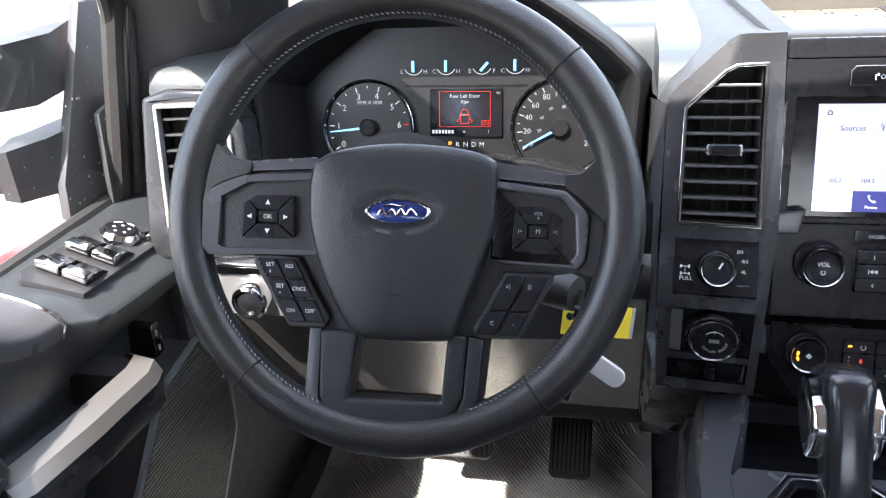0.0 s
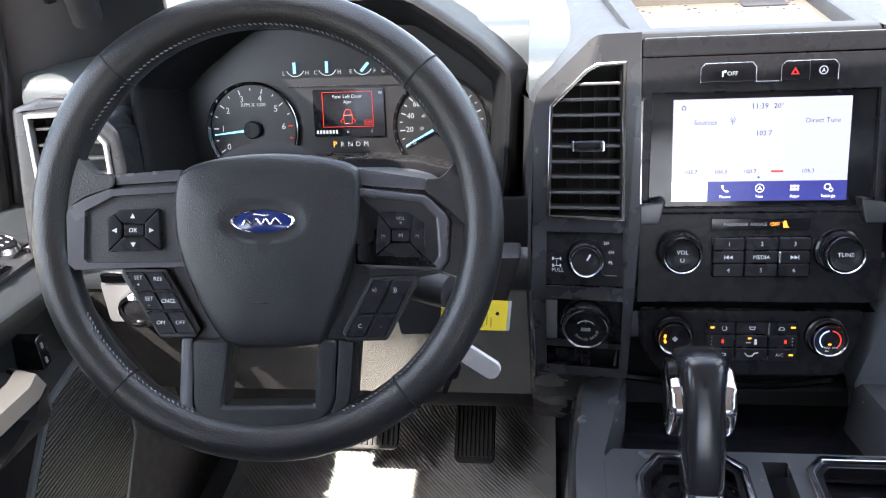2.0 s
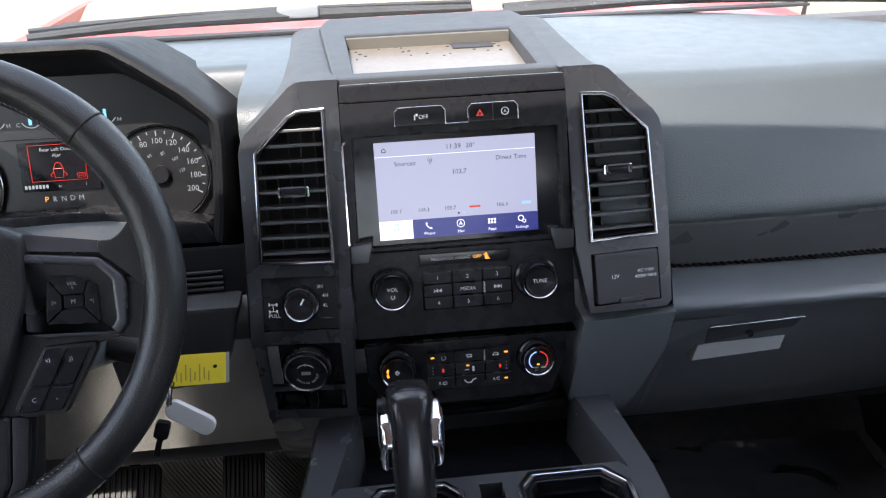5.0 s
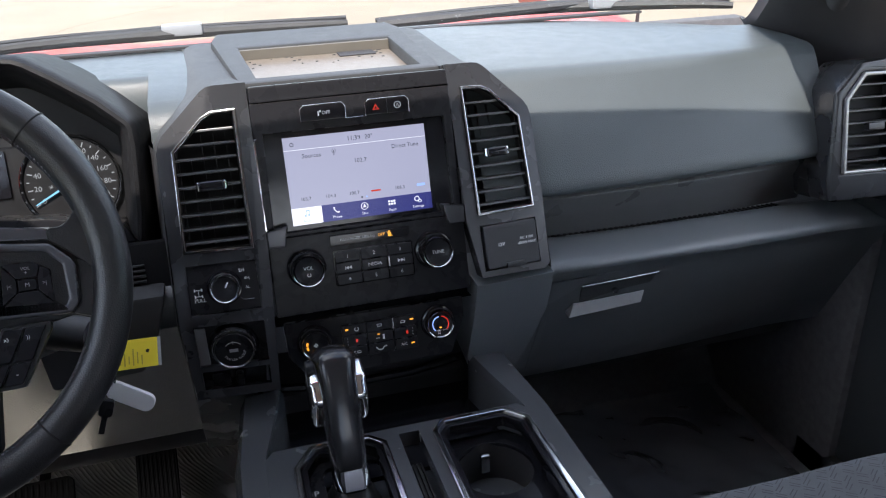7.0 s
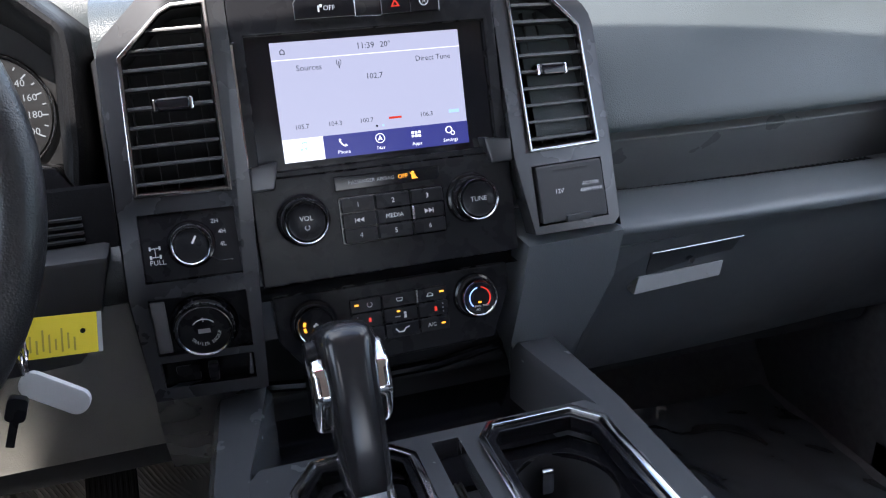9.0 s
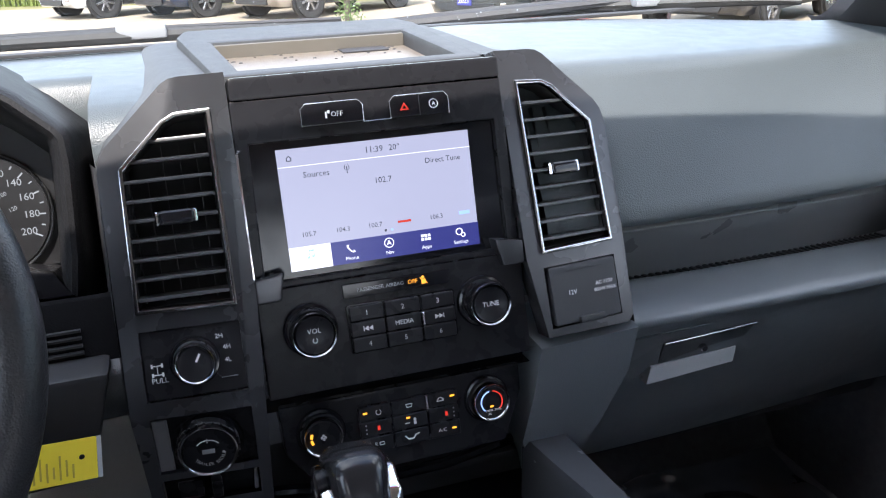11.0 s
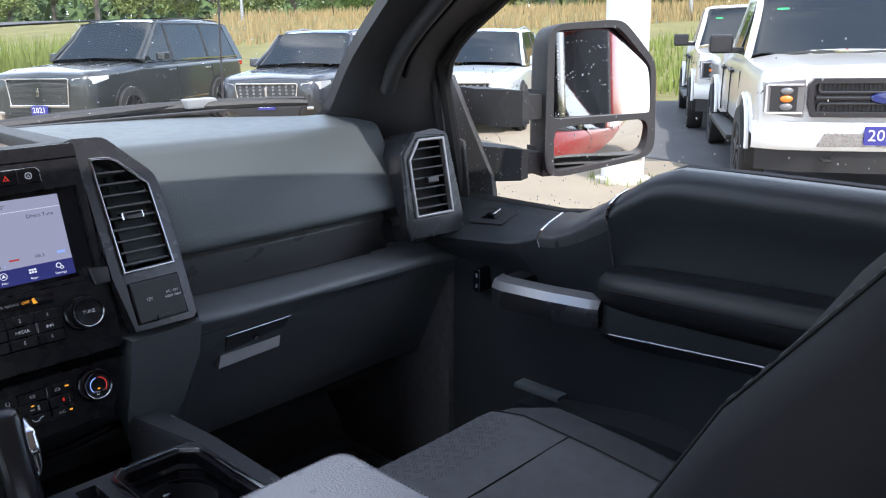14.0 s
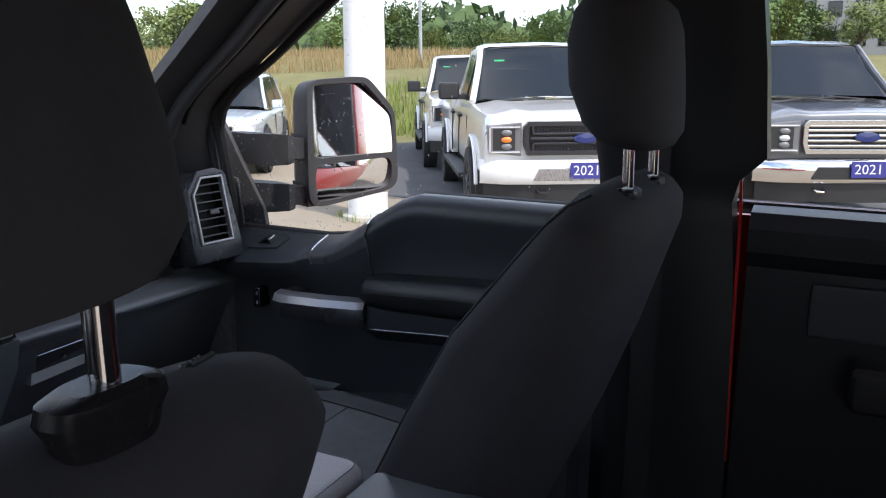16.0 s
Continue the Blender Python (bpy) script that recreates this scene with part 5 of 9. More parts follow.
part("scroll", join(tube(curve_through([(x + 0.003, -0.0259, z + 0.0068) for x, z in wave], 60), 0.00095, 6), tube(curve_through([(x + 0.003, -0.0257, z + 0.0068) for x, z in ((-0.012, 0.0042), (-0.006, 0.0056), (0.001, 0.0046), (0.006, 0.0052))], 20), 0.0008, 6)), CHROME, em, "plain bright scroll")
part("hub_back", lathe([(0.072, 0.06), (0.076, 0.03), (0.078, 0.014), (0.05, 0.012)], 40), MATTE, wheel, "hub behind the spokes")

col = thing("steering_column", "black steering column with stalk and ignition key", "steering column", Matrix.Translation((-0.455, -0.05, 1.2)))
sec = lambda y, w, z0, z1: [(-0.455 + u * w, y, (z0 + z1) / 2 + v * (z1 - z0) / 2) for u, v in [(math.copysign(abs(math.cos(t)) ** 0.6, math.cos(t)), math.copysign(abs(math.sin(t)) ** 0.6, math.sin(t))) for t in [2 * math.pi * i / 28 for i in range(28)]]]
part("shroud", loft([sec(-0.165, 0.075, 1.205, 1.295), sec(-0.13, 0.095, 1.185, 1.29), sec(-0.02, 0.115, 1.135, 1.27), sec(0.12, 0.13, 1.115, 1.25)]), LOWER, col, "black column shroud", world=True)
stalk = part("stalk", tube([(-0.52, -0.10, 1.275), (-0.57, -0.105, 1.292), (-0.60, -0.108, 1.300), (-0.63, -0.112, 1.306), (-0.655, -0.116, 1.310)], [0.010, 0.0105, 0.0125, 0.0135, 0.0125], 14), MATTE, col, "black turn signal stalk", world=True)
for i in range(4):
    part("stalk_mark", box((-0.606 - i * 0.006, -0.1215, 1.299 + i * 0.0012), (-0.604 - i * 0.006, -0.1205, 1.308 + i * 0.0012)), PRINT, stalk, world=True)
part("stalk_ring", tube([(-0.593, -0.1078, 1.2985), (-0.596, -0.108, 1.2992)], 0.0132, 14), SEMI, stalk, world=True)
lock = part("ignition_lock", tube([(-0.36, -0.085, 1.205), (-0.325, -0.105, 1.205), (-0.312, -0.112, 1.205)], [0.020, 0.019, 0.017], 18), MATTE, col, "black ignition lock", world=True)
part("column_collar", plate([(-0.40, 1.19), (-0.245, 1.19), (-0.265, 1.12), (-0.285, 1.09), (-0.39, 1.085)], (), -0.012, 0.03, 0.006), MATTE, col, "black lower collar", world=True)
key = part("key", join(plate([(-0.3125, 1.188), (-0.303, 1.190), (-0.300, 1.208), (-0.3115, 1.212)], (), -0.150, -0.142, 0.002), box((-0.309, -0.143, 1.198), (-0.305, -0.105, 1.206))), SEMI, col, "black key in the lock", world=True)
ringp = [(-0.300 + 0.002 * math.sin(t), -0.147 + 0.004 * math.sin(2 * t), 1.180 + 0.017 * math.cos(t)) for t in [2 * math.pi * i / 24 for i in range(24)]]
part("key_ring", tube(ringp, 0.0011, 6, closed=True), CHROME, key, "bright key ring", world=True)
part("key_ring", tube([(x + 0.004, y - 0.003, z + 0.004) for x, y, z in ringp], 0.0011, 6, closed=True), CHROME, key, "", world=True)
tag = thing("key_tag", "yellow card key tag hanging from the ignition key", "key tag", Matrix.Translation((-0.275, -0.12, 1.16)))
tag_x = Vector((0.055, 0.014, -0.010)).normalized()
tag_y = Vector((0.011, 0.0115, 0.030)).cross(tag_x).normalized()
tag_z = tag_x.cross(tag_y)
TG = Matrix.Translation(Vector((-0.2575, -0.060, 1.163)) - tag_x * 0.036 - tag_z * 0.0165) @ Matrix((tag_x, tag_y, tag_z)).transposed().to_4x4()
part("card", plate(rrect(-0.036, -0.0165, 0.036, 0.0165, 0.001), [ellipse(0.025, 0.002, 0.0022, 0.0022, 12), ellipse(-0.028, 0.003, 0.003, 0.003, 14)], -0.0004, 0.0004, m=TG), YELLOW, tag, "yellow card", world=True)
part("clear_edge", plate([(0.0362, -0.0165), (0.0395, -0.0165), (0.0395, 0.0165), (0.0362, 0.0165)], (), -0.0003, 0.0003, m=TG), PRINT_GREY, tag, "grey sleeve edge", world=True)
part("eyelet", tube([TG @ Vector((-0.028 + 0.0036 * math.cos(a), -0.0006, 0.003 + 0.0036 * math.sin(a))) for a in [math.pi * i / 8 for i in range(16)]], 0.0009, 5, closed=True), CHROME, tag, "metal eyelet", world=True)
part("cord", tube([TG @ Vector((-0.028, 0, 0.003)), (-0.303, -0.105, 1.160), (-0.300, -0.145, 1.163)], 0.0008, 5), SEMI, tag, "thin black cord", world=True)
INK = surface("tag_ink", (0.42, 0.32, 0.04), 0.6)
for i in range(9):
    part("print_line", box((-0.019 + i * 0.0046, -0.0008, -0.013 + 0.002 * (i % 2)), (-0.0176 + i * 0.0046, -0.0005, 0.006 - 0.004 * (i % 3)), m=TG), INK, tag, "", world=True)
fob = thing("key_fob", "pale grey plastic key fob hanging below the ignition", "key fob", Matrix.Translation((-0.29, -0.13, 1.13)))
part("fob", plate(rrect(-0.026, -0.010, 0.026, 0.010, 0.009), (), -0.004, 0.004, 0.002, m=pose(-0.287, -0.128, 1.134, -15, 32, -10)), surface("pale_plastic", (0.62, 0.62, 0.62), 0.4), fob, world=True)
key2 = thing("spare_key", "small black key blade on the ring", "key", Matrix.Translation((-0.31, -0.15, 1.15)))
part("blade", join(plate(rrect(-0.007, -0.012, 0.007, 0.008, 0.004), (), -0.003, 0.003, 0.001, m=pose(-0.308, -0.152, 1.142, 0, 20, 0)), box((-0.003, -0.0015, -0.034), (0.003, 0.0015, -0.010), 0.0008, m=pose(-0.308, -0.152, 1.142, 0, 20, 0))), SEMI, key2, world=True)

# switches left of the column
ls = thing("headlight_switch", "rotary headlight switch with a chrome ring on a bright panel", "light switch", Matrix.Translation((-0.70, 0.0, 1.14)))
part("panel", plate(rrect(-0.760, 1.092, -0.632, 1.150, 0.006), (), 0.002, 0.03, 0.002), SATIN_LT, ls, "satin silver panel", world=True)
part("chrome_strip", plate(rrect(-0.755, 1.150, -0.628, 1.162, 0.003), (), -0.002, 0.02, 0.002), CHROME, ls, "chrome strip", world=True)
k = part("dial", lathe([(0.024, 0.004), (0.024, -0.010), (0.022, -0.016), (0.018, -0.018), (0.017, -0.014)], 40, at=(-0.712, 0, 1.118)), CHROME, ls, "chrome rotary ring", world=True)
part("dial_cap", lathe([(0.018, -0.013), (0.010, -0.017), (0.0001, -0.018)], 32, at=(-0.712, 0, 1.118)), SEMI, k, "black cap", world=True)
for i in range(2):
    part("key", plate(rrect(-0.672, 1.098 + i * 0.020, -0.648, 1.116 + i * 0.020, 0.002), (), -0.004, 0.004, 0.001), SEMI, ls, "", world=True)
ds = thing("dimmer_switch", "small black dimmer switch panel below the light switch", "switch", Matrix.Translation((-0.63, 0.03, 1.05)))
DS = pose(-0.618, 0.036, 1.065, -27)
part("frame", plate([(-0.030, -0.022), (0.034, -0.022), (0.026, 0.022), (-0.036, 0.022)], [[(-0.020, -0.016), (0.022, -0.016), (0.018, 0.016), (-0.022, 0.016)]], -0.006, 0.004, 0.0015, m=DS), SEMI, ds, "black frame", world=True)
part("rocker", plate([(-0.019, -0.015), (0.0215, -0.015), (0.0175, 0.015), (-0.0215, 0.015)], (), -0.003, 0.004, 0.002, m=DS), MATTE, ds, "", world=True)
part("marks", join(*[box((-0.006, -0.0036, -0.009 + i * 0.008), (0.006, -0.003, -0.0075 + i * 0.008), m=DS) for i in range(3)]), PRINT, ds, "", world=True)

# pedals and mat
def pedal(name, label, c, w, h, tilt, ribs, axis_v):
    th = thing(name, label, "pedal", Matrix.Translation(c))
    M = Matrix.Translation(c) @ pose(0, 0, 0, tilt)
    part("pad", plate(rrect(-w, -h, w, h, min(w, h) * 0.3), (), -0.006, 0.008, 0.003, m=M), RUBBER, th, "ribbed black rubber pad", world=True)
    for i in range(ribs):
        u = -0.85 + 1.7 * i / (ribs - 1)
        b = box((u * w - 0.002, -0.0095, -h * 0.85), (u * w + 0.002, -0.005, h * 0.85), 0.001, 1, m=M) if axis_v else box((-w * 0.85, -0.0095, u * h - 0.002), (w * 0.85, -0.005, u * h + 0.002), 0.001, 1, m=M)
        part("rib", b, RUBBER, th, "", world=True)
    part("arm", tube([M @ Vector((0, 0.01, 0)), M @ Vector((0, 0.05, h * 1.2)), M @ Vector((0, 0.12, h * 1.2 + 0.12)), M @ Vector((0, 0.13, h * 1.2 + 0.25))], 0.009, 8), MATTE, th, "black steel arm", world=True)
pedal("accelerator_pedal", "tall worn black rubber accelerator pedal", (-0.342, 0.285, 0.70), 0.034, 0.058, -52, 9, True)
pedal("brake_pedal", "wide ribbed black rubber brake pedal", (-0.525, 0.255, 0.722), 0.057, 0.036, -48, 12, True)

# ---- centre console between the seats ----
CONS = surface("console_plastic", (0.052, 0.055, 0.061), 0.25, vary=0.06, vscale=4)
con = thing("centre_console", "dark centre console with shifter surround and cup holders", "console", Matrix.Translation((0, -0.4, 0.6)))
DZ = 1.031
part("body", plate([(-0.190, -0.90), (0.190, -0.90), (0.196, -0.16), (0.190, 0.03), (-0.190, 0.03), (-0.196, -0.16)], (), 0.60, 0.955, 0.01, axis="z"), CONS, con, "dark console body", world=True)
for s in (-1, 1):
    rail = [[(s * (0.158 - w), y, z0), (s * (0.163 - w), y, z1), (s * (0.190 - w * 0.5), y, z1 - 0.004), (s * (0.198 - w * 0.5), y, z1 - 0.02), (s * 0.196, y, 0.85), (s * (0.158 - w), y, 0.85)] for y, z0, z1, w in [(q[0], q[1], q[2], 0.033 * min(max((q[0] + 0.16) / 0.14, 0), 1)) for q in ((-0.46, 1.018, 1.026), (-0.30, 1.018, 1.026), (-0.14, 1.020, 1.029), (-0.06, 1.022, 1.032), (-0.015, 1.024, 1.034))]]
    part("side_rail", soften(loft(rail), 0.003, 2, 40), CONS, con, "satin dark side rail", world=True)
# front bin
part("bin_floor", plate([(-0.158, -0.135), (0.158, -0.135), (0.158, 0.05), (-0.158, 0.05)], (), 0.955, 0.962, 0, axis="z"), PIANO, con, "glossy black bin floor", world=True)
part("bin_back", box((-0.158, 0.03, 0.955), (0.158, 0.05, 1.06), 0.002), VOID, con, "", world=True)
part("bin_lip", tube([(-0.128, 0.020, 1.012), (-0.05, 0.012, 1.006), (0.05, 0.012, 1.006), (0.128, 0.020, 1.012)], 0.006, 8), PIANO, con, "gloss black lip of the front bin", world=True)
part("bin_shelf", box((-0.128, 0.010, 0.996), (0.128, 0.048, 1.004), 0.002), VOID, con, "", world=True)
# deck plate with three openings
shift_hole = [(-0.128, -0.182), (-0.108, -0.150), (-0.040, -0.150), (-0.024, -0.166), (-0.024, -0.335), (-0.128, -0.335)]
slot_hole = [(-0.004, -0.150), (0.020, -0.150), (0.022, -0.335), (-0.004, -0.335)]
cup_hole = [(0.036, -0.166), (0.050, -0.148), (0.128, -0.148), (0.150, -0.172), (0.152, -0.400), (0.036, -0.400)]
part("deck", plate([(-0.160, -0.44), (0.160, -0.44), (0.160, -0.150), (0.150, -0.136), (-0.150, -0.136), (-0.160, -0.150)], [shift_hole, slot_hole, cup_hole], DZ - 0.02, DZ, 0.003, axis="z"), CONS, con, "dark deck with openings", world=True)
for nm, hole in (("shifter_trim", shift_hole), ("cup_trim", cup_hole)):
    part(nm, plate(shrink(hole, -0.003), [shrink(hole, 0.0045)], DZ + 0.001, DZ + 0.007, 0.0022, 2, axis="z"), CHROME, con, "chrome trim", world=True)
    part(nm + "_inner", plate(shrink(hole, 0.0045), [shrink(hole, 0.012)], DZ - 0.012, DZ + 0.004, 0.002, 2, axis="z"), PIANO, con, "gloss black inner trim", world=True)
part("shifter_deck", plate(shrink(shift_hole, 0.006), [rrect(-0.1, -0.325, -0.034, -0.172, 0.012)], DZ - 0.016, DZ - 0.010, 0.001, axis="z"), SEMI, con, "black shift plate", world=True)
for i, ch in enumerate(["P", "R", "N", "D", "M"]):
    y = (-0.212, -0.236, -0.249, -0.262, -0.275)[i]
    b = words(ch, 0.0115, (0, 0), 0)
    b.transform(Matrix.Translation((-0.111, y, DZ - 0.0092)) @ pose(0, 0, 0, -90))
    part("gear_letter", b, PRINT, con, "", world=True)
part("slot_tray", box((-0.004, -0.335, 0.975), (0.022, -0.150, 0.980)), VOID, con, "", world=True)
for i in range(5):
    part("slot_rib", box((-0.001 + i * 0.005, -0.333, 0.980), (0.001 + i * 0.005, -0.155, 0.986), 0), MATTE, con, "", world=True)
cuph = part("cup_well", plate(shrink(cup_hole, 0.002), [ellipse(0.094, -0.215, 0.044, 0.046, 36), ellipse(0.094, -0.330, 0.040, 0.042, 36)], DZ - 0.03, DZ - 0.024, 0.002, axis="z"), PIANO, con, "gloss black cup holder plate", world=True)
for cy, r in ((-0.215, 0.046), (-0.330, 0.042)):
    part("cup_holder", lathe([(r, DZ - 0.024), (r - 0.002, DZ - 0.075), (r - 0.006, DZ - 0.085), (0.0001, DZ - 0.085)], 36, axis="z", at=(0.094, cy, 0)), MATTE, cuph, "round black cup well", world=True)
    part("cup_tab", box((0.094 - 0.006, cy + r - 0.012, DZ - 0.060), (0.094 + 0.006, cy + r - 0.004, DZ - 0.034), 0.003), DULL_CHROME, cuph, "grey spring tab", world=True)
part("front_foot", box((-0.186, 0.0, 0.60), (0.186, 0.12, 0.955), 0.01), VOID, con, "", world=True)

# gear lever
lev = thing("gear_lever", "black and chrome gear lever with a stitched leather boot", "gear lever", Matrix.Translation((-0.070, -0.2, 1.03)))
base, topp = Vector((-0.072, -0.215, 1.020)), Vector((-0.072, -0.150, 1.150))
ax = (topp - base).normalized()
fw = Vector((1, 0, 0)).cross(ax) * -1
def lring(d, hx, hy, e=3.2, off=0.0):
    return oval_ring(base + ax * d + fw * off, (1, 0, 0), fw, hx, hy, 28, e)
part("handle", loft([lring(0.026, 0.0185, 0.023), lring(0.034, 0.0195, 0.025), lring(0.07, 0.0205, 0.027), lring(0.10, 0.0215, 0.031, 3.0, 0.004), lring(0.125, 0.0235, 0.038, 3.0, 0.012), lring(0.140, 0.0245, 0.041, 3.2, 0.016), lring(0.150, 0.0235, 0.038, 3.0, 0.016), lring(0.156, 0.018, 0.030, 2.8, 0.016), lring(0.158, 0.010, 0.016, 2.4, 0.016)]), surface("lever_black", (0.016, 0.016, 0.018), 0.2, vary=0.08), lev, "smooth black handle", world=True, smooth=60)
LM = Matrix(((1, fw.x, ax.x, base.x), (0, fw.y, ax.y, base.y), (0, fw.z, ax.z, base.z), (0, 0, 0, 1)))
for s in (-1, 1):
    prof = [(-0.016, 0.100), (-0.013, 0.124), (0.004, 0.141), (0.034, 0.146), (0.049, 0.136), (0.046, 0.112), (0.034, 0.086), (0.018, 0.070), (0.000, 0.080)]
    x0, x1 = (0.010, 0.0310) if s > 0 else (-0.0310, -0.010)
    part("side_trim", plate(prof, (), x0, x1, 0.007, 4, axis="x", m=LM), CHROME, lev, "bright chrome side trim", world=True, smooth=50)
    inset = shrink(prof, 0.010)
    part("side_inset", plate(inset, (), *((x1 - 0.001, x1 + 0.0012) if s > 0 else (x0 - 0.0012, x0 + 0.001)), 0.0008, 2, axis="x", m=LM), PIANO, lev, "gloss black inset", world=True)
part("button", lathe([(0.0001, 0), (0.010, 0.001), (0.011, 0.006), (0.010, 0.010)], 20, axis="x", at=(-0.104, -0.150, 1.140)), SEMI, lev, "black thumb button", world=True)
part("collar", loft([lring(0.004, 0.0205, 0.0245), lring(0.016, 0.0205, 0.0245), lring(0.026, 0.0195, 0.024)]), CHROME, lev, "chrome collar", world=True)
rng = random.Random(4)
boot = []
for d, hx, hy in ((-0.052, 0.040, 0.062), (-0.040, 0.038, 0.058), (-0.025, 0.034, 0.050), (-0.012, 0.028, 0.038), (0.000, 0.0225, 0.028), (0.014, 0.0190, 0.0225)):
    ring = oval_ring(base + ax * d * 0.6 + Vector((0, -0.004, d * 0.45)), (1, 0, 0), (0, 1, 0), hx, hy, 32, 2.8)
    boot.append([p + Vector((0, 0, 0.12 * max(0.004 - d, 0) * math.sin(4 * i * 2 * math.pi / 32 + d * 160))) for i, p in enumerate(ring)])
part("boot", loft(boot, caps=False), surface("boot_leather", (0.014, 0.014, 0.014), 0.32, grain=(900, 0.2)), lev, "creased black leather boot", world=True, smooth=60)
part("boot_seam", join(*[box((-0.0655, -0.236 - i * 0.0062, 1.0245 - i * 0.0030), (-0.0645, -0.2395 - i * 0.0062, 1.0262 - i * 0.0030)) for i in range(12)]), STITCH, lev, "grey stitching", world=True)

# armrest lid
lid = thing("console_armrest", "padded grey leather armrest lid on the console", "armrest", Matrix.Translation((0, -0.65, 1.0)))
rows = []
for z, g in ((1.075, 0.004), (1.110, 0.0), (1.124, 0.002), (1.132, 0.008), (1.1355, 0.018)):
    rows.append([(x, y, z) for x, y in shrink(rrect(-0.165, -0.74, 0.172, -0.437, 0.028, 5), g)])
part("lid", loft(rows), ARMSKIN, lid, "padded lid with sky sheen put into its grey", world=True, smooth=60)
bm = bmesh.new()
outl = shrink(rrect(-0.165, -0.74, 0.172, -0.437, 0.028, 5), 0.0105)
tot = [Vector((*p, 1.1337)) for p in outl]
for a, b in zip(tot, tot[1:] + tot[:1]):
    n = max(int((b - a).length / 0.0055), 1)
    for i in range(n):
        p, q = a.lerp(b, i / n), a.lerp(b, (i + 0.6) / n)
        bm = join(bm, tube([p, q], 0.0007, 4))
part("stitching", bm, STITCH, lid, "dark stitched edge", world=True, kind="stuff")
part("hinge_cover", box((-0.16, -0.90, 1.06), (0.168, -0.748, 1.128), 0.012), LOWER, lid, "rear cover", world=True)
part("bin", box((-0.165, -0.88, 0.95), (0.168, -0.442, 1.078), 0.006), LOWER, lid, "console bin", world=True)

# ---- the cab's shell ----
S = "structure"
single("cab_floor", join(box((-0.86, -2.3, 0.52), (0.86, 0.55, 0.56)), plate([(0.40, 0.56), (0.60, 0.80), (0.66, 0.80), (0.46, 0.54)], (), -0.86, 0.86, 0, axis="x")), CARPET, "black carpeted cab floor", "floor", S)
single("firewall", box((-0.95, 0.60, 0.50), (0.95, 0.64, 1.34), 0.005), CARPET, "black carpeted bulkhead under the dash", "wall", S)
for sx in (-1, 1):
    single("cowl_side", box((sx * 0.90 - 0.05, 0.055, 0.50), (sx * 0.90 + 0.05, 0.62, 1.185), 0.012), CARPET, "dark kick panel beside the footwell", "wall", S)
    single("side_sill", box((sx * 0.90 - 0.05, -2.3, 0.50), (sx * 0.90 + 0.05, 0.15, 0.62), 0.01), MATTE, "dark door sill", "door sill", S)
# driver's ribbed rubber mat
mat_d = thing("floor_mat", "grey ribbed rubber floor mat, dusty and worn", "floor mat", Matrix.Translation((-0.5, 0.1, 0.57)))
pts = [(-0.62, 0.566), (-0.20, 0.568), (0.05, 0.570), (0.30, 0.574), (0.42, 0.60), (0.55, 0.74)]
bm = loft([[(x, y, z) for x in (-0.80, -0.6, -0.45, -0.30, -0.205)] for y, z in pts], closed=False, caps=False)
part("sheet", bm, MAT, mat_d, "", world=True)
bm = bmesh.new()
ribs_v, ribs_f = [], []
for i in range(190):
    x0 = -0.79 + i * 0.0082
    run = []
    for k in range(15):
        y = -0.35 + k * 0.06
        x = x0 - (y + 0.35) * 0.9
        if -0.795 < x < -0.21:
            z = np.interp(y, [p[0] for p in pts], [p[1] for p in pts])
            run.append((x, y, z))
    if len(run) > 1:
        b0 = len(ribs_v)
        for x, y, z in run:
            ribs_v += [(x - 0.0022, y, z + 0.0002), (x, y, z + 0.0028), (x + 0.0022, y, z + 0.0002)]
        for k in range(len(run) - 1):
            o = b0 + 3 * k
            ribs_f += [(o, o + 1, o + 4, o + 3), (o + 1, o + 2, o + 5, o + 4)]
me = bpy.data.meshes.new("ribs")
me.from_pydata([tuple(Vector(v) - Vector((-0.5, 0.1, 0.57))) for v in ribs_v], [], ribs_f)
me.materials.append(MAT)
ob = new("ribs", me)
ob.parent = mat_d
tagged(ob, "fine diagonal ribs", kind="stuff")
# clear crumpled film on the passenger's floor
film_m = surface("clear_film", (0.085, 0.09, 0.10), 0.09, vary=0.1, coat=1.0)
film_ = thing("floor_film", "glossy crumpled plastic film on the passenger floor", "plastic film", Matrix.Translation((0.5, 0.05, 0.57)))
n = 64
rows = []
for j in range(n):
    row = []
    for i in range(n):
        x, y = 0.24 + 0.56 * i / (n - 1), -0.35 + 0.72 * j / (n - 1)
        zf = 0.57
        d = abs(noise.noise((x * 6 + y * 3, y * 5, 3.1))) * 0.035 + abs(noise.noise((x * 15, y * 17 + x * 6, 7.7))) * 0.014
        row.append((x, y, zf + 0.014 + d))
    rows.append(row)
part("sheet", loft(rows, closed=False, caps=False), film_m, film_, "", world=True, smooth=60)
bm = join(words("MUS", 0.034, (0.335, 0), 0), )
bm.transform(Matrix.Translation((0.0, 0.10, 0.612)) @ pose(0, 0, 0, -90))
b2 = words("TIVE COV", 0.034, (0.40, 0), 0)
b2.transform(Matrix.Translation((0.0, 0.045, 0.612)) @ pose(0, 0, 0, -90))
part("printing", join(bm, b2), PRINT_GREY, film_, "grey printed capitals", world=True)

rows = []
for j in range(30):
    rows.append([(-0.82 + 0.22 * i / 29 + 0.10 * (j / 29 - 0.5), -0.02 + 0.42 * j / 29, 0.584 + noise.noise((i * 0.3, j * 0.18, 9.1)) * 0.010 + 0.004 * math.sin(i * 1.3)) for i in range(30)])
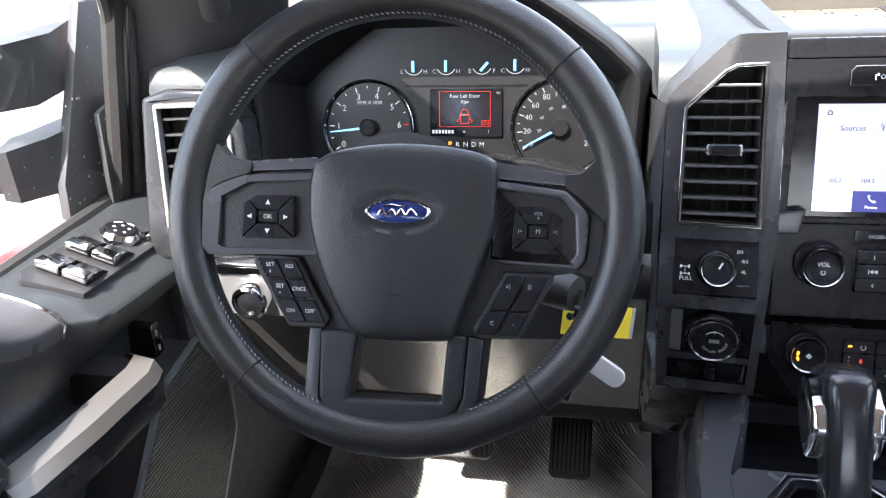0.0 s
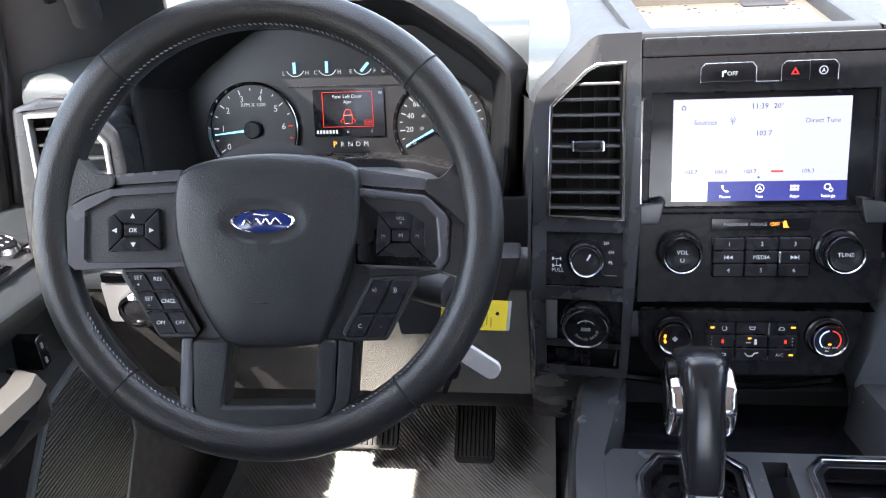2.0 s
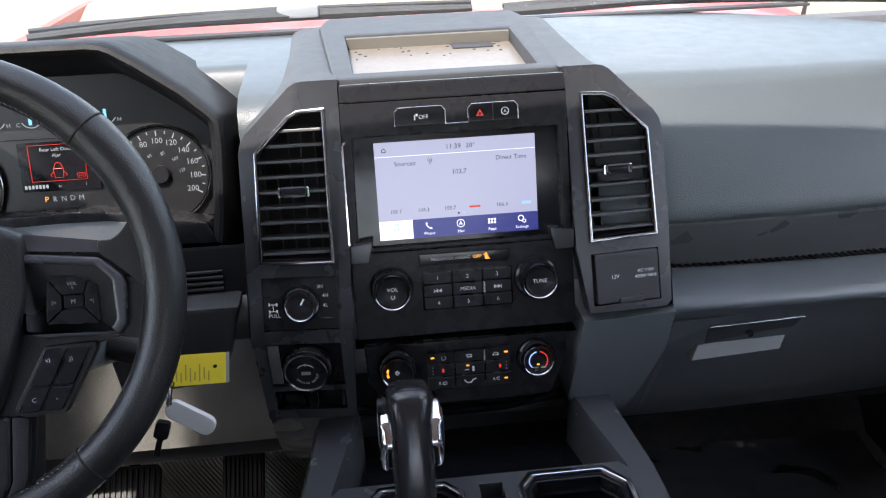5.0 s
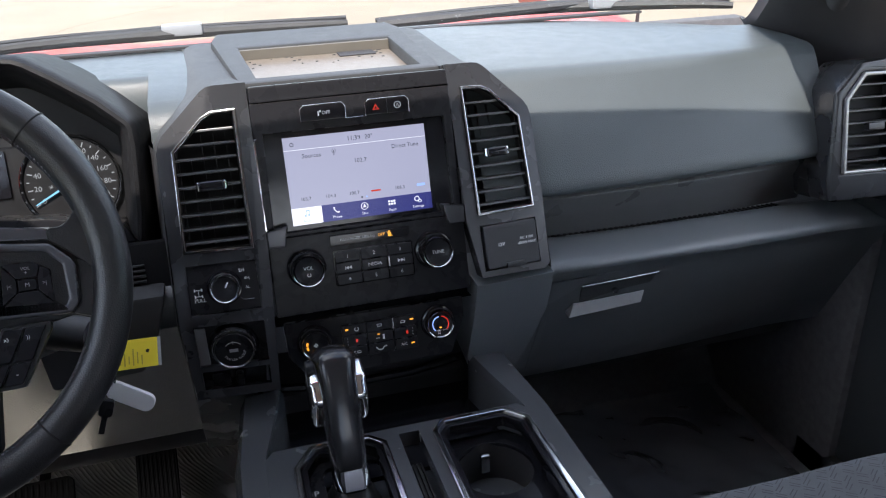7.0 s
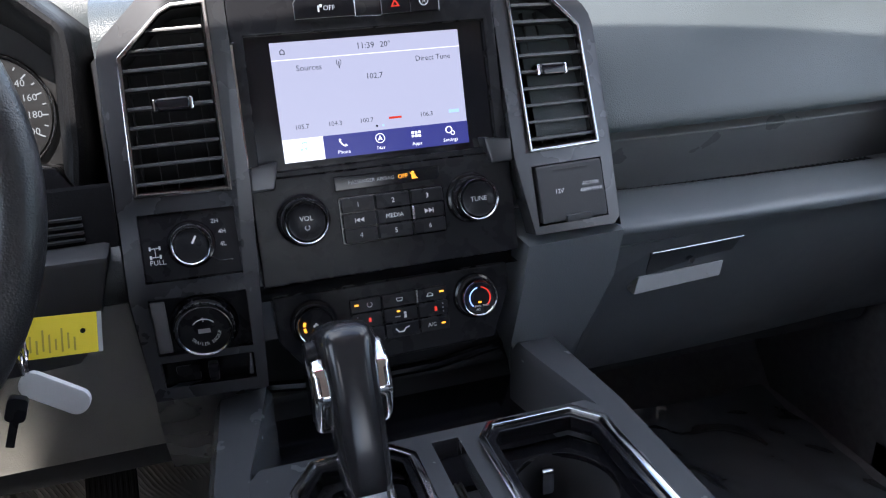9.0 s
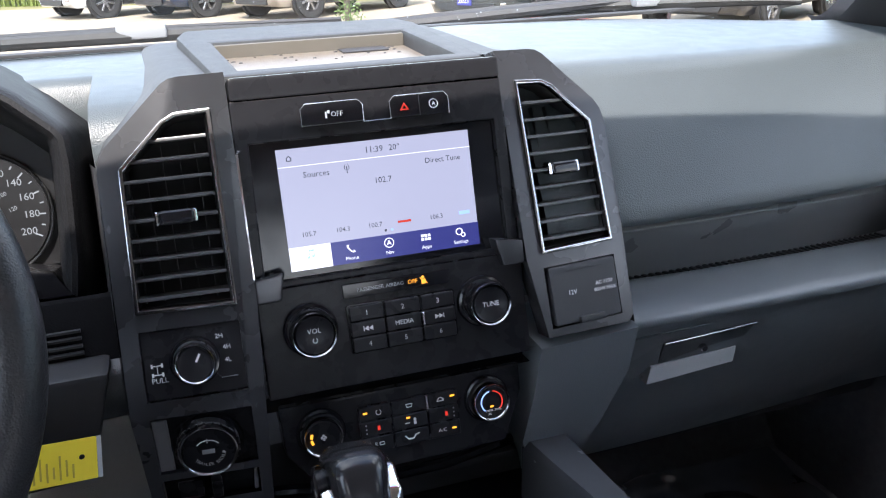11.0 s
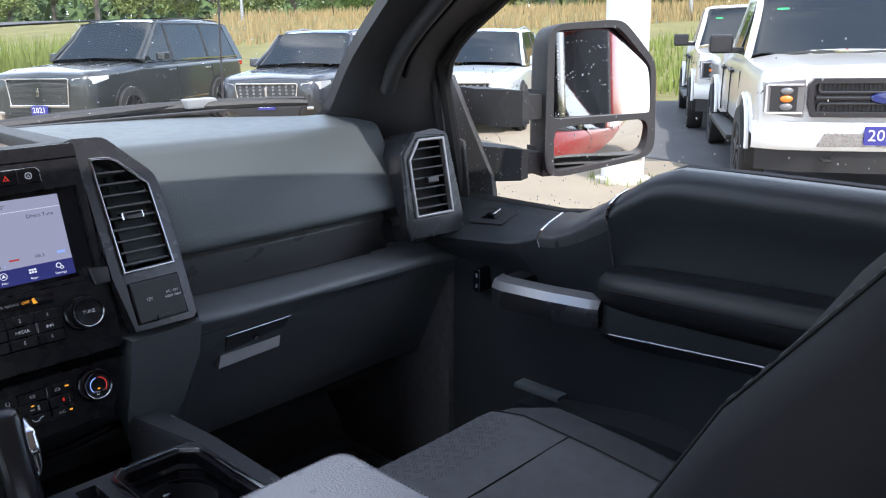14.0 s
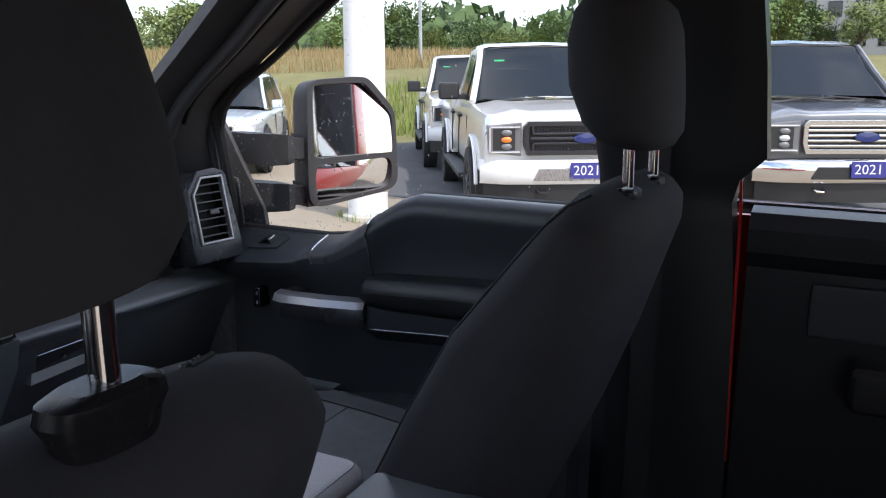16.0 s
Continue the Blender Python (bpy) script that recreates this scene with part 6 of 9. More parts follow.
CLEAR = pane("thin_clear_film", (0.92, 0.93, 0.95), 1.6)
fo = single("mat_film", loft(rows, closed=False, caps=False), CLEAR, "clear crinkled plastic film over the driver mat", "plastic film", smooth=60)
fo.visible_shadow = False
# roof and headliner, pillars, windscreen
WL = [(0.80, 0.40, 1.365), (0.74, 0.29, 1.385), (0.653, 0.10, 1.505), (0.60, -0.09, 1.63), (0.55, -0.28, 1.76), (0.52, -0.40, 1.84)]
DL = [(0.93, 0.16, 1.20), (0.915, 0.125, 1.30), (0.866, 0.085, 1.49), (0.80, -0.12, 1.612), (0.755, -0.30, 1.72), (0.73, -0.42, 1.80)]
def a_pillar(s):
    wl, dl = curve_through(WL, 26), curve_through(DL, 26)
    rings = []
    for w, d in zip(wl, dl):
        mid = (w + d) / 2
        inn = Vector((-0.25, -0.8, 0.15)).normalized() * 0.022
        rings.append([(s * p.x, p.y, p.z) for p in (w, w.lerp(d, 0.15) + inn * 0.9, w.lerp(d, 0.4) + inn * 1.2, w.lerp(d, 0.7) + inn, d + inn * 0.25, d + Vector((0.02, 0.03, 0)), mid + Vector((0.02, 0.06, 0.01)), w + Vector((0.01, 0.03, 0.01)))])
    ob = thing("windscreen_pillar_trim", "dark moulded windscreen pillar trim with a grab handle", "pillar trim", Matrix.Translation((s * 0.8, 0.3, 1.38)), "pillar trims")
    part("trim", loft(rings), PILLAR, ob, "dark plastic trim", world=True, smooth=50)
    inn = Vector((-0.25, -0.8, 0.15)).normalized()
    bar, slot = [], []
    for k, (w, d) in enumerate(zip(wl, dl)):
        g = (k - 8) / 14
        if 0 <= g <= 1:
            out = 0.020 + 0.026 * math.sin(math.pi * min(max(g, 0.02), 0.98)) ** 0.35
            bar.append(w.lerp(d, 0.40) + inn * out)
            if 0.03 < g < 0.97:
                slot.append(w.lerp(d, 0.57) + inn * 0.019)
    part("grab_handle", tube([(s * p.x, p.y, p.z) for p in bar], 0.019, 14, flat=0.8), PILLAR, ob, "moulded grab handle", world=True, smooth=60)
    # no hollow here: a near-black bar gives the shade behind the handle
    part("handle_recess", tube([(s * p.x, p.y, p.z) for p in slot], 0.010, 8, flat=0.6), SEAM, ob, "dark bar for the shaded finger recess", world=True)
    part("door_seal", tube([(s * (p.x - 0.006), p.y - 0.028, p.z) for p in dl], 0.009, 8), RUBBER, ob, "black rubber seal", world=True)
a_pillar(1)
a_pillar(-1)
ws = []
for k in range(9):
    f = k / 8
    row = []
    for i in range(21):
        u = -1 + 2 * i / 20
        x = u * (0.84 - 0.20 * f)
        row.append((x, 0.60 - 0.24 * abs(u) ** 2.3 - (0.98 - 0.12 * u * u) * f, 1.352 + 0.49 * f + 0.01 * (1 - u * u)))
    ws.append(row)
wsg = single("windscreen", loft(ws, closed=False, caps=False), GLASS, "clear raked windscreen", "windscreen", S, smooth=60)
wsg.visible_shadow = False
RED = surface("red_paint", (0.50, 0.012, 0.010), 0.35, 0.1, vary=0.05, coat=0.25)
rf = [[(-0.70, y, 1.80), (-0.62, y, 1.86), (0, y, 1.895), (0.62, y, 1.86), (0.70, y, 1.80)] for y in (-0.42, -0.8, -1.5, -2.25)]
single("ceiling", loft(rf, closed=False, caps=False), HEADLINER, "grey cloth headliner", "ceiling", S)
rfo = [[(-0.79, y, 1.78), (-0.70, y, 1.90), (0, y, 1.945), (0.70, y, 1.90), (0.79, y, 1.78)] for y in (-0.36, -0.8, -1.5, -2.32)]
single("cab_roof", loft(rfo, closed=False, caps=False), RED, "red painted cab roof", "roof", S)
# rear wall with its window
rw = thing("wall_rear", "dark cab rear wall with a window", "wall", Matrix.Translation((0, -2.3, 1.2)), kind=S)
part("panel", plate([(-0.86, 0.54), (0.86, 0.54), (0.86, 1.35), (0.72, 1.88), (-0.72, 1.88), (-0.86, 1.35)], [[(-0.66, 1.40), (0.66, 1.40), (0.60, 1.76), (-0.60, 1.76)]], -2.34, -2.28, 0.01), PILLAR, rw, "", world=True)

def b_pillar(s):
    ob = thing("door_pillar_trim", "pillar trim with seat belt between the doors, shade put into its colour", "pillar trim", Matrix.Translation((s * 0.86, -0.9, 0.6)), "door pillars")
    rings = []
    for z, x, y0, y1 in ((0.56, 0.86, -0.82, -1.08), (1.20, 0.865, -0.82, -1.06), (1.37, 0.855, -0.815, -1.045), (1.41, 0.845, -0.815, -1.055), (1.45, 0.835, -0.81, -1.095), (1.60, 0.80, -0.80, -1.085), (1.84, 0.72, -0.78, -1.06)):
        rings.append([(s * x, y0, z), (s * (x - 0.028), y0 - 0.03, z), (s * (x - 0.036), y0 - 0.09, z), (s * (x - 0.034), y1 + 0.06, z), (s * (x - 0.015), y1, z), (s * (x + 0.06), y1, z), (s * (x + 0.06), y0, z)])
    # darker skin than the windscreen pillars have: the shade is put into the colour
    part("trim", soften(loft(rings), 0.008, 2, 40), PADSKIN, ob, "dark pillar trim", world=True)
    part("belt_guide", plate(rrect(-0.022, -0.055, 0.022, 0.055, 0.012), (), -0.012, 0.004, 0.004, m=Matrix.Translation((s * 0.782, -0.93, 1.56)) @ pose(0, 0, 0, 0, 0, -s * 90) @ pose(0, 0, 0, 6)), MATTE, ob, "belt height guide", world=True)
    part("belt", loft([[(s * 0.772, -0.906, 1.54), (s * 0.772, -0.952, 1.54)], [(s * 0.80, -0.90, 1.2), (s * 0.80, -0.945, 1.2)], [(s * 0.80, -0.90, 0.7), (s * 0.80, -0.945, 0.7)]], closed=False, caps=False), surface("belt_web", (0.015, 0.015, 0.016), 0.8, grain=(900, 0.5), kind="weave"), ob, "black belt webbing", world=True)
    part("painted_jamb", plate([(-1.072, 0.90), (-1.067, 0.90), (-1.056, 1.36), (-1.052, 1.42), (-1.056, 1.42), (-1.061, 1.36)], (), s * 0.852, s * 0.858, 0, axis="x"), RED, ob, "red painted door jamb", world=True)
b_pillar(1)
b_pillar(-1)

# ---- doors ----
def door_top(y):
    """Sill height and depth along the door."""
    f = min(max((-y - 0.20) / 0.24, 0), 1)
    f = f * f * (3 - 2 * f)
    return 1.206 + 0.112 * f, f

# darker satin on the driver's handle tones down its sun in the colour
HTOP = surface("handle_satin", (0.20, 0.19, 0.18), 0.34, 0.5, vary=0.05, vscale=4)
GRIL = surface("grille_grey", (0.055, 0.055, 0.057), 0.42, vary=0.1)
def front_door(s, name, label, driver):
    D = thing(name, label, "door", Matrix.Translation((s * 0.88, -0.35, 0.6)), kind=S)
    fl = (lambda b: b) if s > 0 else mirrored
    ys = [0.14, 0.08, 0.0, -0.08, -0.14, -0.163, -0.168, -0.18, -0.192, -0.205, -0.23, -0.27, -0.31, -0.35, -0.39, -0.43, -0.5, -0.6, -0.7, -0.80, -0.83]
    FS = [(0.945, 1.205), (0.930, 1.216), (0.90, 1.219), (0.86, 1.208), (0.83, 1.1965), (0.804, 1.182), (0.800, 1.176), (0.807, 1.160), (0.838, 1.125), (0.862, 1.10)]
    BS = [(0.945, 1.315), (0.930, 1.324), (0.905, 1.334), (0.880, 1.333), (0.862, 1.324), (0.852, 1.308), (0.851, 1.290), (0.862, 1.262), (0.882, 1.225), (0.886, 1.15)]
    def sec_at(y, lift=0.0):
        f = door_top(y)[1]
        drop = [0, 0, 0.05, 0.08, 0.09, 0.10, 0.10, 0.10, 0.06, 0]
        notch = [0, 0, 0, 0, 0.4, 1, 1, 1, 0.3, 0]
        back = 0.026 * min(max((-y - 0.163) / 0.030, 0), 1) * (1 - f)
        return [(a[0] + (b[0] - a[0]) * f - lift * 0.5 + back * n_, y, a[1] + (b[1] - a[1]) * f + lift - d_ * max(y + 0.165, 0) + 0.3 * back * n_) for a, b, d_, n_ in zip(FS, BS, drop, notch)]
    rings = [[(0.945, y, 0.60)] + sec_at(y) + [(0.868, y, 1.06), (0.866, y, 0.95), (0.865, y, 0.80), (0.865, y, 0.60)] for y in ys]
    part("inner_panel", fl(loft(rings)), DASH, D, "grained dark door panel", world=True, smooth=50)
    # carbon patterned cap between two bright lines
    cap = [sec_at(y, 0.0035)[1:8] for y in (-0.192, -0.22, -0.25, -0.28, -0.31, -0.325)]
    cp = part("carbon_cap", fl(loft(cap, closed=False, caps=False)), surface("carbon_weave", (0.09, 0.09, 0.095), 0.32, vary=0.2, vscale=200, grain=(330, 0.9), kind="weave"), D, "carbon patterned cap", world=True, smooth=60)
    for row in (cap[0], cap[-1]):
        part("bright_line", fl(tube([Vector(p) for p in row[1:]] + ([Vector((0.866, row[0][1] - 0.004, 1.14))] if row is cap[-1] else []), 0.0022, 6)), CHROME, cp, "bright line", world=True)
    # armrest
    arm = []
    for y, x0, z0, z1 in ((-0.330, 0.806, 1.112, 1.148), (-0.345, 0.794, 1.104, 1.162), (-0.42, 0.786, 1.105, 1.168), (-0.55, 0.784, 1.108, 1.176), (-0.70, 0.784, 1.112, 1.182), (-0.82, 0.786, 1.116, 1.186)):
        arm.append([(0.875, y, z0), (x0 + 0.012, y, z0 - 0.002), (x0, y, z0 + 0.014), (x0 - 0.004, y, z1 - 0.028), (x0 + 0.006, y, z1 - 0.006), (x0 + 0.022, y, z1), (0.84, y, z1 - 0.002), (0.876, y, z1 - 0.004)])
    part("armrest", fl(loft(arm)), PADSKIN, D, "padded black armrest", world=True, smooth=60)
    part("armrest_seam", fl(tube([(0.781, y, z) for y, z in ((-0.36, 1.138), (-0.42, 1.141), (-0.55, 1.146), (-0.70, 1.152), (-0.82, 1.156))], 0.0012, 5)), SEAM, D, "", world=True)
    low = lambda y: 1.056 + 0.07 * (-y - 0.36)
    part("lower_bolster", fl(soften(loft([[(0.875, y, low(y) + 0.055), (0.803, y, low(y) + 0.055), (0.799, y, low(y) + 0.006), (0.803, y, low(y) - 0.004), (0.826, y, low(y) - 0.016), (0.875, y, low(y) - 0.05)] for y in (-0.338, -0.36, -0.5, -0.65, -0.82)]), 0.003, 2, 40)), DASH, D, "dark moulded panel below the armrest", world=True)
    part("lower_line", fl(tube([(0.800, y, low(y)) for y in (-0.34, -0.45, -0.62, -0.82)], 0.0016, 6)), DULL_CHROME, D, "thin bright line", world=True)
    # pull handle
    h = []
    for y, x, z, w in ((-0.128, 0.800, 1.098, 0.012), (-0.136, 0.782, 1.100, 0.015), (-0.16, 0.776, 1.100, 0.016), (-0.25, 0.785, 1.100, 0.016), (-0.335, 0.796, 1.102, 0.016), (-0.350, 0.802, 1.102, 0.014)):
        h.append([(x - w, y, z - 0.036), (x - w - 0.002, y, z - 0.004), (x - w + 0.006, y, z + 0.010), (x + w, y, z + 0.014), (x + w + 0.006, y, z + 0.004), (x + w, y, z - 0.034)])
    hp = part("pull_handle", fl(soften(loft(h), 0.003, 2, 30)), SATIN, D, "satin grey pull handle", world=True)
    ht = [[Vector(q) + Vector((-0.001, 0, 0.0025)) for q in r[1:4]] for r in h]
    part("handle_top", fl(loft(ht, closed=False, caps=False)), SATIN_LT if not driver else HTOP, hp, "brushed silver top", world=True)
    for y, x in ((-0.145, 0.80), (-0.34, 0.815)):
        part("handle_post", fl(box((x, y - 0.02, 1.066), (0.88, y + 0.02, 1.108), 0.006)), MATTE, hp, "", world=True)
    if driver:
      part("release_lever", fl(soften(loft([[(0.835, -0.20, 1.055), (0.835, -0.20, 1.085), (0.850, -0.20, 1.085), (0.850, -0.20, 1.055)], [(0.838, -0.30, 1.05), (0.838, -0.30, 1.09), (0.856, -0.30, 1.09), (0.856, -0.30, 1.05)]]), 0.006)), CHROME if driver else SEMI, D, "release lever", world=True)
    # lock button
    lk = part("lock_switch", fl(plate(rrect(-0.048, 1.050, -0.032, 1.097, 0.004), (), 0.832, 0.872, 0.002, axis="x")), PIANO, D, "gloss black lock switch", world=True)
    part("switch_edge", fl(tube([(0.8315, y, z) for y, z in rrect(-0.048, 1.050, -0.032, 1.097, 0.004)], 0.0008, 5, closed=True)), CHROME, lk, "", world=True)
    for z in (1.063, 1.084):
        part("sign", fl(plate(rrect(-0.042, z - 0.004, -0.038, z + 0.004, 0.001), (), 0.8308, 0.832, 0, axis="x")), PRINT_GREY, lk, "", world=True)
    # switch plate on the sloping sill
    SM = Matrix.Translation((0.862, 0.0 if driver else -0.014, 1.1985)) @ pose(0, 0, 0, -4.4, -19.5)
    def on_sill(bm):
        bm.transform(SM)
        return fl(bm)
    if driver:
        pl = part("switch_plate", on_sill(plate([(-0.036, 0.010), (-0.020, 0.030), (0.030, 0.026), (0.040, 0.010), (0.040, -0.150), (0.030, -0.165), (-0.034, -0.150)], (), -0.004, 0.002, 0.001, axis="z")), MATTE, D, "raised black switch plate", world=True)
        for x, y in ((-0.014, -0.062), (0.018, -0.062), (-0.014, -0.116), (0.018, -0.116)):
            k = part("window_switch", on_sill(soften(loft([[(x - 0.014, y + 0.022, 0.002), (x + 0.014, y + 0.022, 0.002), (x + 0.014, y - 0.020, 0.002), (x - 0.014, y - 0.020, 0.002)], [(x - 0.013, y + 0.012, 0.008), (x + 0.013, y + 0.012, 0.008), (x + 0.013, y - 0.018, 0.013), (x - 0.013, y - 0.018, 0.013)]]), 0.002)), SEMI, pl, "", world=True)
            part("chrome_lip", on_sill(box((x - 0.0145, y - 0.024, 0.006), (x + 0.0145, y - 0.008, 0.0155), 0.003)), CHROME, k, "chrome lip", world=True)
        k = part("mirror_dial", on_sill(lathe([(0.024, 0.0), (0.024, 0.008), (0.020, 0.013), (0.018, 0.011)], 32, axis="z", at=(0.004, -0.016, 0))), CHROME, pl, "chrome mirror dial", world=True)
        part("dial_pad", on_sill(lathe([(0.0185, 0.010), (0.016, 0.0135), (0.0001, 0.014)], 28, axis="z", at=(0.004, -0.016, 0))), SEMI, k, "black dial pad", world=True)
        for a in range(0, 360, 72):
            part("dot", on_sill(lathe([(0.0022, 0.0136), (0.0001, 0.0150)], 10, axis="z", at=(0.004 + 0.009 * math.cos(radians(a)), -0.016 + 0.009 * math.sin(radians(a)), 0))), PRINT, k, "", world=True)
        part("fold_button", on_sill(box((-0.026, -0.004, 0), (-0.016, 0.010, 0.009), 0.003)), CHROME, pl, "", world=True)
        # speaker grille, low and forward
        sp = [(0.040, 0.985), (0.045, 0.955), (0.036, 0.885), (-0.05, 0.79), (-0.20, 0.76), (-0.22, 0.93), (-0.10, 1.045), (-0.012, 1.058)]
        g = part("speaker_grille", fl(plate(sp, (), 0.800, 0.87, 0.005, axis="x")), VOID, D, "dark ribbed speaker grille", world=True)
        part("grille_rim", fl(tube([(0.799, y, z) for y, z in sp], 0.005, 6, closed=True)), LOWER, g, "moulded rim", world=True)
        for i in range(54):
            z = 0.765 + i * 0.0054
            xs_ = []
            for (y0, z0), (y1, z1) in zip(sp, sp[1:] + sp[:1]):
                if (z0 - z) * (z1 - z) < 0:
                    xs_.append(y0 + (y1 - y0) * (z - z0) / (z1 - z0))
            if len(xs_) == 2:
                a, b = min(xs_) + 0.008, max(xs_) - 0.008
                if b - a > 0.01:
                    part("grille_rib", fl(plate([(a, z - 0.0014), (b, z - 0.0014), (b, z + 0.0014), (a, z + 0.0014)], (), 0.7960, 0.801, 0, axis="x")), GRIL, g, "", world=True)
        part("bottle_pocket", fl(soften(loft([[(0.865, -0.22, 0.62), (0.80, -0.22, 0.62), (0.79, -0.22, 0.84), (0.865, -0.22, 0.84)], [(0.865, -0.80, 0.62), (0.79, -0.80, 0.62), (0.78, -0.80, 0.80), (0.865, -0.80, 0.80)]]), 0.008)), LOWER, D, "moulded pocket", world=True)
    else:
        pl = part("switch_plate", on_sill(plate([(-0.030, -0.005), (-0.018, 0.010), (0.022, 0.008), (0.030, -0.005), (0.030, -0.078), (0.020, -0.090), (-0.026, -0.084)], (), -0.004, 0.0012, 0.001, axis="z")), MATTE, D, "dark switch plate", world=True)
        k = part("window_switch", on_sill(soften(loft([[(-0.012, -0.020, 0.001), (0.012, -0.020, 0.001), (0.012, -0.058, 0.001), (-0.012, -0.058, 0.001)], [(-0.011, -0.030, 0.006), (0.011, -0.030, 0.006), (0.011, -0.054, 0.012), (-0.011, -0.054, 0.012)]]), 0.002)), SEMI, pl, "window switch", world=True)
        part("chrome_lip", on_sill(box((-0.011, -0.058, 0.007), (0.011, -0.050, 0.0135), 0.002)), DULL_CHROME, k, "", world=True)
        part("map_pocket", fl(soften(loft([[(0.865, -0.16, 0.62), (0.82, -0.16, 0.62), (0.81, -0.16, 0.86), (0.865, -0.16, 0.86)], [(0.865, -0.40, 0.62), (0.80, -0.40, 0.62), (0.79, -0.40, 0.90), (0.865, -0.40, 0.90)], [(0.865, -0.80, 0.62), (0.785, -0.80, 0.62), (0.775, -0.80, 0.90), (0.865, -0.80, 0.90)]]), 0.008)), DASH, D, "moulded pocket", world=True)
        part("pocket_edge", fl(box((0.785, -0.275, 0.905), (0.815, -0.175, 0.915), 0.003)), LOWER, D, "grey pocket edge", world=True)
    # lock pin
    part("lock_pin", fl(lathe([(0.010, 1.330), (0.009, 1.334), (0.0045, 1.337), (0.004, 1.358), (0.0048, 1.364), (0.0001, 1.366)], 16, axis="z", at=(0.872, -0.775, 0))), SEMI, D, "black lock pin", world=True)
    # outer skin, glass and frame
    part("outer_skin", fl(loft([[(0.99, 0.17, 0.50), (1.01, 0.17, 0.9), (1.005, 0.17, 1.15), (0.965, 0.17, 1.21), (0.95, 0.17, 1.21)], [(0.99, -0.28, 0.50), (1.015, -0.28, 0.9), (1.01, -0.28, 1.15), (0.968, -0.28, 1.215), (0.95, -0.28, 1.215)], [(0.99, -0.34, 0.50), (1.015, -0.34, 0.9), (1.01, -0.34, 1.18), (0.968, -0.34, 1.29), (0.95, -0.34, 1.29)], [(0.99, -0.86, 0.50), (1.015, -0.86, 0.9), (1.01, -0.86, 1.2), (0.968, -0.86, 1.325), (0.95, -0.86, 1.325)]], closed=False, caps=False)), RED, D, "red painted outer skin", world=True)
    wb = [(0.935, y, door_top(y)[0] + 0.005) for y in (0.066, 0.0, -0.1, -0.18, -0.24, -0.30, -0.36, -0.42, -0.55, -0.80)]
    wt_ = [(0.925, 0.064, 1.225), (0.905, 0.064, 1.31), (0.885, 0.062, 1.40), (0.862, 0.055, 1.485), (0.835, -0.035, 1.558), (0.81, -0.13, 1.622), (0.795, -0.26, 1.69), (0.785, -0.36, 1.74), (0.775, -0.52, 1.775), (0.775, -0.78, 1.78)]
    gl = part("window_glass", fl(loft([[a, Vector(a).lerp(Vector(b), 0.5), b] for a, b in zip(wb, wt_)], closed=False, caps=False)), GLASS, D, "clear side window with rain drops", world=True)
    gl.visible_shadow = False
    post_line = [(0.93, 0.088, 1.195), (0.905, 0.087, 1.31), (0.885, 0.085, 1.40), (0.860, 0.080, 1.495)]
    part("front_post", fl(tube(post_line, 0.013, 8)), RUBBER, D, "black front window post", world=True)
    part("post_ridge", fl(tube([(x - 0.012, y + 0.022, z) for x, y, z in post_line], 0.006, 8)), PILLAR, D, "raised edge of the door frame", world=True)
    fr = [(x - 0.004, y + 0.012, z + 0.006) for x, y, z in wt_[3:]] + [(0.79, -0.81, 1.77), (0.86, -0.815, 1.55), (0.925, -0.815, 1.33)]
    part("window_frame", fl(tube(curve_through(fr, 40), 0.012, 8)), RUBBER, D, "black window frame", world=True)
    part("belt_seal", fl(tube([(0.930, y, z + 0.002) for _, y, z in wb], 0.011, 8)), RUBBER, D, "black belt seal", world=True)
    if s:
        rng = random.Random(21 + s)
        dv, df = [], []
        for i in range(420 if s > 0 else 160):
            u, v = rng.random(), rng.random() ** 1.15
            k = u * (len(wb) - 1)
            j = min(int(k), len(wb) - 2)
            a = Vector(wb[j]).lerp(Vector(wb[j + 1]), k - j)
            b = Vector(wt_[j]).lerp(Vector(wt_[j + 1]), k - j)
            p = a.lerp(b, v) + Vector((0.0012, 0, 0))
            r = rng.choice((0.0007, 0.0009, 0.0012, 0.0016))
            b0 = len(dv)
            for q in range(6):
                t = 2 * math.pi * q / 6
                dv.append(p + Vector((0, r * math.cos(t), r * 1.25 * math.sin(t))))
            dv.append(p + Vector((r * 0.7, 0, -r * 0.2)))
            df += [(b0 + q, b0 + (q + 1) % 6, b0 + 6) for q in range(6)]
        me = bpy.data.meshes.new("rain_drops")
        o0 = D.matrix_basis.translation
        me.from_pydata([(s * p.x - o0.x, p.y - o0.y, p.z - o0.z) for p in dv], [], df)
        me.materials.append(DROP)
        me.polygons.foreach_set("use_smooth", [True] * len(me.polygons))
        ob = new("rain_drops", me)
        ob.parent = D
        tagged(ob, "rain drops on the glass", kind="stuff")
    return D
DROP = surface("water_drop", (0.75, 0.78, 0.8), 0.05, vary=0.02, coat=1.0)
DROP.node_tree.nodes["Principled BSDF"].inputs["Transmission Weight"].default_value = 0.55
front_door(1, "door_1", "closed dark front passenger door with padded armrest", False)
front_door(-1, "door_2", "closed dark driver door with chrome window switches", True)
for s in (-1, 1):
    single("corner_trim", plate([(0.055, 1.17), (0.26, 1.17), (0.26, 1.37), (0.075, 1.33)], (), s * 0.918, s * 0.926, 0.002, axis="x"), PILLAR, "dark trim between door and pillar", "trim", S)
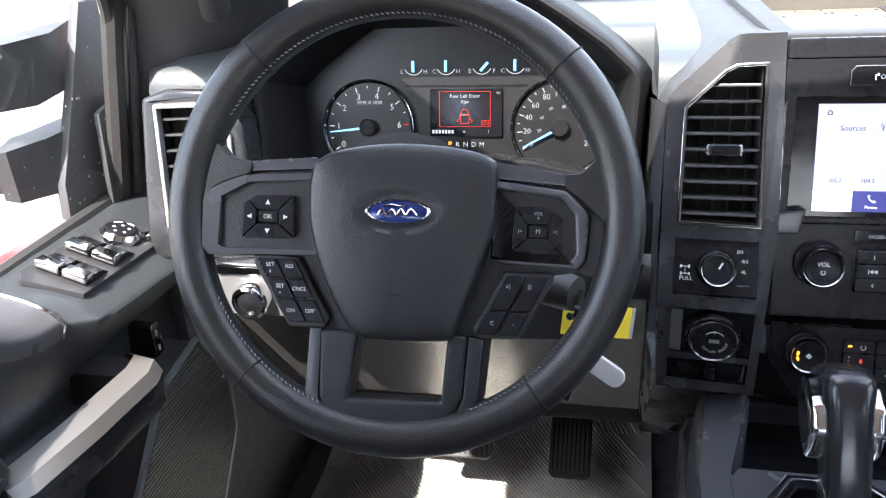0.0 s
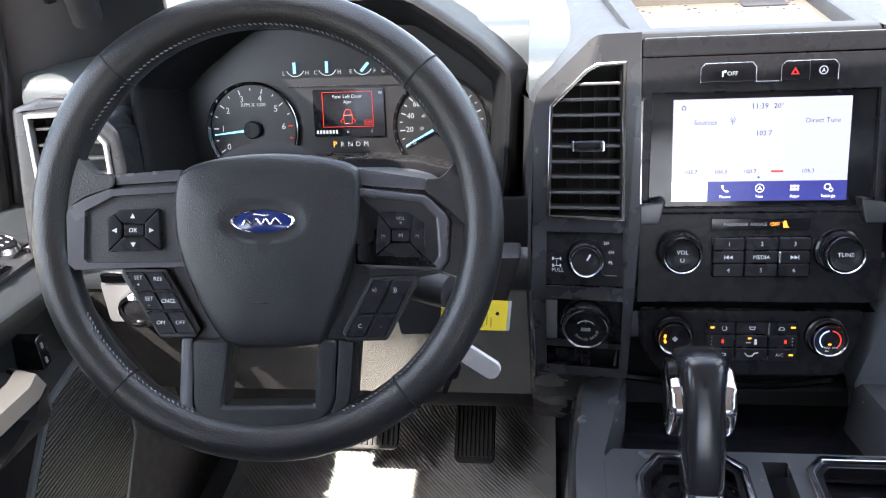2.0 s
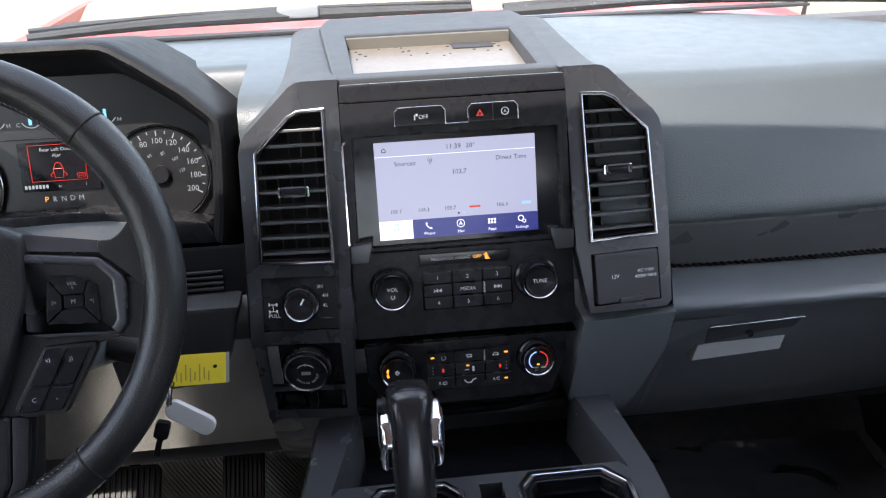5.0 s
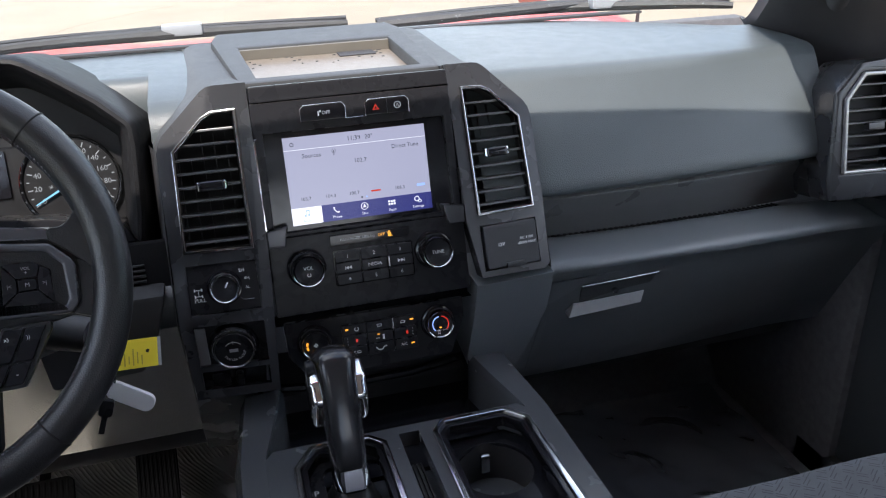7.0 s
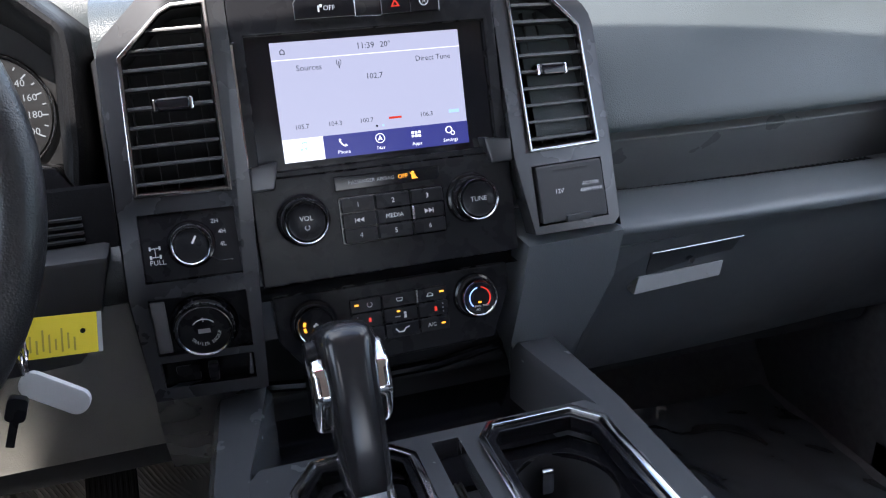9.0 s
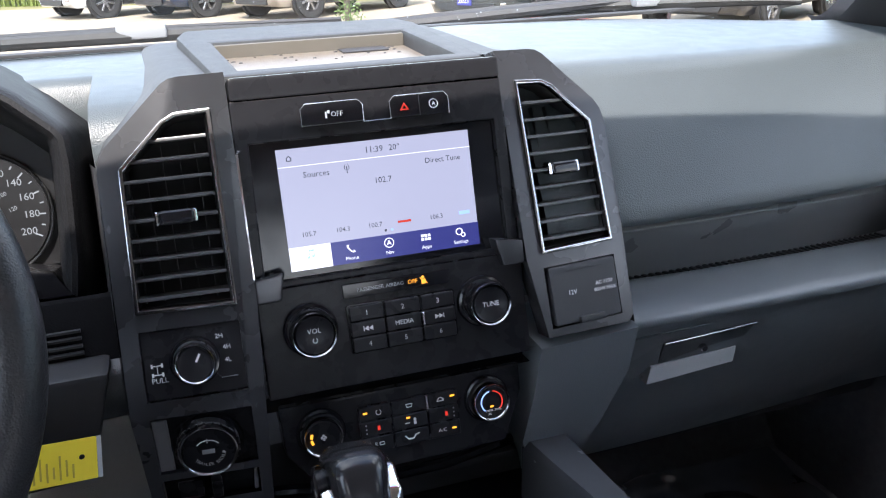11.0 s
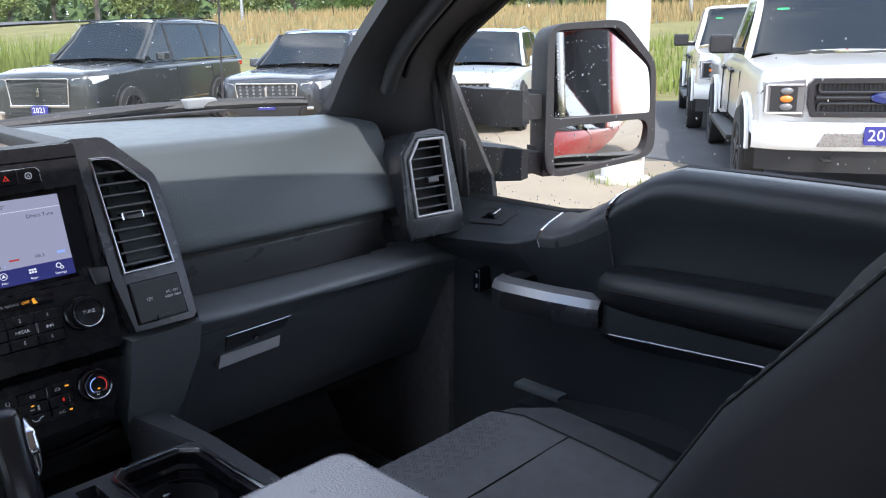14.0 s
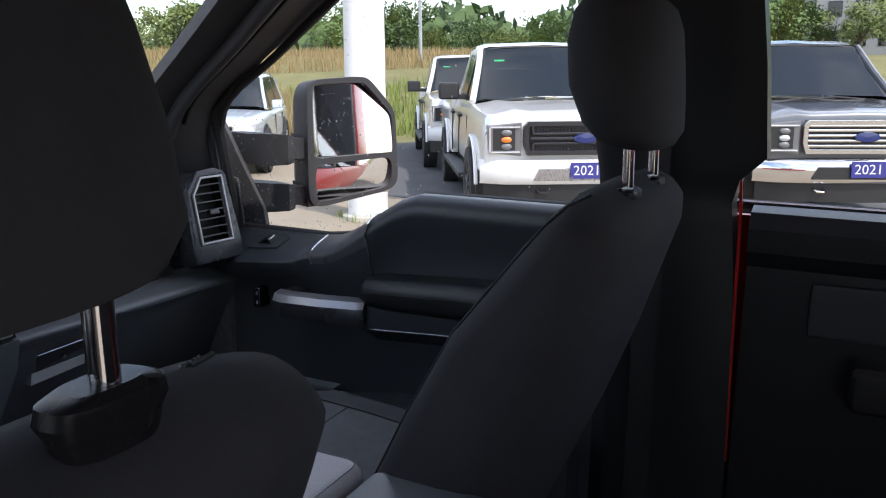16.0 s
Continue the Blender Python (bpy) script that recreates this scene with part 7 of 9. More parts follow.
# rain drops on the windscreen
rng = random.Random(77)
dv, df = [], []
for i in range(620):
    u, f = rng.uniform(-0.1, 0.95), rng.random() ** 1.3 * 0.7
    p = Vector((u * (0.84 - 0.20 * f), 0.60 - 0.24 * abs(u) ** 2.3 - (0.98 - 0.12 * u * u) * f, 1.352 + 0.49 * f + 0.01 * (1 - u * u))) + Vector((0, 0.001, 0.002))
    r = rng.choice((0.0005, 0.0006, 0.0008, 0.0010, 0.0014))
    b0 = len(dv)
    for q in range(6):
        t = 2 * math.pi * q / 6
        dv.append(p + Vector((r * math.cos(t), -r * 0.88 * math.sin(t), r * 0.45 * math.sin(t))))
    dv.append(p + Vector((0, r * 0.35, r * 0.6)))
    df += [(b0 + q, b0 + (q + 1) % 6, b0 + 6) for q in range(6)]
me = bpy.data.meshes.new("rain_drops")
me.from_pydata(dv, [], df)
me.materials.append(DROP)
tagged(new("rain_drops", me), "clear rain drops on the windscreen", "rain drops", "", "stuff")
# rear passenger door
RD = thing("door_3", "closed rear door with a tall window, shade put into its dark colour", "door", Matrix.Translation((0.88, -1.6, 0.6)), kind=S)
# darker than the front door's panel, with the rear's shade put into its skin
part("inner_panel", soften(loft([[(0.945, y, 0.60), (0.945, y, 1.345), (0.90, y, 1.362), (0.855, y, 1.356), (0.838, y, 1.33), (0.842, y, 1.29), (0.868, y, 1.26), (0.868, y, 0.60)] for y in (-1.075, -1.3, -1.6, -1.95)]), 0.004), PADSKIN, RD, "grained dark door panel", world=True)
part("armrest", box((0.79, -1.85, 1.05), (0.87, -1.25, 1.13), 0.02, 3), LEATHER, RD, "padded armrest", world=True)
part("recess", box((0.852, -1.85, 1.15), (0.870, -1.18, 1.245), 0.01), MATTE, RD, "recessed panel", world=True)
gl = part("window_glass", loft([[(0.935, -1.04, 1.35), (0.79, -1.00, 1.80)], [(0.935, -1.95, 1.35), (0.79, -1.95, 1.80)]], closed=False, caps=False), GLASS, RD, "clear rear side window", world=True)
gl.visible_shadow = False
part("window_frame", tube([(0.935, -1.95, 1.36), (0.935, -1.035, 1.357), (0.80, -1.000, 1.78), (0.79, -1.5, 1.79)], 0.010, 8), RUBBER, RD, "black window frame", world=True)
part("bright_sill", tube([(0.928, -1.95, 1.362), (0.928, -1.04, 1.362)], 0.004, 6), DULL_CHROME, RD, "bright sill line", world=True)
part("outer_skin", loft([[(0.99, y, 0.50), (1.015, y, 0.9), (1.01, y, 1.2), (0.968, y, 1.335), (0.95, y, 1.335)] for y in (-0.88, -1.5, -2.35)], closed=False, caps=False), RED, RD, "red painted outer skin", world=True)
part("window_post", box((0.80, -2.0, 1.30), (0.95, -1.93, 1.82), 0.01), PILLAR, RD, "rear window post", world=True)
# the open rear doorway on the other side: unseen door added to cut side light, sill and jamb
RL = thing("door_4", "dark rear door standing ajar behind the driver", "door", Matrix.Translation((-0.96, -1.06, 0.5)) @ pose(0, 0, 0, 0, 0, -38), kind=S)
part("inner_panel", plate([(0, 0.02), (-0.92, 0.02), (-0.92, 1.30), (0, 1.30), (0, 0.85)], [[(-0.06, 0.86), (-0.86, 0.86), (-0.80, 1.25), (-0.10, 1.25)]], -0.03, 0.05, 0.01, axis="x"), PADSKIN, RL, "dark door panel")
gl = part("window_glass", plate([(-0.06, 0.86), (-0.86, 0.86), (-0.80, 1.25), (-0.10, 1.25)], (), -0.002, 0.002, 0, axis="x"), GLASS_TINT, RL, "tinted rear side window")
gl.visible_shadow = False
single("door_sill", box((-0.95, -2.0, 0.50), (-0.86, -1.08, 0.58), 0.01), PILLAR, "dark sill of the open rear doorway", "door sill", S)
single("rear_quarter", plate([(-2.32, 0.5), (-2.0, 0.5), (-1.95, 1.3), (-2.0, 1.8), (-2.32, 1.8)], (), -0.95, -0.84, 0.01, axis="x"), PILLAR, "dark rear quarter of the cab", "wall", S)

for s in (-1, 1):
    rail = curve_through([(0.835, -0.36, 1.77), (0.815, -0.45, 1.80), (0.81, -1.0, 1.83), (0.81, -1.9, 1.82), (0.83, -2.3, 1.74)], 30)
    single("roof_rail", tube([(s * p.x, p.y, p.z) for p in rail], 0.042, 10), RED, "red painted roof rail over the doors", "roof rail", S)
    single("corner_panel", plate([(-1.98, 1.33), (-1.98, 1.80), (-2.33, 1.80), (-2.36, 1.33)], (), s * 0.90, s * 0.96, 0.01, axis="x"), RED, "red painted rear corner of the cab", "wall", S)
    single("pillar_cover", plate([(-0.86, 1.33), (-0.84, 1.80), (-0.98, 1.80), (-0.99, 1.33)], (), s * 0.90, s * 0.93, 0.005, axis="x"), PIANO, "gloss black cover between the side windows", "pillar cover", S)

# ---- seats ----
def front_seat(cx, dy, name, label):
    th = thing(name, label, "seat", Matrix.Translation((cx, -0.6 + dy, 0.6)), "front seats")
    def R(y, z, hw, th_, tilt, e=3.0, dx=0.0):
        n_ = Vector((0, math.cos(radians(tilt)), math.sin(radians(tilt))))
        return oval_ring((cx + dx, y + dy, z), (1, 0, 0), n_, hw, th_, 36, e)
    # cushion, lofted front to back
    cu = []
    for y, zc, hw, ht in ((-0.268, 0.885, 0.20, 0.03), (-0.275, 0.895, 0.225, 0.060), (-0.30, 0.905, 0.245, 0.078), (-0.36, 0.91, 0.255, 0.083), (-0.48, 0.90, 0.26, 0.085), (-0.62, 0.885, 0.262, 0.085), (-0.76, 0.875, 0.262, 0.09)):
        ring = []
        for i in range(44):
            t = 2 * math.pi * i / 44
            u, w = math.cos(t), math.sin(t)
            x = hw * math.copysign(abs(u) ** 0.55, u)
            z = ht * math.copysign(abs(w) ** 0.6, w)
            if w > 0 and y < -0.3:
                z += 0.014 * max(abs(x) / hw - 0.62, 0) / 0.38 * (1 - max(abs(x) / hw - 0.9, 0) * 8)
            ring.append((cx + x, y + dy, zc + z))
        cu.append(ring)
    cush = part("cushion", loft(cu), FABRIC_LIT, th, "dark cloth cushion", world=True, smooth=60)
    ins = []
    for y, zc in ((-0.286, 0.966), (-0.30, 0.9805), (-0.36, 0.9905), (-0.48, 0.9828), (-0.62, 0.9685), (-0.70, 0.962)):
        w = 0.150 - 0.02 * (y + 0.7)
        ins.append([(cx + w * u, y + dy, zc + 0.0045 * (1 - u ** 6) + 0.004 * u * u) for u in [-1 + 2 * i / 16 for i in range(17)]])
    part("seat_insert", loft(ins, closed=False, caps=False), FABRIC2, cush, "grey woven insert", world=True, smooth=60)
    for x in (-1, 1):
        part("seam", tube([(cx + x * (0.150 - 0.02 * (y + 0.7)), y + dy, z + 0.003) for y, z in ((-0.286, 0.966), (-0.30, 0.9835), (-0.36, 0.9945), (-0.48, 0.987), (-0.62, 0.972), (-0.70, 0.965))], 0.0012, 5), SEAM, cush, "", world=True)
    part("cross_seam", tube([(cx + 0.15 * u, -0.44 + dy, 0.991) for u in (-1, -0.5, 0, 0.5, 1)], 0.0011, 5), SEAM, cush, "", world=True)
    # backrest, lofted upwards
    bk = []
    for y, z, hw, ht in ((-0.735, 0.86, 0.225, 0.06), (-0.74, 0.93, 0.25, 0.085), (-0.775, 1.03, 0.262, 0.092), (-0.83, 1.15, 0.265, 0.088), (-0.885, 1.27, 0.258, 0.078), (-0.925, 1.36, 0.252, 0.066), (-0.950, 1.405, 0.238, 0.056), (-0.962, 1.430, 0.212, 0.044), (-0.968, 1.444, 0.165, 0.028), (-0.970, 1.450, 0.09, 0.01)):
        tl = -24
        ring = []
        if cx < 0 and z > 1.3:
            z -= 0.023 * (z - 1.3) / 0.15
        for p, i in zip(R(y, z, hw, ht, -tl, 2.9), range(36)):
            u = (p.x - cx) / hw
            if p.y > y + dy and z < 1.33:
                p = p + Vector((0, 0.028, 0.004)) * max(abs(u) - 0.6, 0) / 0.4
            ring.append(p)
        bk.append(ring)
    back = part("backrest", loft(bk), FABRIC, th, "dark cloth backrest with shade put into its tone", world=True, smooth=60)
    for x in (-1, 1):
        k_ = 4 if x > 0 else 14
        line = []
        for r0, r1 in zip(bk[1:8], bk[2:9]):
            c0 = sum(r0, Vector()) / 36
            for q in range(6):
                p_ = r0[k_].lerp(r1[k_], q / 6)
                line.append(p_ + (p_ - c0).normalized() * 0.0006)
        part("side_seam", tube(line, 0.0022, 6), SEAM, back, "", world=True)
        part("stitching", join(*[tube([a_.lerp(b_, 0.1) + Vector((-x * 0.008, 0.002, 0.001)), a_.lerp(b_, 0.55) + Vector((-x * 0.008, 0.002, 0.001))], 0.0012, 5) for a_, b_ in zip(line, line[1:])]), STITCH, back, "grey stitching", world=True, kind="stuff")
    # head restraint
    hr = []
    for z, y, hw, ht in ((1.487, -0.972, 0.085, 0.030), (1.491, -0.970, 0.108, 0.046), (1.51, -0.966, 0.128, 0.062), (1.55, -0.958, 0.138, 0.071), (1.60, -0.955, 0.138, 0.071), (1.635, -0.957, 0.130, 0.065), (1.658, -0.960, 0.112, 0.052), (1.668, -0.962, 0.085, 0.034), (1.671, -0.963, 0.04, 0.014)):
        hr.append(R(y + 0.012 + (0.30 if cx < 0 else 0.02) * (z - 1.49), z + 0.010, hw * (0.95 if cx < 0 else 1.04), ht * 0.86, 10, 2.5))
    hr = [[Vector(p) + Vector((0.008 if cx < 0 else 0.020, 0, 0)) for p in r] for r in hr]
    head = part("head_restraint", loft(hr), FABRIC, th, "dark cloth head restraint with shade put into its tone", world=True, smooth=60)
    for x in (-0.07, 0.07):
        part("post", tube([(cx + x, -0.970 + dy, 1.445 if cx < 0 else 1.42), (cx + x, -0.968 + dy, 1.52)], 0.0068, 12), CHROME, head, "chrome post", world=True)
        part("grommet", loft([oval_ring((cx + x, -0.968 + dy, z - (0.003 if cx < 0 else 0.002)), (1, 0, 0), (0, 1, 0), a * 0.92, b, 20, 3) for z, a, b in ((1.398, 0.024, 0.008), (1.436, 0.030, 0.013), (1.444, 0.034, 0.016), (1.451, 0.032, 0.015), (1.455, 0.022, 0.011))]), SEMI, head, "black grommet", world=True)
    part("seat_base", box((cx - 0.20, -0.80 + dy, 0.56), (cx + 0.20, -0.36 + dy, 0.84), 0.02), MATTE, th, "black seat base", world=True)
    return th
front_seat(0.42, -0.012, "passenger_seat", "dark cloth passenger seat with a grey woven insert")
front_seat(-0.425, 0.045, "driver_seat", "dark cloth driver seat with chrome head restraint posts")
# tread pattern pressed into the front of the passenger cushion
bm = bmesh.new()
rng = random.Random(8)
for i in range(13):
    for j in range(7):
        x, y = 0.31 + i * 0.018 + (j % 2) * 0.009, -0.322 - j * 0.012
        z = 0.9870 + (-0.30 - y) / 0.06 * 0.0095 if y > -0.36 else 0.9967 + (y + 0.36) * 0.062
        a = 35 if (i + j) % 2 else -35
        for d in (0, 0.004):
            bm = join(bm, box((-0.006, -0.0006 + d, 0), (0.006, 0.0006 + d, 0.00012), 0, m=pose(x, y, z, 0, 0, a)))
single("tread_pattern", bm, FABRIC_LIT, "dark tyre tread pattern on the passenger seat cushion", "pattern", "stuff")
# rear bench, mostly in the dark
rb = thing("rear_bench", "dark cloth rear bench seat", "seat", Matrix.Translation((0, -1.9, 0.6)))
part("cushion", box((-0.75, -1.95, 0.75), (0.75, -1.50, 0.92), 0.05, 3), FABRIC, rb, "", world=True)
part("backrest", box((-0.75, -2.15, 0.85), (0.75, -2.0, 1.42), 0.05, 3, m=None), FABRIC, rb, "", world=True)

# ---- the truck's own outside: bonnet, wipers, mirrors, bed ----
bon = thing("truck_bonnet", "red painted bonnet beyond the windscreen", "bonnet", Matrix.Translation((0, 1.4, 1.2)))
rows = []
for y, zc, ze, w in ((0.66, 1.30, 1.335, 0.86), (0.80, 1.305, 1.338, 0.87), (1.1, 1.28, 1.315, 0.88), (1.5, 1.23, 1.26, 0.88), (1.8, 1.17, 1.19, 0.87), (1.98, 1.10, 1.11, 0.84), (2.05, 0.95, 0.95, 0.82)):
    rows.append([(u * w, y - 0.06 * abs(u) ** 3, zc + (ze - zc) * min(max(abs(u) - 0.35, 0) / 0.3, 1) - 0.10 * max(abs(u) - 0.85, 0) / 0.15) for u in [-1 + 2 * i / 24 for i in range(25)]])
part("panel", loft(rows, closed=False, caps=False), RED, bon, "glossy red panel", world=True, smooth=50)
part("cowl", loft([[(u * 0.86, 0.62 - 0.24 * abs(u) ** 2.3, 1.345 + 0.004 * (1 - u * u)) for u in [-1 + i / 10 for i in range(21)]], [(u * 0.86, 0.72 - 0.20 * abs(u) ** 2.3, 1.338) for u in [-1 + i / 10 for i in range(21)]]], closed=False, caps=False), MATTE, bon, "black plastic cowl", world=True)
def wiper(name, pts, label):
    w = thing(name, label, "wiper", Matrix.Translation(pts[0]), "wipers")
    line = curve_through(pts, 20)
    part("blade", tube(line, [0.006 + 0.004 * math.sin(math.pi * i / 19) for i in range(20)], 8), RUBBER, w, "black wiper blade", world=True)
    part("spine", tube([p + Vector((0, 0.012, 0.008)) for p in line], 0.0045, 6), MATTE, w, "steel spine", world=True)
    mid = line[11]
    part("joint", box((mid.x - 0.035, mid.y - 0.012, mid.z - 0.004), (mid.x + 0.035, mid.y + 0.02, mid.z + 0.016), 0.005), PULL, w, "grey joint", world=True)
    part("arm", tube([mid + Vector((0, 0.01, 0.008)), mid + Vector((-0.2, 0.05, -0.005)), mid + Vector((-0.42, 0.10, -0.02))], [0.007, 0.009, 0.011], 8), MATTE, w, "black wiper arm", world=True)
wiper("wiper", [(0.16, 0.635, 1.374), (0.35, 0.59, 1.388), (0.517, 0.535, 1.397), (0.70, 0.455, 1.400), (0.78, 0.41, 1.398)], "black windscreen wiper at rest")
wiper("wiper", [(-0.60, 0.52, 1.392), (-0.42, 0.585, 1.392), (-0.25, 0.625, 1.388), (-0.07, 0.645, 1.384), (0.106, 0.647, 1.381)], "black windscreen wiper at rest")
ant = thing("aerial", "thin black radio aerial on the wing", "aerial", Matrix.Translation((0.83, 0.85, 1.28)))
part("rod", tube([(0.83, 0.85, 1.26), (0.83, 0.84, 1.36), (0.832, 0.80, 2.05)], [0.006, 0.003, 0.0015], 6), MATTE, ant, "", world=True)
for s in (-1, 1):
    wing = thing("front_wing", "red painted front wing of the truck", "wing", Matrix.Translation((s * 0.95, 1.0, 0.8)))
    part("panel", loft([[(s * 0.99, y, 0.55), (s * 1.01, y, 0.9), (s * 1.0, y, 1.15), (s * 0.93, y, 1.25), (s * 0.86, y, 1.27)] for y in (0.17, 0.6, 1.2, 1.95)], closed=False, caps=False), RED, wing, "", world=True)
bed = thing("truck_bed", "red painted pickup bed behind the cab", "truck bed", Matrix.Translation((0, -3.3, 0.8)))
part("side", loft([[(0.99, y, 0.55), (1.015, y, 0.9), (1.01, y, 1.25), (0.97, y, 1.38), (0.90, y, 1.40), (0.90, y, 0.9)] for y in (-2.38, -3.2, -4.2)], closed=False, caps=False), RED, bed, "", world=True)
part("side", loft([[(-0.99, y, 0.55), (-1.015, y, 0.9), (-1.01, y, 1.25), (-0.97, y, 1.38), (-0.90, y, 1.40), (-0.90, y, 0.9)] for y in (-2.38, -3.2, -4.2)], closed=False, caps=False), RED, bed, "", world=True)
part("floor", box((-0.92, -4.2, 0.85), (0.92, -2.38, 0.90)), MATTE, bed, "", world=True)
part("tailgate", box((-0.95, -4.25, 0.6), (0.95, -4.19, 1.38), 0.02), RED, bed, "", world=True)

MIRROR = surface("mirror_silver", (0.86, 0.87, 0.88), 0.02, 1.0, vary=0.01, rvary=0.01)
def tow_mirror(s):
    M = Matrix.Translation((s * 1.15, -0.10, 1.41)) @ pose(0, 0, 0, 0, 0, -s * 21.5)
    th = thing("tow_mirror", "large black two-part towing door mirror on twin arms", "door mirror", M, "door mirrors")
    fl = (lambda b: b) if s > 0 else mirrored
    hous = [(-0.138, 0.128), (-0.118, 0.150), (0.020, 0.158), (0.048, 0.152), (0.118, 0.084), (0.130, 0.06), (0.139, -0.105), (0.125, -0.125), (0.095, -0.135), (-0.105, -0.156), (-0.132, -0.146), (-0.140, -0.118)]
    up = [(-0.122, 0.130), (-0.112, 0.138), (0.022, 0.143), (0.036, 0.138), (0.110, 0.070), (0.118, 0.052), (0.120, -0.030), (0.114, -0.034), (-0.116, -0.036), (-0.121, -0.030)]
    lo = [(-0.119, -0.053), (0.116, -0.046), (0.118, -0.100), (0.100, -0.124), (-0.108, -0.144), (-0.116, -0.136)]
    def eased(poly):
        for _ in range(2):
            out = []
            for a, b in zip(poly, poly[1:] + poly[:1]):
                a, b = Vector(a), Vector(b)
                c = min(0.25, 0.014 / max((b - a).length, 1e-6))
                out += [tuple(a.lerp(b, c)), tuple(a.lerp(b, 1 - c))]
            poly = out
        return poly
    hous, up, lo = eased(hous), eased(up), eased(lo)
    hs = part("housing", fl(plate(hous, [up, lo], -0.012, 0.004, 0.005, 2)), MATTE, th, "black plastic rim")
    part("shell", fl(loft([[(x, 0.0, z) for x, z in hous], [(x * 0.97, 0.05, z * 0.97) for x, z in hous], [(x * 0.80, 0.095, z * 0.84) for x, z in hous], [(x * 0.4, 0.115, z * 0.5) for x, z in hous], [(x * 0.02, 0.117, z * 0.02) for x, z in hous]], caps=False)), MATTE, hs, "rounded black shell", smooth=80)
    part("glass", fl(plate(shrink(up, -0.002), (), -0.001, 0.002, 0, m=Matrix.Translation((0.0, 0.014, 0)) @ pose(0, 0, 0, -4.0, 0, -10.8))), MIRROR, th, "flat mirror glass", smooth=0)
    rows = []
    for j in range(7):
        v = -0.140 + 0.095 * j / 6
        rows.append([(-0.117 + 0.235 * i / 16, 0.024 - 0.008 * (1 - ((i - 8) / 8) ** 2) * (1 - ((j - 3) / 3.6) ** 2) - 0.024 * (i - 8) / 8 - 0.003 * (j - 3) / 3, v) for i in range(17)])
    part("convex_glass", fl(loft(rows, closed=False, caps=False)), MIRROR, th, "convex lower mirror", smooth=60)
    part("drops", fl(join(*[lathe([(0.0014, -0.0005), (0.0009, -0.0015), (0.0001, -0.0019)], 6, at=(random.Random(i * 7 + 1).uniform(-0.11, 0.11), -0.001 + 0.008, random.Random(i * 13 + 2).uniform(-0.13, 0.125))) for i in range(70)])), DROP, th, "rain drops", kind="stuff")
    sy_ = 0.036 if s < 0 else 0.045
    for z0, z1, nm in ((-0.045, 0.018, "upper_arm"), (-0.155, -0.098, "lower_arm")):
        sq = lambda x, y0, y1, za, zb: [(x, y0, za), (x, y0, zb), (x, y1, zb), (x, y1, za)]
        am = part(nm, fl(soften(loft([sq(-0.125, 0.004, 0.055, z0 + 0.010, z1 - 0.006), sq(-0.185, 0.006, 0.060, z0 + 0.008, z1 - 0.004)]), 0.006, 2)), MATTE, th, "black telescoping arm")
        part("collar", fl(soften(loft([sq(-0.116, -0.004, 0.060, z0 + 0.002, z1 + 0.003), sq(-0.138, -0.004, 0.062, z0 + 0.002, z1 + 0.003)]), 0.005, 2)), MATTE, am)
        part("sleeve", fl(soften(loft([sq(-0.172, -0.002, 0.068, z0 + 0.002, z1 + 0.002), sq(-0.190, -0.006, 0.074, z0 - 0.002, z1 + 0.005), sq(-0.228, 0.030, 0.135, z0 - 0.006, z1 + 0.007), sq(-0.247, 0.080, 0.185, z0 - 0.002, z1 + 0.005)]), 0.006, 2)), MATTE, am)
    part("sail", fl(plate([(0.085 + sy_, 1.46), (0.16, 1.46), (0.16, 1.215), (-0.035 + sy_, 1.215), (-0.028 + sy_, 1.26), (0.03 + sy_, 1.36)], (), 0.940, 0.954, 0.004, axis="x")), PILLAR, th, "grey mounting panel", world=True)
tow_mirror(1)
tow_mirror(-1)

# ---- the lot ----
before_lot = set(bpy.data.objects)
def ground_material():
    m = surface("pale_gravel", (0.265, 0.222, 0.165), 0.95, vary=0.22, vscale=0.9, grain=(45, 0.5), kind="noise")
    return m
GRAVEL = ground_material()
ASPHALT = surface("worn_asphalt", (0.085, 0.085, 0.09), 0.9, vary=0.3, vscale=1.5, grain=(90, 0.5), kind="noise")
MEADOW = surface("dry_meadow", (0.16, 0.15, 0.055), 0.95, vary=0.45, vscale=0.5, grain=(8, 0.6), kind="noise")
def land(x, y):
    """The meadow rises gently beyond the lot."""
    f = min(max((x * 0.8 + y * 0.6 - 21) / 40, 0), 1)
    return 3.2 * f * f * (3 - 2 * f)
GT = [(i - 50) / 50 for i in range(101)]
GX = [700 * math.copysign(abs(t) ** 2.3, t) for t in GT]
single("ground", loft([[(x, y, land(x, y)) for x in GX] for y in GX], closed=False, caps=False), MEADOW, "dry meadow that reaches the horizon", "ground", S)
def flat(name, pts, z, material, label, cat):
    return single(name, plate(pts, (), z - 0.05, z, 0, axis="z"), material, label, cat, S)
flat("lot_gravel", [(-40, -30), (16.5, -30), (16.5, 4.0), (15.0, 9.0), (11.5, 17.5), (8.0, 19.5), (-2, 26), (-40, 32)], 0.008, GRAVEL, "pale dusty gravel lot", "lot")
flat("lot_asphalt", [(8.2, -30), (16.6, -30), (18.0, 7.6), (15.0, 9.4), (8.9, 4.6), (8.2, 1.6)], 0.014, ASPHALT, "grey worn asphalt strip", "asphalt")
road_y = lambda x: 62 - 0.13 * x
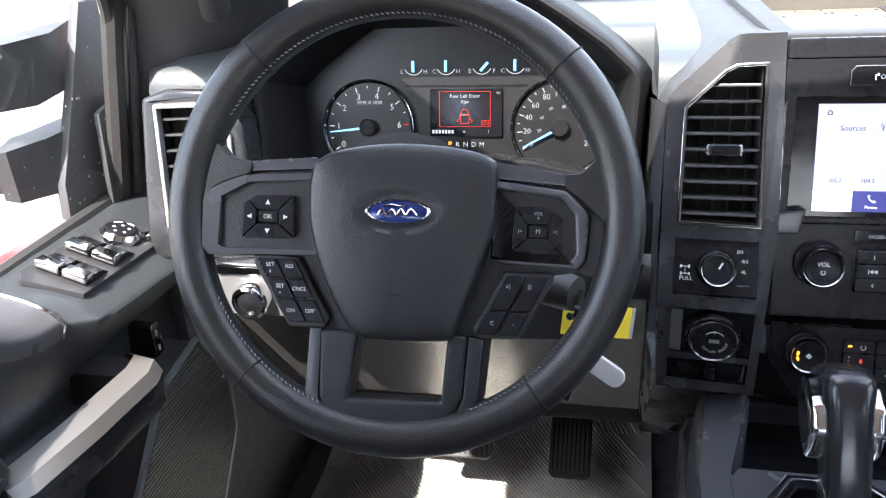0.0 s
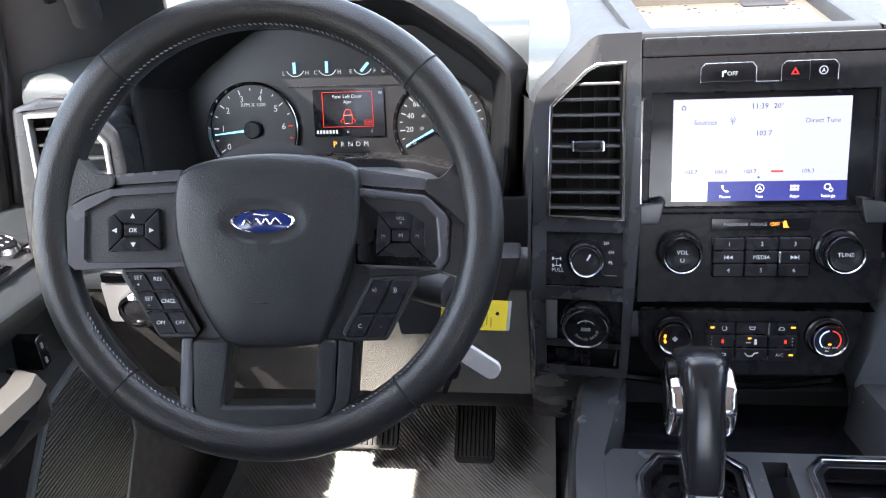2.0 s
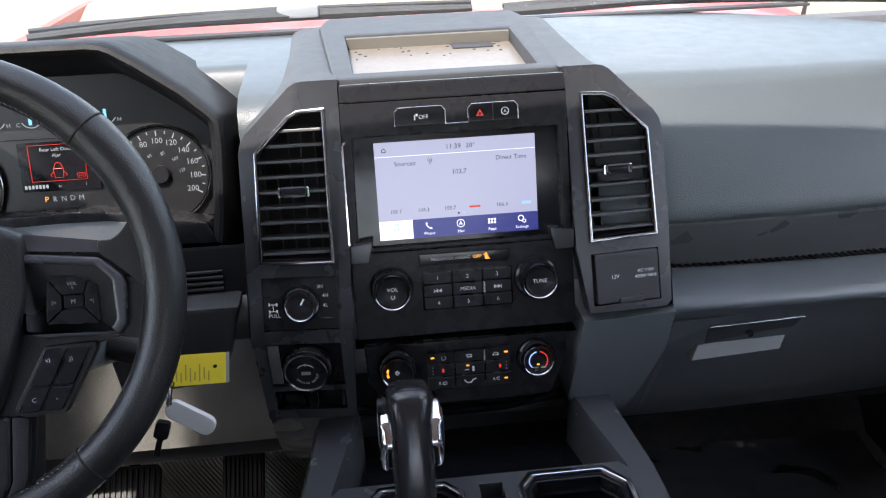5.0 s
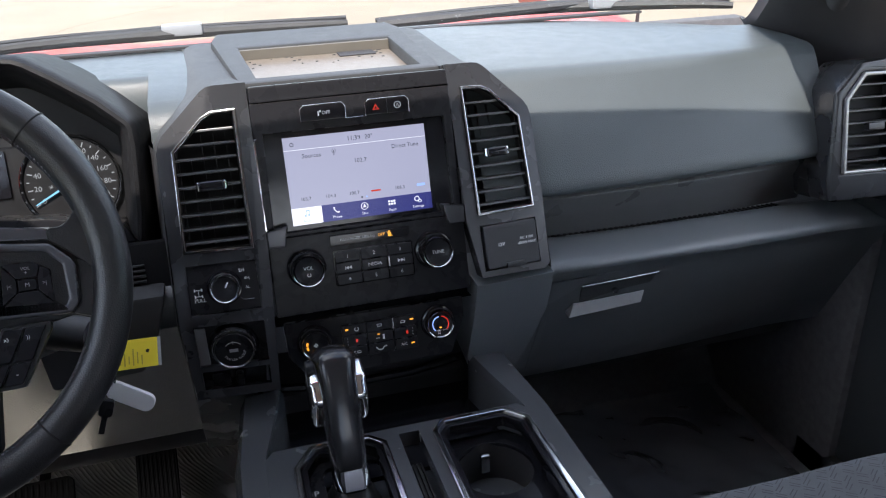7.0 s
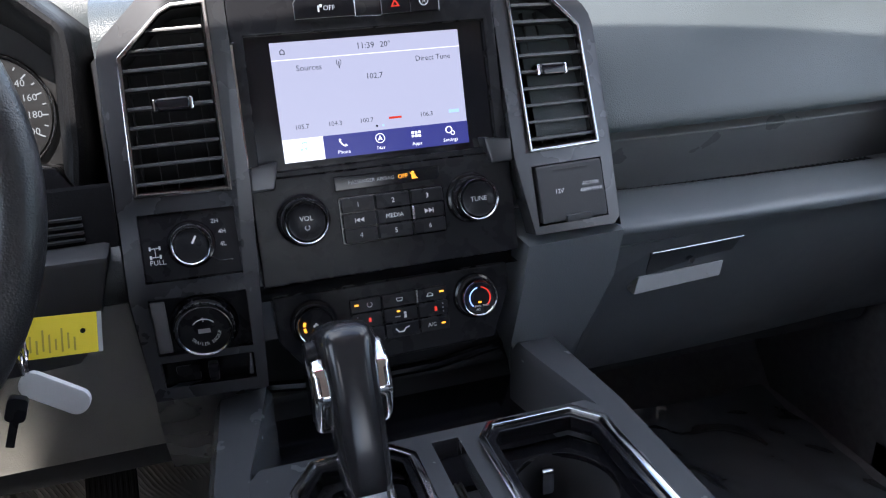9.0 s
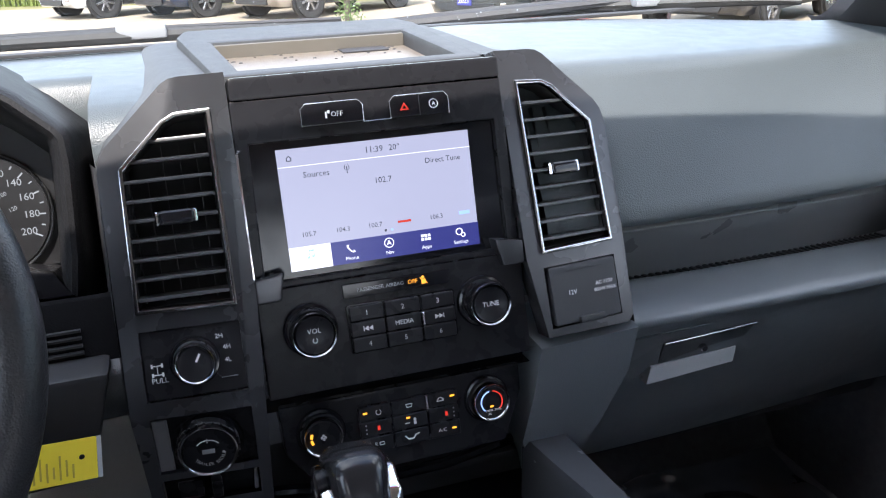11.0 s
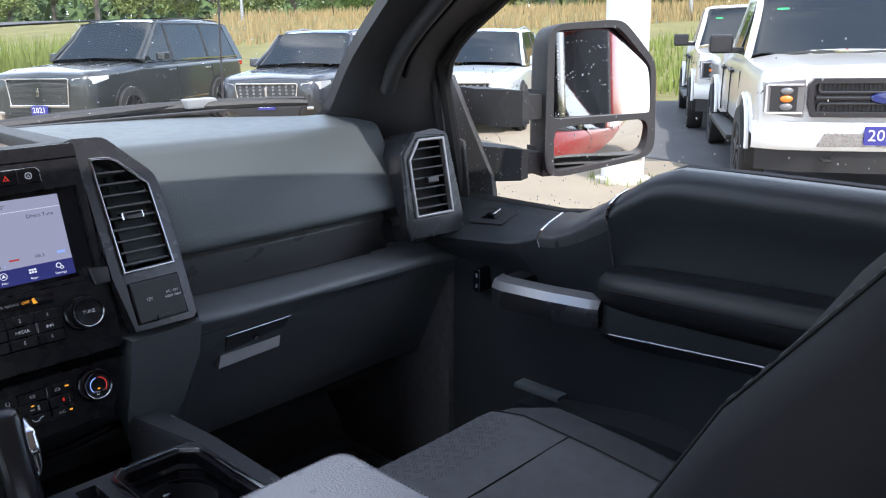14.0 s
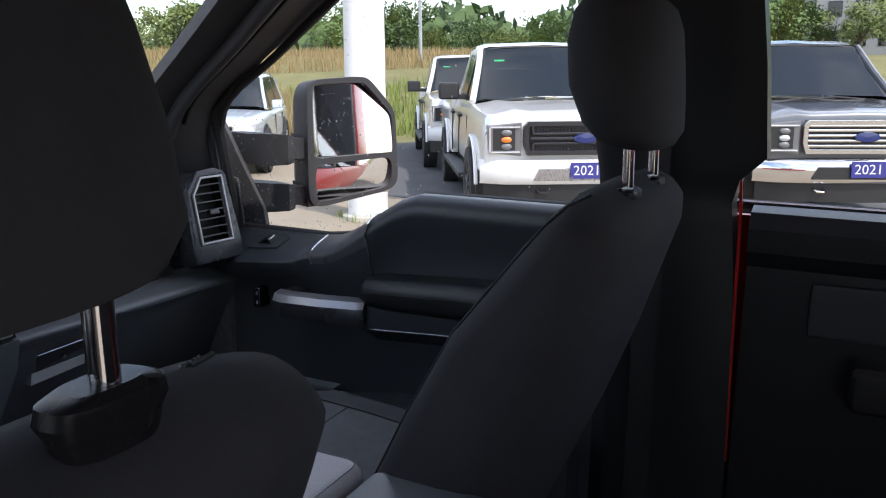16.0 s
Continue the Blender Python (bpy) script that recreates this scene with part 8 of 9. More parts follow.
single("road", loft([[(x, road_y(x) + d, land(x, road_y(x) + d) + 0.12) for d in (0, 5, 10)] for x in range(-150, 151, 6)], closed=False, caps=False), ASPHALT, "distant road", "road", S)

CAR_GLASS = surface("car_glass", (0.014, 0.017, 0.018), 0.05, vary=0.1, coat=0.2)
TYRE = surface("tyre_rubber", (0.022, 0.022, 0.022), 0.75, vary=0.2, vscale=20)
ALLOY = surface("alloy", (0.42, 0.42, 0.43), 0.28, 0.9, vary=0.06)
DARK_ALLOY = surface("dark_alloy", (0.06, 0.06, 0.065), 0.3, 0.8, vary=0.06)
TRIM = surface("black_trim", (0.016, 0.016, 0.017), 0.5, vary=0.1)
LAMP_CASE = surface("lamp_case", (0.13, 0.13, 0.135), 0.3, vary=0.1, coat=1.0)
LAMP = surface("lamp_glass", (0.62, 0.64, 0.66), 0.08, 0.4, vary=0.2, vscale=14, coat=1.0)
AMBER = surface("amber_lens", (0.75, 0.20, 0.02), 0.15, coat=1.0)
TAIL = surface("tail_lens", (0.45, 0.012, 0.01), 0.15, coat=1.0)
PLATE_BLUE = surface("plate_blue", (0.035, 0.035, 0.22), 0.4, vary=0.05)

def paint(name, col, metal=0.2):
    return surface(name, col, 0.30, metal, vary=0.04, vscale=3, coat=1.0, rvary=0.02)

def wheel_set(th, xs, half, r, alloy):
    for x in xs:
        for sy in (-1, 1):
            w = part("wheel", lathe([(r * 0.66, -0.11), (r * 0.97, -0.115), (r, -0.09), (r, 0.09), (r * 0.97, 0.115), (r * 0.68, 0.11), (r * 0.64, 0.10)], 30, at=(0, 0, 0), m=Matrix.Translation((x, sy * (half - 0.115), r))), TYRE, th, "black tyre")
            part("rim", lathe([(r * 0.66, 0.10), (r * 0.64, 0.115), (r * 0.60, 0.09), (r * 0.58, 0.06), (0.0001, 0.06)], 28, m=Matrix.Translation((x, sy * (half - 0.115), r)) @ pose(0, 0, 0, 0 if sy > 0 else 180)), TRIM, w)
            for k in range(7):
                part("spoke", box((-0.022, 0.065, 0.03), (0.022, 0.108, r * 0.62), 0.006, 1, m=Matrix.Translation((x, sy * (half - 0.115), r)) @ pose(0, 0, 0, 0 if sy > 0 else 180) @ pose(0, 0, 0, 0, k * 360 / 7)), alloy, w)
            part("hub", lathe([(r * 0.16, 0.07), (r * 0.15, 0.115), (0.0001, 0.118)], 16, m=Matrix.Translation((x, sy * (half - 0.115), r)) @ pose(0, 0, 0, 0 if sy > 0 else 180)), alloy, w)

def side_quad(th, name, pts, sy, off, material, label="", parent=None, thick=0.02):
    """A pane or panel on a car's flank, given in x, z with its y at each corner."""
    bm = bmesh.new()
    vs = [bm.verts.new((x, sy * (y + off), z)) for x, y, z in pts]
    bm.faces.new(vs)
    r = bmesh.ops.extrude_face_region(bm, geom=bm.faces[:])
    for v in [g for g in r["geom"] if isinstance(g, bmesh.types.BMVert)]:
        v.co.y -= sy * thick
    return part(name, bm, material, parent or th, label)

def suv(name, label, M, L, W, H, wb, col, style, group="parked cars"):
    """A parked sport utility; x ahead, z up. style: grille and wheel choices."""
    th = thing(name, label, "car", M, group)
    P = paint(name + "_paint", col)
    hw, r = W / 2, 0.375 if H < 1.8 else 0.41
    xf, xr = L / 2, -L / 2
    fa = xf - (L - wb) * 0.44
    ra = fa - wb
    zb, zh, zbelt = 0.26, H * 0.60, H * 0.615
    cowl, rfx, rrx = fa - 0.62, fa - 1.35, xr + 0.45
    def ring(x, w, z0, z1, crown=0.03):
        return [(x, -w * 0.90, z0), (x, -w, z0 + 0.16), (x, -w, (z0 + z1) / 2), (x, -w * 0.985, z1 - 0.13), (x, -w * 0.93, z1 - 0.03), (x, -w * 0.80, z1), (x, 0, z1 + crown), (x, w * 0.80, z1), (x, w * 0.93, z1 - 0.03), (x, w * 0.985, z1 - 0.13), (x, w, (z0 + z1) / 2), (x, w, z0 + 0.16), (x, w * 0.90, z0)]
    st_ = [(xf, hw * 0.66, zb + 0.14, zh - 0.27), (xf - 0.03, hw * 0.78, zb + 0.07, zh - 0.17), (xf - 0.09, hw * 0.875, zb + 0.02, zh - 0.105), (xf - 0.22, hw * 0.945, zb, zh - 0.06), (xf - 0.45, hw * 0.985, zb, zh - 0.025), (fa, hw, zb, zh - 0.005), (cowl + 0.12, hw, zb, zh + 0.03), (cowl - 0.15, hw, zb, zbelt), ((fa + ra) / 2, hw, zb, zbelt), (ra, hw, zb, zbelt + 0.02), (xr + 0.30, hw * 0.975, zb + 0.03, zbelt + 0.03), (xr + 0.10, hw * 0.92, zb + 0.08, zbelt + 0.01), (xr + 0.02, hw * 0.86, zb + 0.13, zbelt - 0.05), (xr, hw * 0.80, zb + 0.2, zbelt - 0.12)]
    body = part("body", loft([ring(*s_) for s_ in st_]), P, th, "glossy painted body", smooth=50)
    # glasshouse: one dark glass shell, with painted roof and pillars over it
    lower = zbelt - 0.05
    tw, bw = hw * 0.735, hw * 0.915
    def yb(z):
        return bw + (tw - bw) * (z - lower) / (H - 0.055 - lower)
    def xfz(z, front):
        f = (z - lower) / (H - 0.055 - lower)
        return (cowl + 0.02) * (1 - f) + rfx * f if front else (rrx - 0.34) * (1 - f) + rrx * f
    def dome(x, zt, out=0.0, top_only=False):
        t_ = yb(zt - 0.05)
        arc = [(x, -t_ - out, zt - 0.05), (x, -t_ * 0.955 - out, zt - 0.02 + out), (x, -t_ * 0.84, zt + out), (x, 0, zt + 0.022 + out), (x, t_ * 0.84, zt + out), (x, t_ * 0.955 + out, zt - 0.02 + out), (x, t_ + out, zt - 0.05)]
        return arc if top_only else [(x, -bw - out, lower)] + arc + [(x, bw + out, lower)]
    gz = [(cowl + 0.02, lower + 0.115), (xfz(H - 0.35, True), H - 0.33), (rfx + 0.03, H - 0.06), (rfx - 0.25, H - 0.02), ((rfx + rrx) / 2, H), (rrx + 0.35, H - 0.012), (rrx, H - 0.06), (xfz(H - 0.35, False), H - 0.34), (rrx - 0.34, lower + 0.10)]
    part("glasshouse", loft([dome(x, z) for x, z in gz], closed=False, caps=False), CAR_GLASS, th, "dark tinted glass", smooth=40)
    part("roof", loft([dome(x, z, 0.008, True) for x, z in gz[2:7]], closed=False, caps=False), P, th, "painted roof", smooth=50)
    z0, z1 = zbelt + 0.03, H - 0.13
    for sy in (-1, 1):
        splits = [xfz(z0, True) - 0.10, (fa + ra) / 2 - 0.05, ra + 0.18, xfz(z0, False) + 0.10]
        tops = [xfz(z1, True) - 0.04, (fa + ra) / 2 - 0.05, ra + 0.22, xfz(z1, False) + 0.02]
        part("front_pillar", tube([(cowl + 0.04, sy * (bw + 0.004), lower + 0.09), (xfz(H - 0.35, True) + 0.01, sy * (yb(H - 0.35) + 0.004), H - 0.36), (rfx - 0.02, sy * (tw + 0.004), H - 0.075)], 0.030, 8), P, th, "painted windscreen pillar")
        for k in (1, 2):
            side_quad(th, "door_pillar", [(splits[k] - 0.05, yb(lower), lower), (splits[k] + 0.05, yb(lower), lower), (tops[k] + 0.04, yb(z1 + 0.04), z1 + 0.04), (tops[k] - 0.04, yb(z1 + 0.04), z1 + 0.04)], sy, 0.006, TRIM, "black door pillar")
        side_quad(th, "rear_pillar", [(splits[3] - 0.02, yb(lower), lower), (splits[3] - 0.26, yb(lower), lower), (tops[3] - 0.10, yb(z1 + 0.05), z1 + 0.05), (tops[3] + 0.10, yb(z1 + 0.05), z1 + 0.05)], sy, 0.008, P, "painted rear pillar")
        side_quad(th, "window_top_line", [(tops[0] + 0.02, yb(z1 + 0.05), z1 + 0.045), (tops[3], yb(z1 + 0.05), z1 + 0.045), (tops[3], yb(z1 + 0.065), z1 + 0.065), (tops[0], yb(z1 + 0.065), z1 + 0.065)], sy, 0.008, CHROME if style != "black" else TRIM, "bright line over the windows")
        side_quad(th, "sill_line", [(cowl - 0.15, hw * 0.94, zbelt + 0.0), (rrx - 0.25, hw * 0.93, zbelt + 0.01), (rrx - 0.25, hw * 0.93, zbelt + 0.035), (cowl - 0.15, hw * 0.94, zbelt + 0.03)], sy, 0.0, CHROME, "bright line")
        side_quad(th, "lower_trim", [(fa - r - 0.08, hw, zb + 0.02), (ra + r + 0.08, hw, zb + 0.02), (ra + r + 0.08, hw, zb + 0.15), (fa - r - 0.08, hw, zb + 0.15)], sy, 0.006, TRIM, "black lower trim")
        side_quad(th, "side_strip", [(fa - r - 0.15, hw, zb + 0.20), (ra + r + 0.1, hw, zb + 0.24), (ra + r + 0.1, hw, zb + 0.265), (fa - r - 0.15, hw, zb + 0.225)], sy, 0.010, CHROME, "bright strip")
        for x in (fa, ra):
            part("wheel_arch", plate(ellipse(x, r, r * 1.16, r * 1.16, 28), (), sy * (hw - 0.05), sy * (hw + 0.006), 0), TRIM, th, "black wheel arch")
        for xm in ((fa + ra) / 2 - 0.02, ra + 0.22):
            side_quad(th, "door_gap", [(xm, hw, zb + 0.2), (xm + 0.012, hw, zb + 0.2), (xm + 0.012, hw, zbelt - 0.1), (xm, hw, zbelt - 0.1)], sy, 0.004, TRIM)
        for xm in ((fa + ra) / 2 + 0.16, ra + 0.42):
            part("door_handle", box((xm - 0.11, -0.02, -0.016), (xm + 0.11, 0.02, 0.016), 0.01, m=Matrix.Translation((0, sy * (hw * 0.995), zbelt - 0.16))), CHROME if style != "beige" else P, th, "door handle")
        part("door_mirror", box((cowl - 0.45, -0.09, -0.07), (cowl - 0.25, 0.09, 0.08), 0.04, 3, m=Matrix.Translation((0, sy * (hw + 0.08), zbelt + 0.09))), P, th, "painted door mirror")
    part("wiper", tube([(xfz(lower + 0.12, True) + 0.03, 0.55, lower + 0.11), (xfz(lower + 0.15, True) + 0.02, 0.0, lower + 0.15), (xfz(lower + 0.13, True) + 0.03, -0.5, lower + 0.13)], 0.012, 6), TRIM, th, "black wiper")
    for e in (0.45, 0.72):
        part("bonnet_crease", tube([(cowl + 0.06, e * hw * sgn, zh + 0.044 - 0.02 * e) for sgn in (1,)] + [(fa, e * hw * 0.97, zh + 0.012 - 0.016 * e), (xf - 0.3, e * hw * 0.9, zh - 0.028 - 0.02 * e)], 0.010, 6), P, th, "bonnet crease")
        part("bonnet_crease", tube([(cowl + 0.06, -e * hw, zh + 0.044 - 0.02 * e), (fa, -e * hw * 0.97, zh + 0.012 - 0.016 * e), (xf - 0.3, -e * hw * 0.9, zh - 0.028 - 0.02 * e)], 0.010, 6), P, th, "bonnet crease")
    for sy in (-1, 1):
        part("roof_rail", tube([(rfx - 0.1, sy * tw * 0.9, H - 0.02), ((rfx + rrx) / 2, sy * tw * 0.92, H + 0.035), (rrx + 0.1, sy * tw * 0.9, H - 0.01)], 0.016, 6), ALLOY if style != "black" else TRIM, th, "roof rail")
    # nose
    F = pose(xf - 0.005, 0, 0, 0, 0, 90)
    gw, g0, g1 = W * 0.27, zb + 0.30, zh - 0.16
    g = part("grille", plate([(-gw, g0), (gw, g0), (gw * 1.08, g1 - 0.02), (gw * 1.0, g1), (-gw * 1.0, g1), (-gw * 1.08, g1 - 0.02)], [shrink([(-gw, g0), (gw, g0), (gw * 1.08, g1 - 0.02), (gw * 1.0, g1), (-gw * 1.0, g1), (-gw * 1.08, g1 - 0.02)], 0.022)], -0.03, 0.06, 0.006, m=F), CHROME, th, "bright framed grille")
    part("grille_back", plate([(-gw, g0), (gw, g0), (gw, g1), (-gw, g1)], (), 0.0, 0.05, 0, m=F), TRIM, g, "dark mesh")
    if style in ("mesh", "white", "beige", "blue"):
        for i in range(9):
            for j in range(4):
                x, z = -gw + (i + 0.5) * 2 * gw / 9, g0 + 0.03 + (j + 0.5) * (g1 - g0 - 0.06) / 4
                part("mesh_piece", plate([(x - 0.026, z), (x, z - 0.020), (x + 0.026, z), (x, z + 0.020)], [[(x - 0.015, z), (x, z - 0.011), (x + 0.015, z), (x, z + 0.011)]], -0.014, 0.0, 0, m=F), ALLOY, g)
    else:
        for i in range(5):
            part("bar", box((-gw * 0.95, -0.012, g0 + 0.04 + i * (g1 - g0 - 0.08) / 4 - 0.006), (gw * 0.95, 0.01, g0 + 0.04 + i * (g1 - g0 - 0.08) / 4 + 0.006), 0, m=F), DARK_ALLOY, g)
        part("lower_bar", box((-gw * 1.02, -0.04, g0 - 0.02), (-0.09, 0.0, g0 + 0.025), 0.01, m=F), CHROME, g, "bright lower bar")
        part("lower_bar", box((0.09, -0.04, g0 - 0.02), (gw * 1.02, 0.0, g0 + 0.025), 0.01, m=F), CHROME, g, "bright lower bar")
    part("emblem", plate(rrect(-0.022, (g0 + g1) / 2 - 0.07, 0.022, (g0 + g1) / 2 + 0.07, 0.01), (), -0.04, -0.01, 0.004, m=F), CHROME, g, "bright upright emblem")
    for sy in (-1, 1):
        lz = zh - 0.225
        hl = part("headlight", loft([[(xf - 0.02, sy * gw * 1.14, lz - 0.03), (xf - 0.02, sy * gw * 1.14, lz + 0.05)], [(xf - 0.05, sy * hw * 0.74, lz - 0.045), (xf - 0.05, sy * hw * 0.74, lz + 0.06)], [(xf - 0.16, sy * hw * 0.92, lz - 0.04), (xf - 0.16, sy * hw * 0.92, lz + 0.08)], [(xf - 0.42, sy * hw * 1.004, lz + 0.03), (xf - 0.42, sy * hw * 1.004, lz + 0.09)]], closed=False, caps=False), LAMP, th, "clear swept headlight")
        part("fog_trim", box((xf - 0.10, sy * hw * 0.72 - 0.10, zb + 0.16), (xf - 0.02, sy * hw * 0.72 + 0.10, zb + 0.21), 0.01), CHROME, th, "bright bumper strip")
        part("tail_light", box((xr - 0.01, sy * hw * 0.78 - 0.12, zbelt - 0.17), (xr + 0.12, sy * hw * 0.78 + 0.13, zbelt - 0.07), 0.02), TAIL, th, "red tail light")
    part("lower_intake", plate([(-hw * 0.55, zb + 0.06), (hw * 0.55, zb + 0.06), (hw * 0.62, zb + 0.20), (-hw * 0.62, zb + 0.20)], (), -0.03, 0.1, 0.01, m=F), TRIM, th, "black lower intake")
    if style in ("mesh", "black"):
        np_ = part("year_plate", plate(rrect(-0.15, zb + 0.16, 0.15, zb + 0.31, 0.01), (), -0.055, -0.03, 0.002, m=F), PLATE_BLUE, th, "blue plate with white year")
        b = words("2021", 0.125, (0, zb + 0.235), -0.058)
        b.transform(F)
        part("year", b, PRINT, np_, "white 2021")
    wheel_set(th, (fa, ra), hw + 0.05, r, ALLOY if style != "black" else DARK_ALLOY)
    return th

def place(front_wheel, heading, L, wb, W, side):
    """The pose of a car from the ground point of its near front wheel; side: 1 if that is its left wheel."""
    h = Vector((*heading, 0)).normalized()
    left = Vector((-h.y, h.x, 0))
    fa = L / 2 - (L - wb) * 0.44
    c = Vector((*front_wheel, 0)) - h * fa - left * side * (W / 2 - 0.12)
    return Matrix.Translation((c.x, c.y, 0.012)) @ Matrix.Rotation(math.atan2(h.y, h.x), 4, 'Z')
HEADING = (-0.86, -0.51)
suv("parked_suv", "beige sport utility parked on the gravel", place((2.76, 17.4), HEADING, 4.55, 2.71, 1.86, 1), 4.55, 1.86, 1.66, 2.71, (0.33, 0.285, 0.24), "beige")
suv("parked_suv", "dark blue sport utility parked beside a beige one", place((0.74, 19.4), HEADING, 4.8, 2.85, 1.93, 1), 4.8, 1.93, 1.68, 2.85, (0.008, 0.018, 0.048), "blue")
suv("parked_suv", "white sport utility parked beside a dark blue one", place((-1.50, 21.0), HEADING, 4.6, 2.71, 1.89, 1), 4.6, 1.89, 1.66, 2.71, (0.70, 0.72, 0.74), "white")
suv("large_suv", "large black sport utility with a blue 2021 plate", place((6.05, 12.6), HEADING, 5.33, 3.11, 2.03, 1), 5.33, 2.03, 1.94, 3.11, (0.024, 0.028, 0.028), "black")
suv("parked_suv", "black sport utility with a mesh grille and blue plate", place((8.59, 10.09), HEADING, 4.83, 2.85, 1.93, 1), 4.83, 1.93, 1.68, 2.85, (0.024, 0.026, 0.032), "mesh")
suv("parked_suv", "pale blue-white sport utility with a mesh grille", place((10.4, 7.56), HEADING, 4.6, 2.71, 1.89, 1), 4.6, 1.89, 1.64, 2.71, (0.62, 0.70, 0.78), "white")

def pickup(name, label, M, col, chrome, plate_on=True):
    """A parked crew-cab pickup; x ahead, z up."""
    th = thing(name, label, "pickup truck", M, "parked pickups")
    P = paint(name + "_paint", col, 0.05 if col[0] > 0.5 else 0.4)
    L, W, H, wb, r = 5.89, 2.03, 1.95, 3.68, 0.41
    hw, xf, xr = W / 2, L / 2, -L / 2
    fa = xf - 0.95
    ra = fa - wb
    zb, zh = 0.52, 1.22
    def ring(x, w, z0, z1, bulge=0.0):
        return [(x, -w * 0.92, z0), (x, -w, z0 + 0.10), (x, -w, z0 + 0.36), (x, -w * 0.985, z1 - 0.14), (x, -w * 0.93, z1 - 0.03), (x, -w * 0.66, z1 + bulge), (x, -w * 0.5, z1 + bulge * 0.4), (x, 0, z1 + 0.012 + bulge * 0.4), (x, w * 0.5, z1 + bulge * 0.4), (x, w * 0.66, z1 + bulge), (x, w * 0.93, z1 - 0.03), (x, w * 0.985, z1 - 0.14), (x, w, z0 + 0.36), (x, w, z0 + 0.10), (x, w * 0.92, z0)]
    fr = [(xf - 0.10, hw * 0.90, zb + 0.20, zh - 0.12, 0.0), (xf - 0.14, hw * 0.955, zb + 0.10, zh - 0.055, 0.015), (xf - 0.30, hw * 0.985, zb + 0.02, zh - 0.015, 0.03), (fa, hw, zb, zh + 0.01, 0.035), (fa - 0.62, hw, zb, zh + 0.05, 0.02), (fa - 0.70, hw * 0.995, zb, zh + 0.05, 0.0), (fa - 1.7, hw * 0.99, zb, zh + 0.05, 0.0), (ra + 1.0, hw * 0.99, zb, zh + 0.05, 0.0)]
    part("body", loft([ring(*s_) for s_ in fr]), P, th, "glossy painted body", smooth=40)
    cowl, rfx, rrx, rbx = fa - 0.66, fa - 1.36, ra + 1.22, ra + 1.02
    low, top = zh + 0.02, H - 0.06
    bw, tw = hw * 0.92, hw * 0.74
    def yb(z):
        return bw + (tw - bw) * (z - low) / (top - low)
    def xz(z, front):
        f = (z - low) / (top - low)
        return cowl + (rfx - cowl) * f if front else rbx + (rrx - rbx) * f
    def dome(x, zt, out=0.0, top_only=False):
        t_ = yb(zt - 0.055)
        arc = [(x, -t_ - out, zt - 0.055), (x, -t_ * 0.96 - out, zt - 0.022 + out), (x, -t_ * 0.86, zt + out), (x, 0, zt + 0.02 + out), (x, t_ * 0.86, zt + out), (x, t_ * 0.96 + out, zt - 0.022 + out), (x, t_ + out, zt - 0.055)]
        return arc if top_only else [(x, -bw - out, low - 0.03)] + arc + [(x, bw + out, low - 0.03)]
    gz = [(cowl, low + 0.07), (xz(low + 0.36, True), low + 0.37), (rfx + 0.03, H - 0.055), (rfx - 0.22, H - 0.01), ((rfx + rrx) / 2, H), (rrx + 0.2, H - 0.01), (rrx, H - 0.05), (rbx, low + 0.07)]
    part("glasshouse", loft([dome(x, z) for x, z in gz], closed=False, caps=False), CAR_GLASS, th, "dark tinted glass", smooth=40)
    part("roof", loft([dome(x, z, 0.010, True) for x, z in gz[2:7]], closed=False, caps=False), P, th, "painted roof", smooth=50)
    z0, z1 = zh + 0.07, H - 0.14
    mid = fa - 1.62
    for sy in (-1, 1):
        a, b = xz(z0, True), xz(z0, False)
        ta, tb = xz(z1, True), xz(z1, False)
        part("front_pillar", tube([(cowl + 0.02, sy * (bw + 0.004), low + 0.03), (xz(low + 0.36, True) + 0.01, sy * (yb(low + 0.36) + 0.004), low + 0.35), (rfx - 0.01, sy * (tw + 0.006), top - 0.01)], 0.038, 8), P, th, "painted windscreen pillar")
        side_quad(th, "door_pillar", [(mid - 0.05, yb(low), low), (mid + 0.05, yb(low), low), (mid + 0.04, yb(top), top), (mid - 0.04, yb(top), top)], sy, 0.006, TRIM, "black door pillar")
        side_quad(th, "rear_pillar", [(b + 0.16, yb(low), low), (rbx - 0.0, yb(low), low), (rrx - 0.0, yb(top), top), (tb + 0.18, yb(top), top)], sy, 0.008, P, "painted rear pillar")
        side_quad(th, "window_top", [(ta + 0.02, yb(z1 + 0.03), z1 + 0.03), (tb, yb(z1 + 0.03), z1 + 0.03), (tb, yb(top), top), (ta - 0.05, yb(top), top)], sy, 0.007, P, "painted frame over the side windows")
        side_quad(th, "window_sill", [(a - 0.05, yb(low), low - 0.02), (b, yb(low), low - 0.02), (b, yb(low + 0.045), low + 0.045), (a - 0.06, yb(low + 0.02), low + 0.02)], sy, 0.009, P, "painted sill under the side windows")
        for xm in (mid, rbx + 0.06, fa - 0.62):
            side_quad(th, "door_gap", [(xm, hw, zb + 0.05), (xm + 0.012, hw, zb + 0.05), (xm + 0.012, hw * 0.992, zh - 0.10), (xm, hw * 0.992, zh - 0.10)], sy, 0.003, TRIM)
        for xm in (mid + 0.16, rbx + 0.22):
            part("door_handle", box((xm - 0.12, -0.025, -0.018), (xm + 0.12, 0.025, 0.018), 0.012, m=Matrix.Translation((0, sy * hw, zh - 0.13))), TRIM if not chrome else CHROME, th, "door handle")
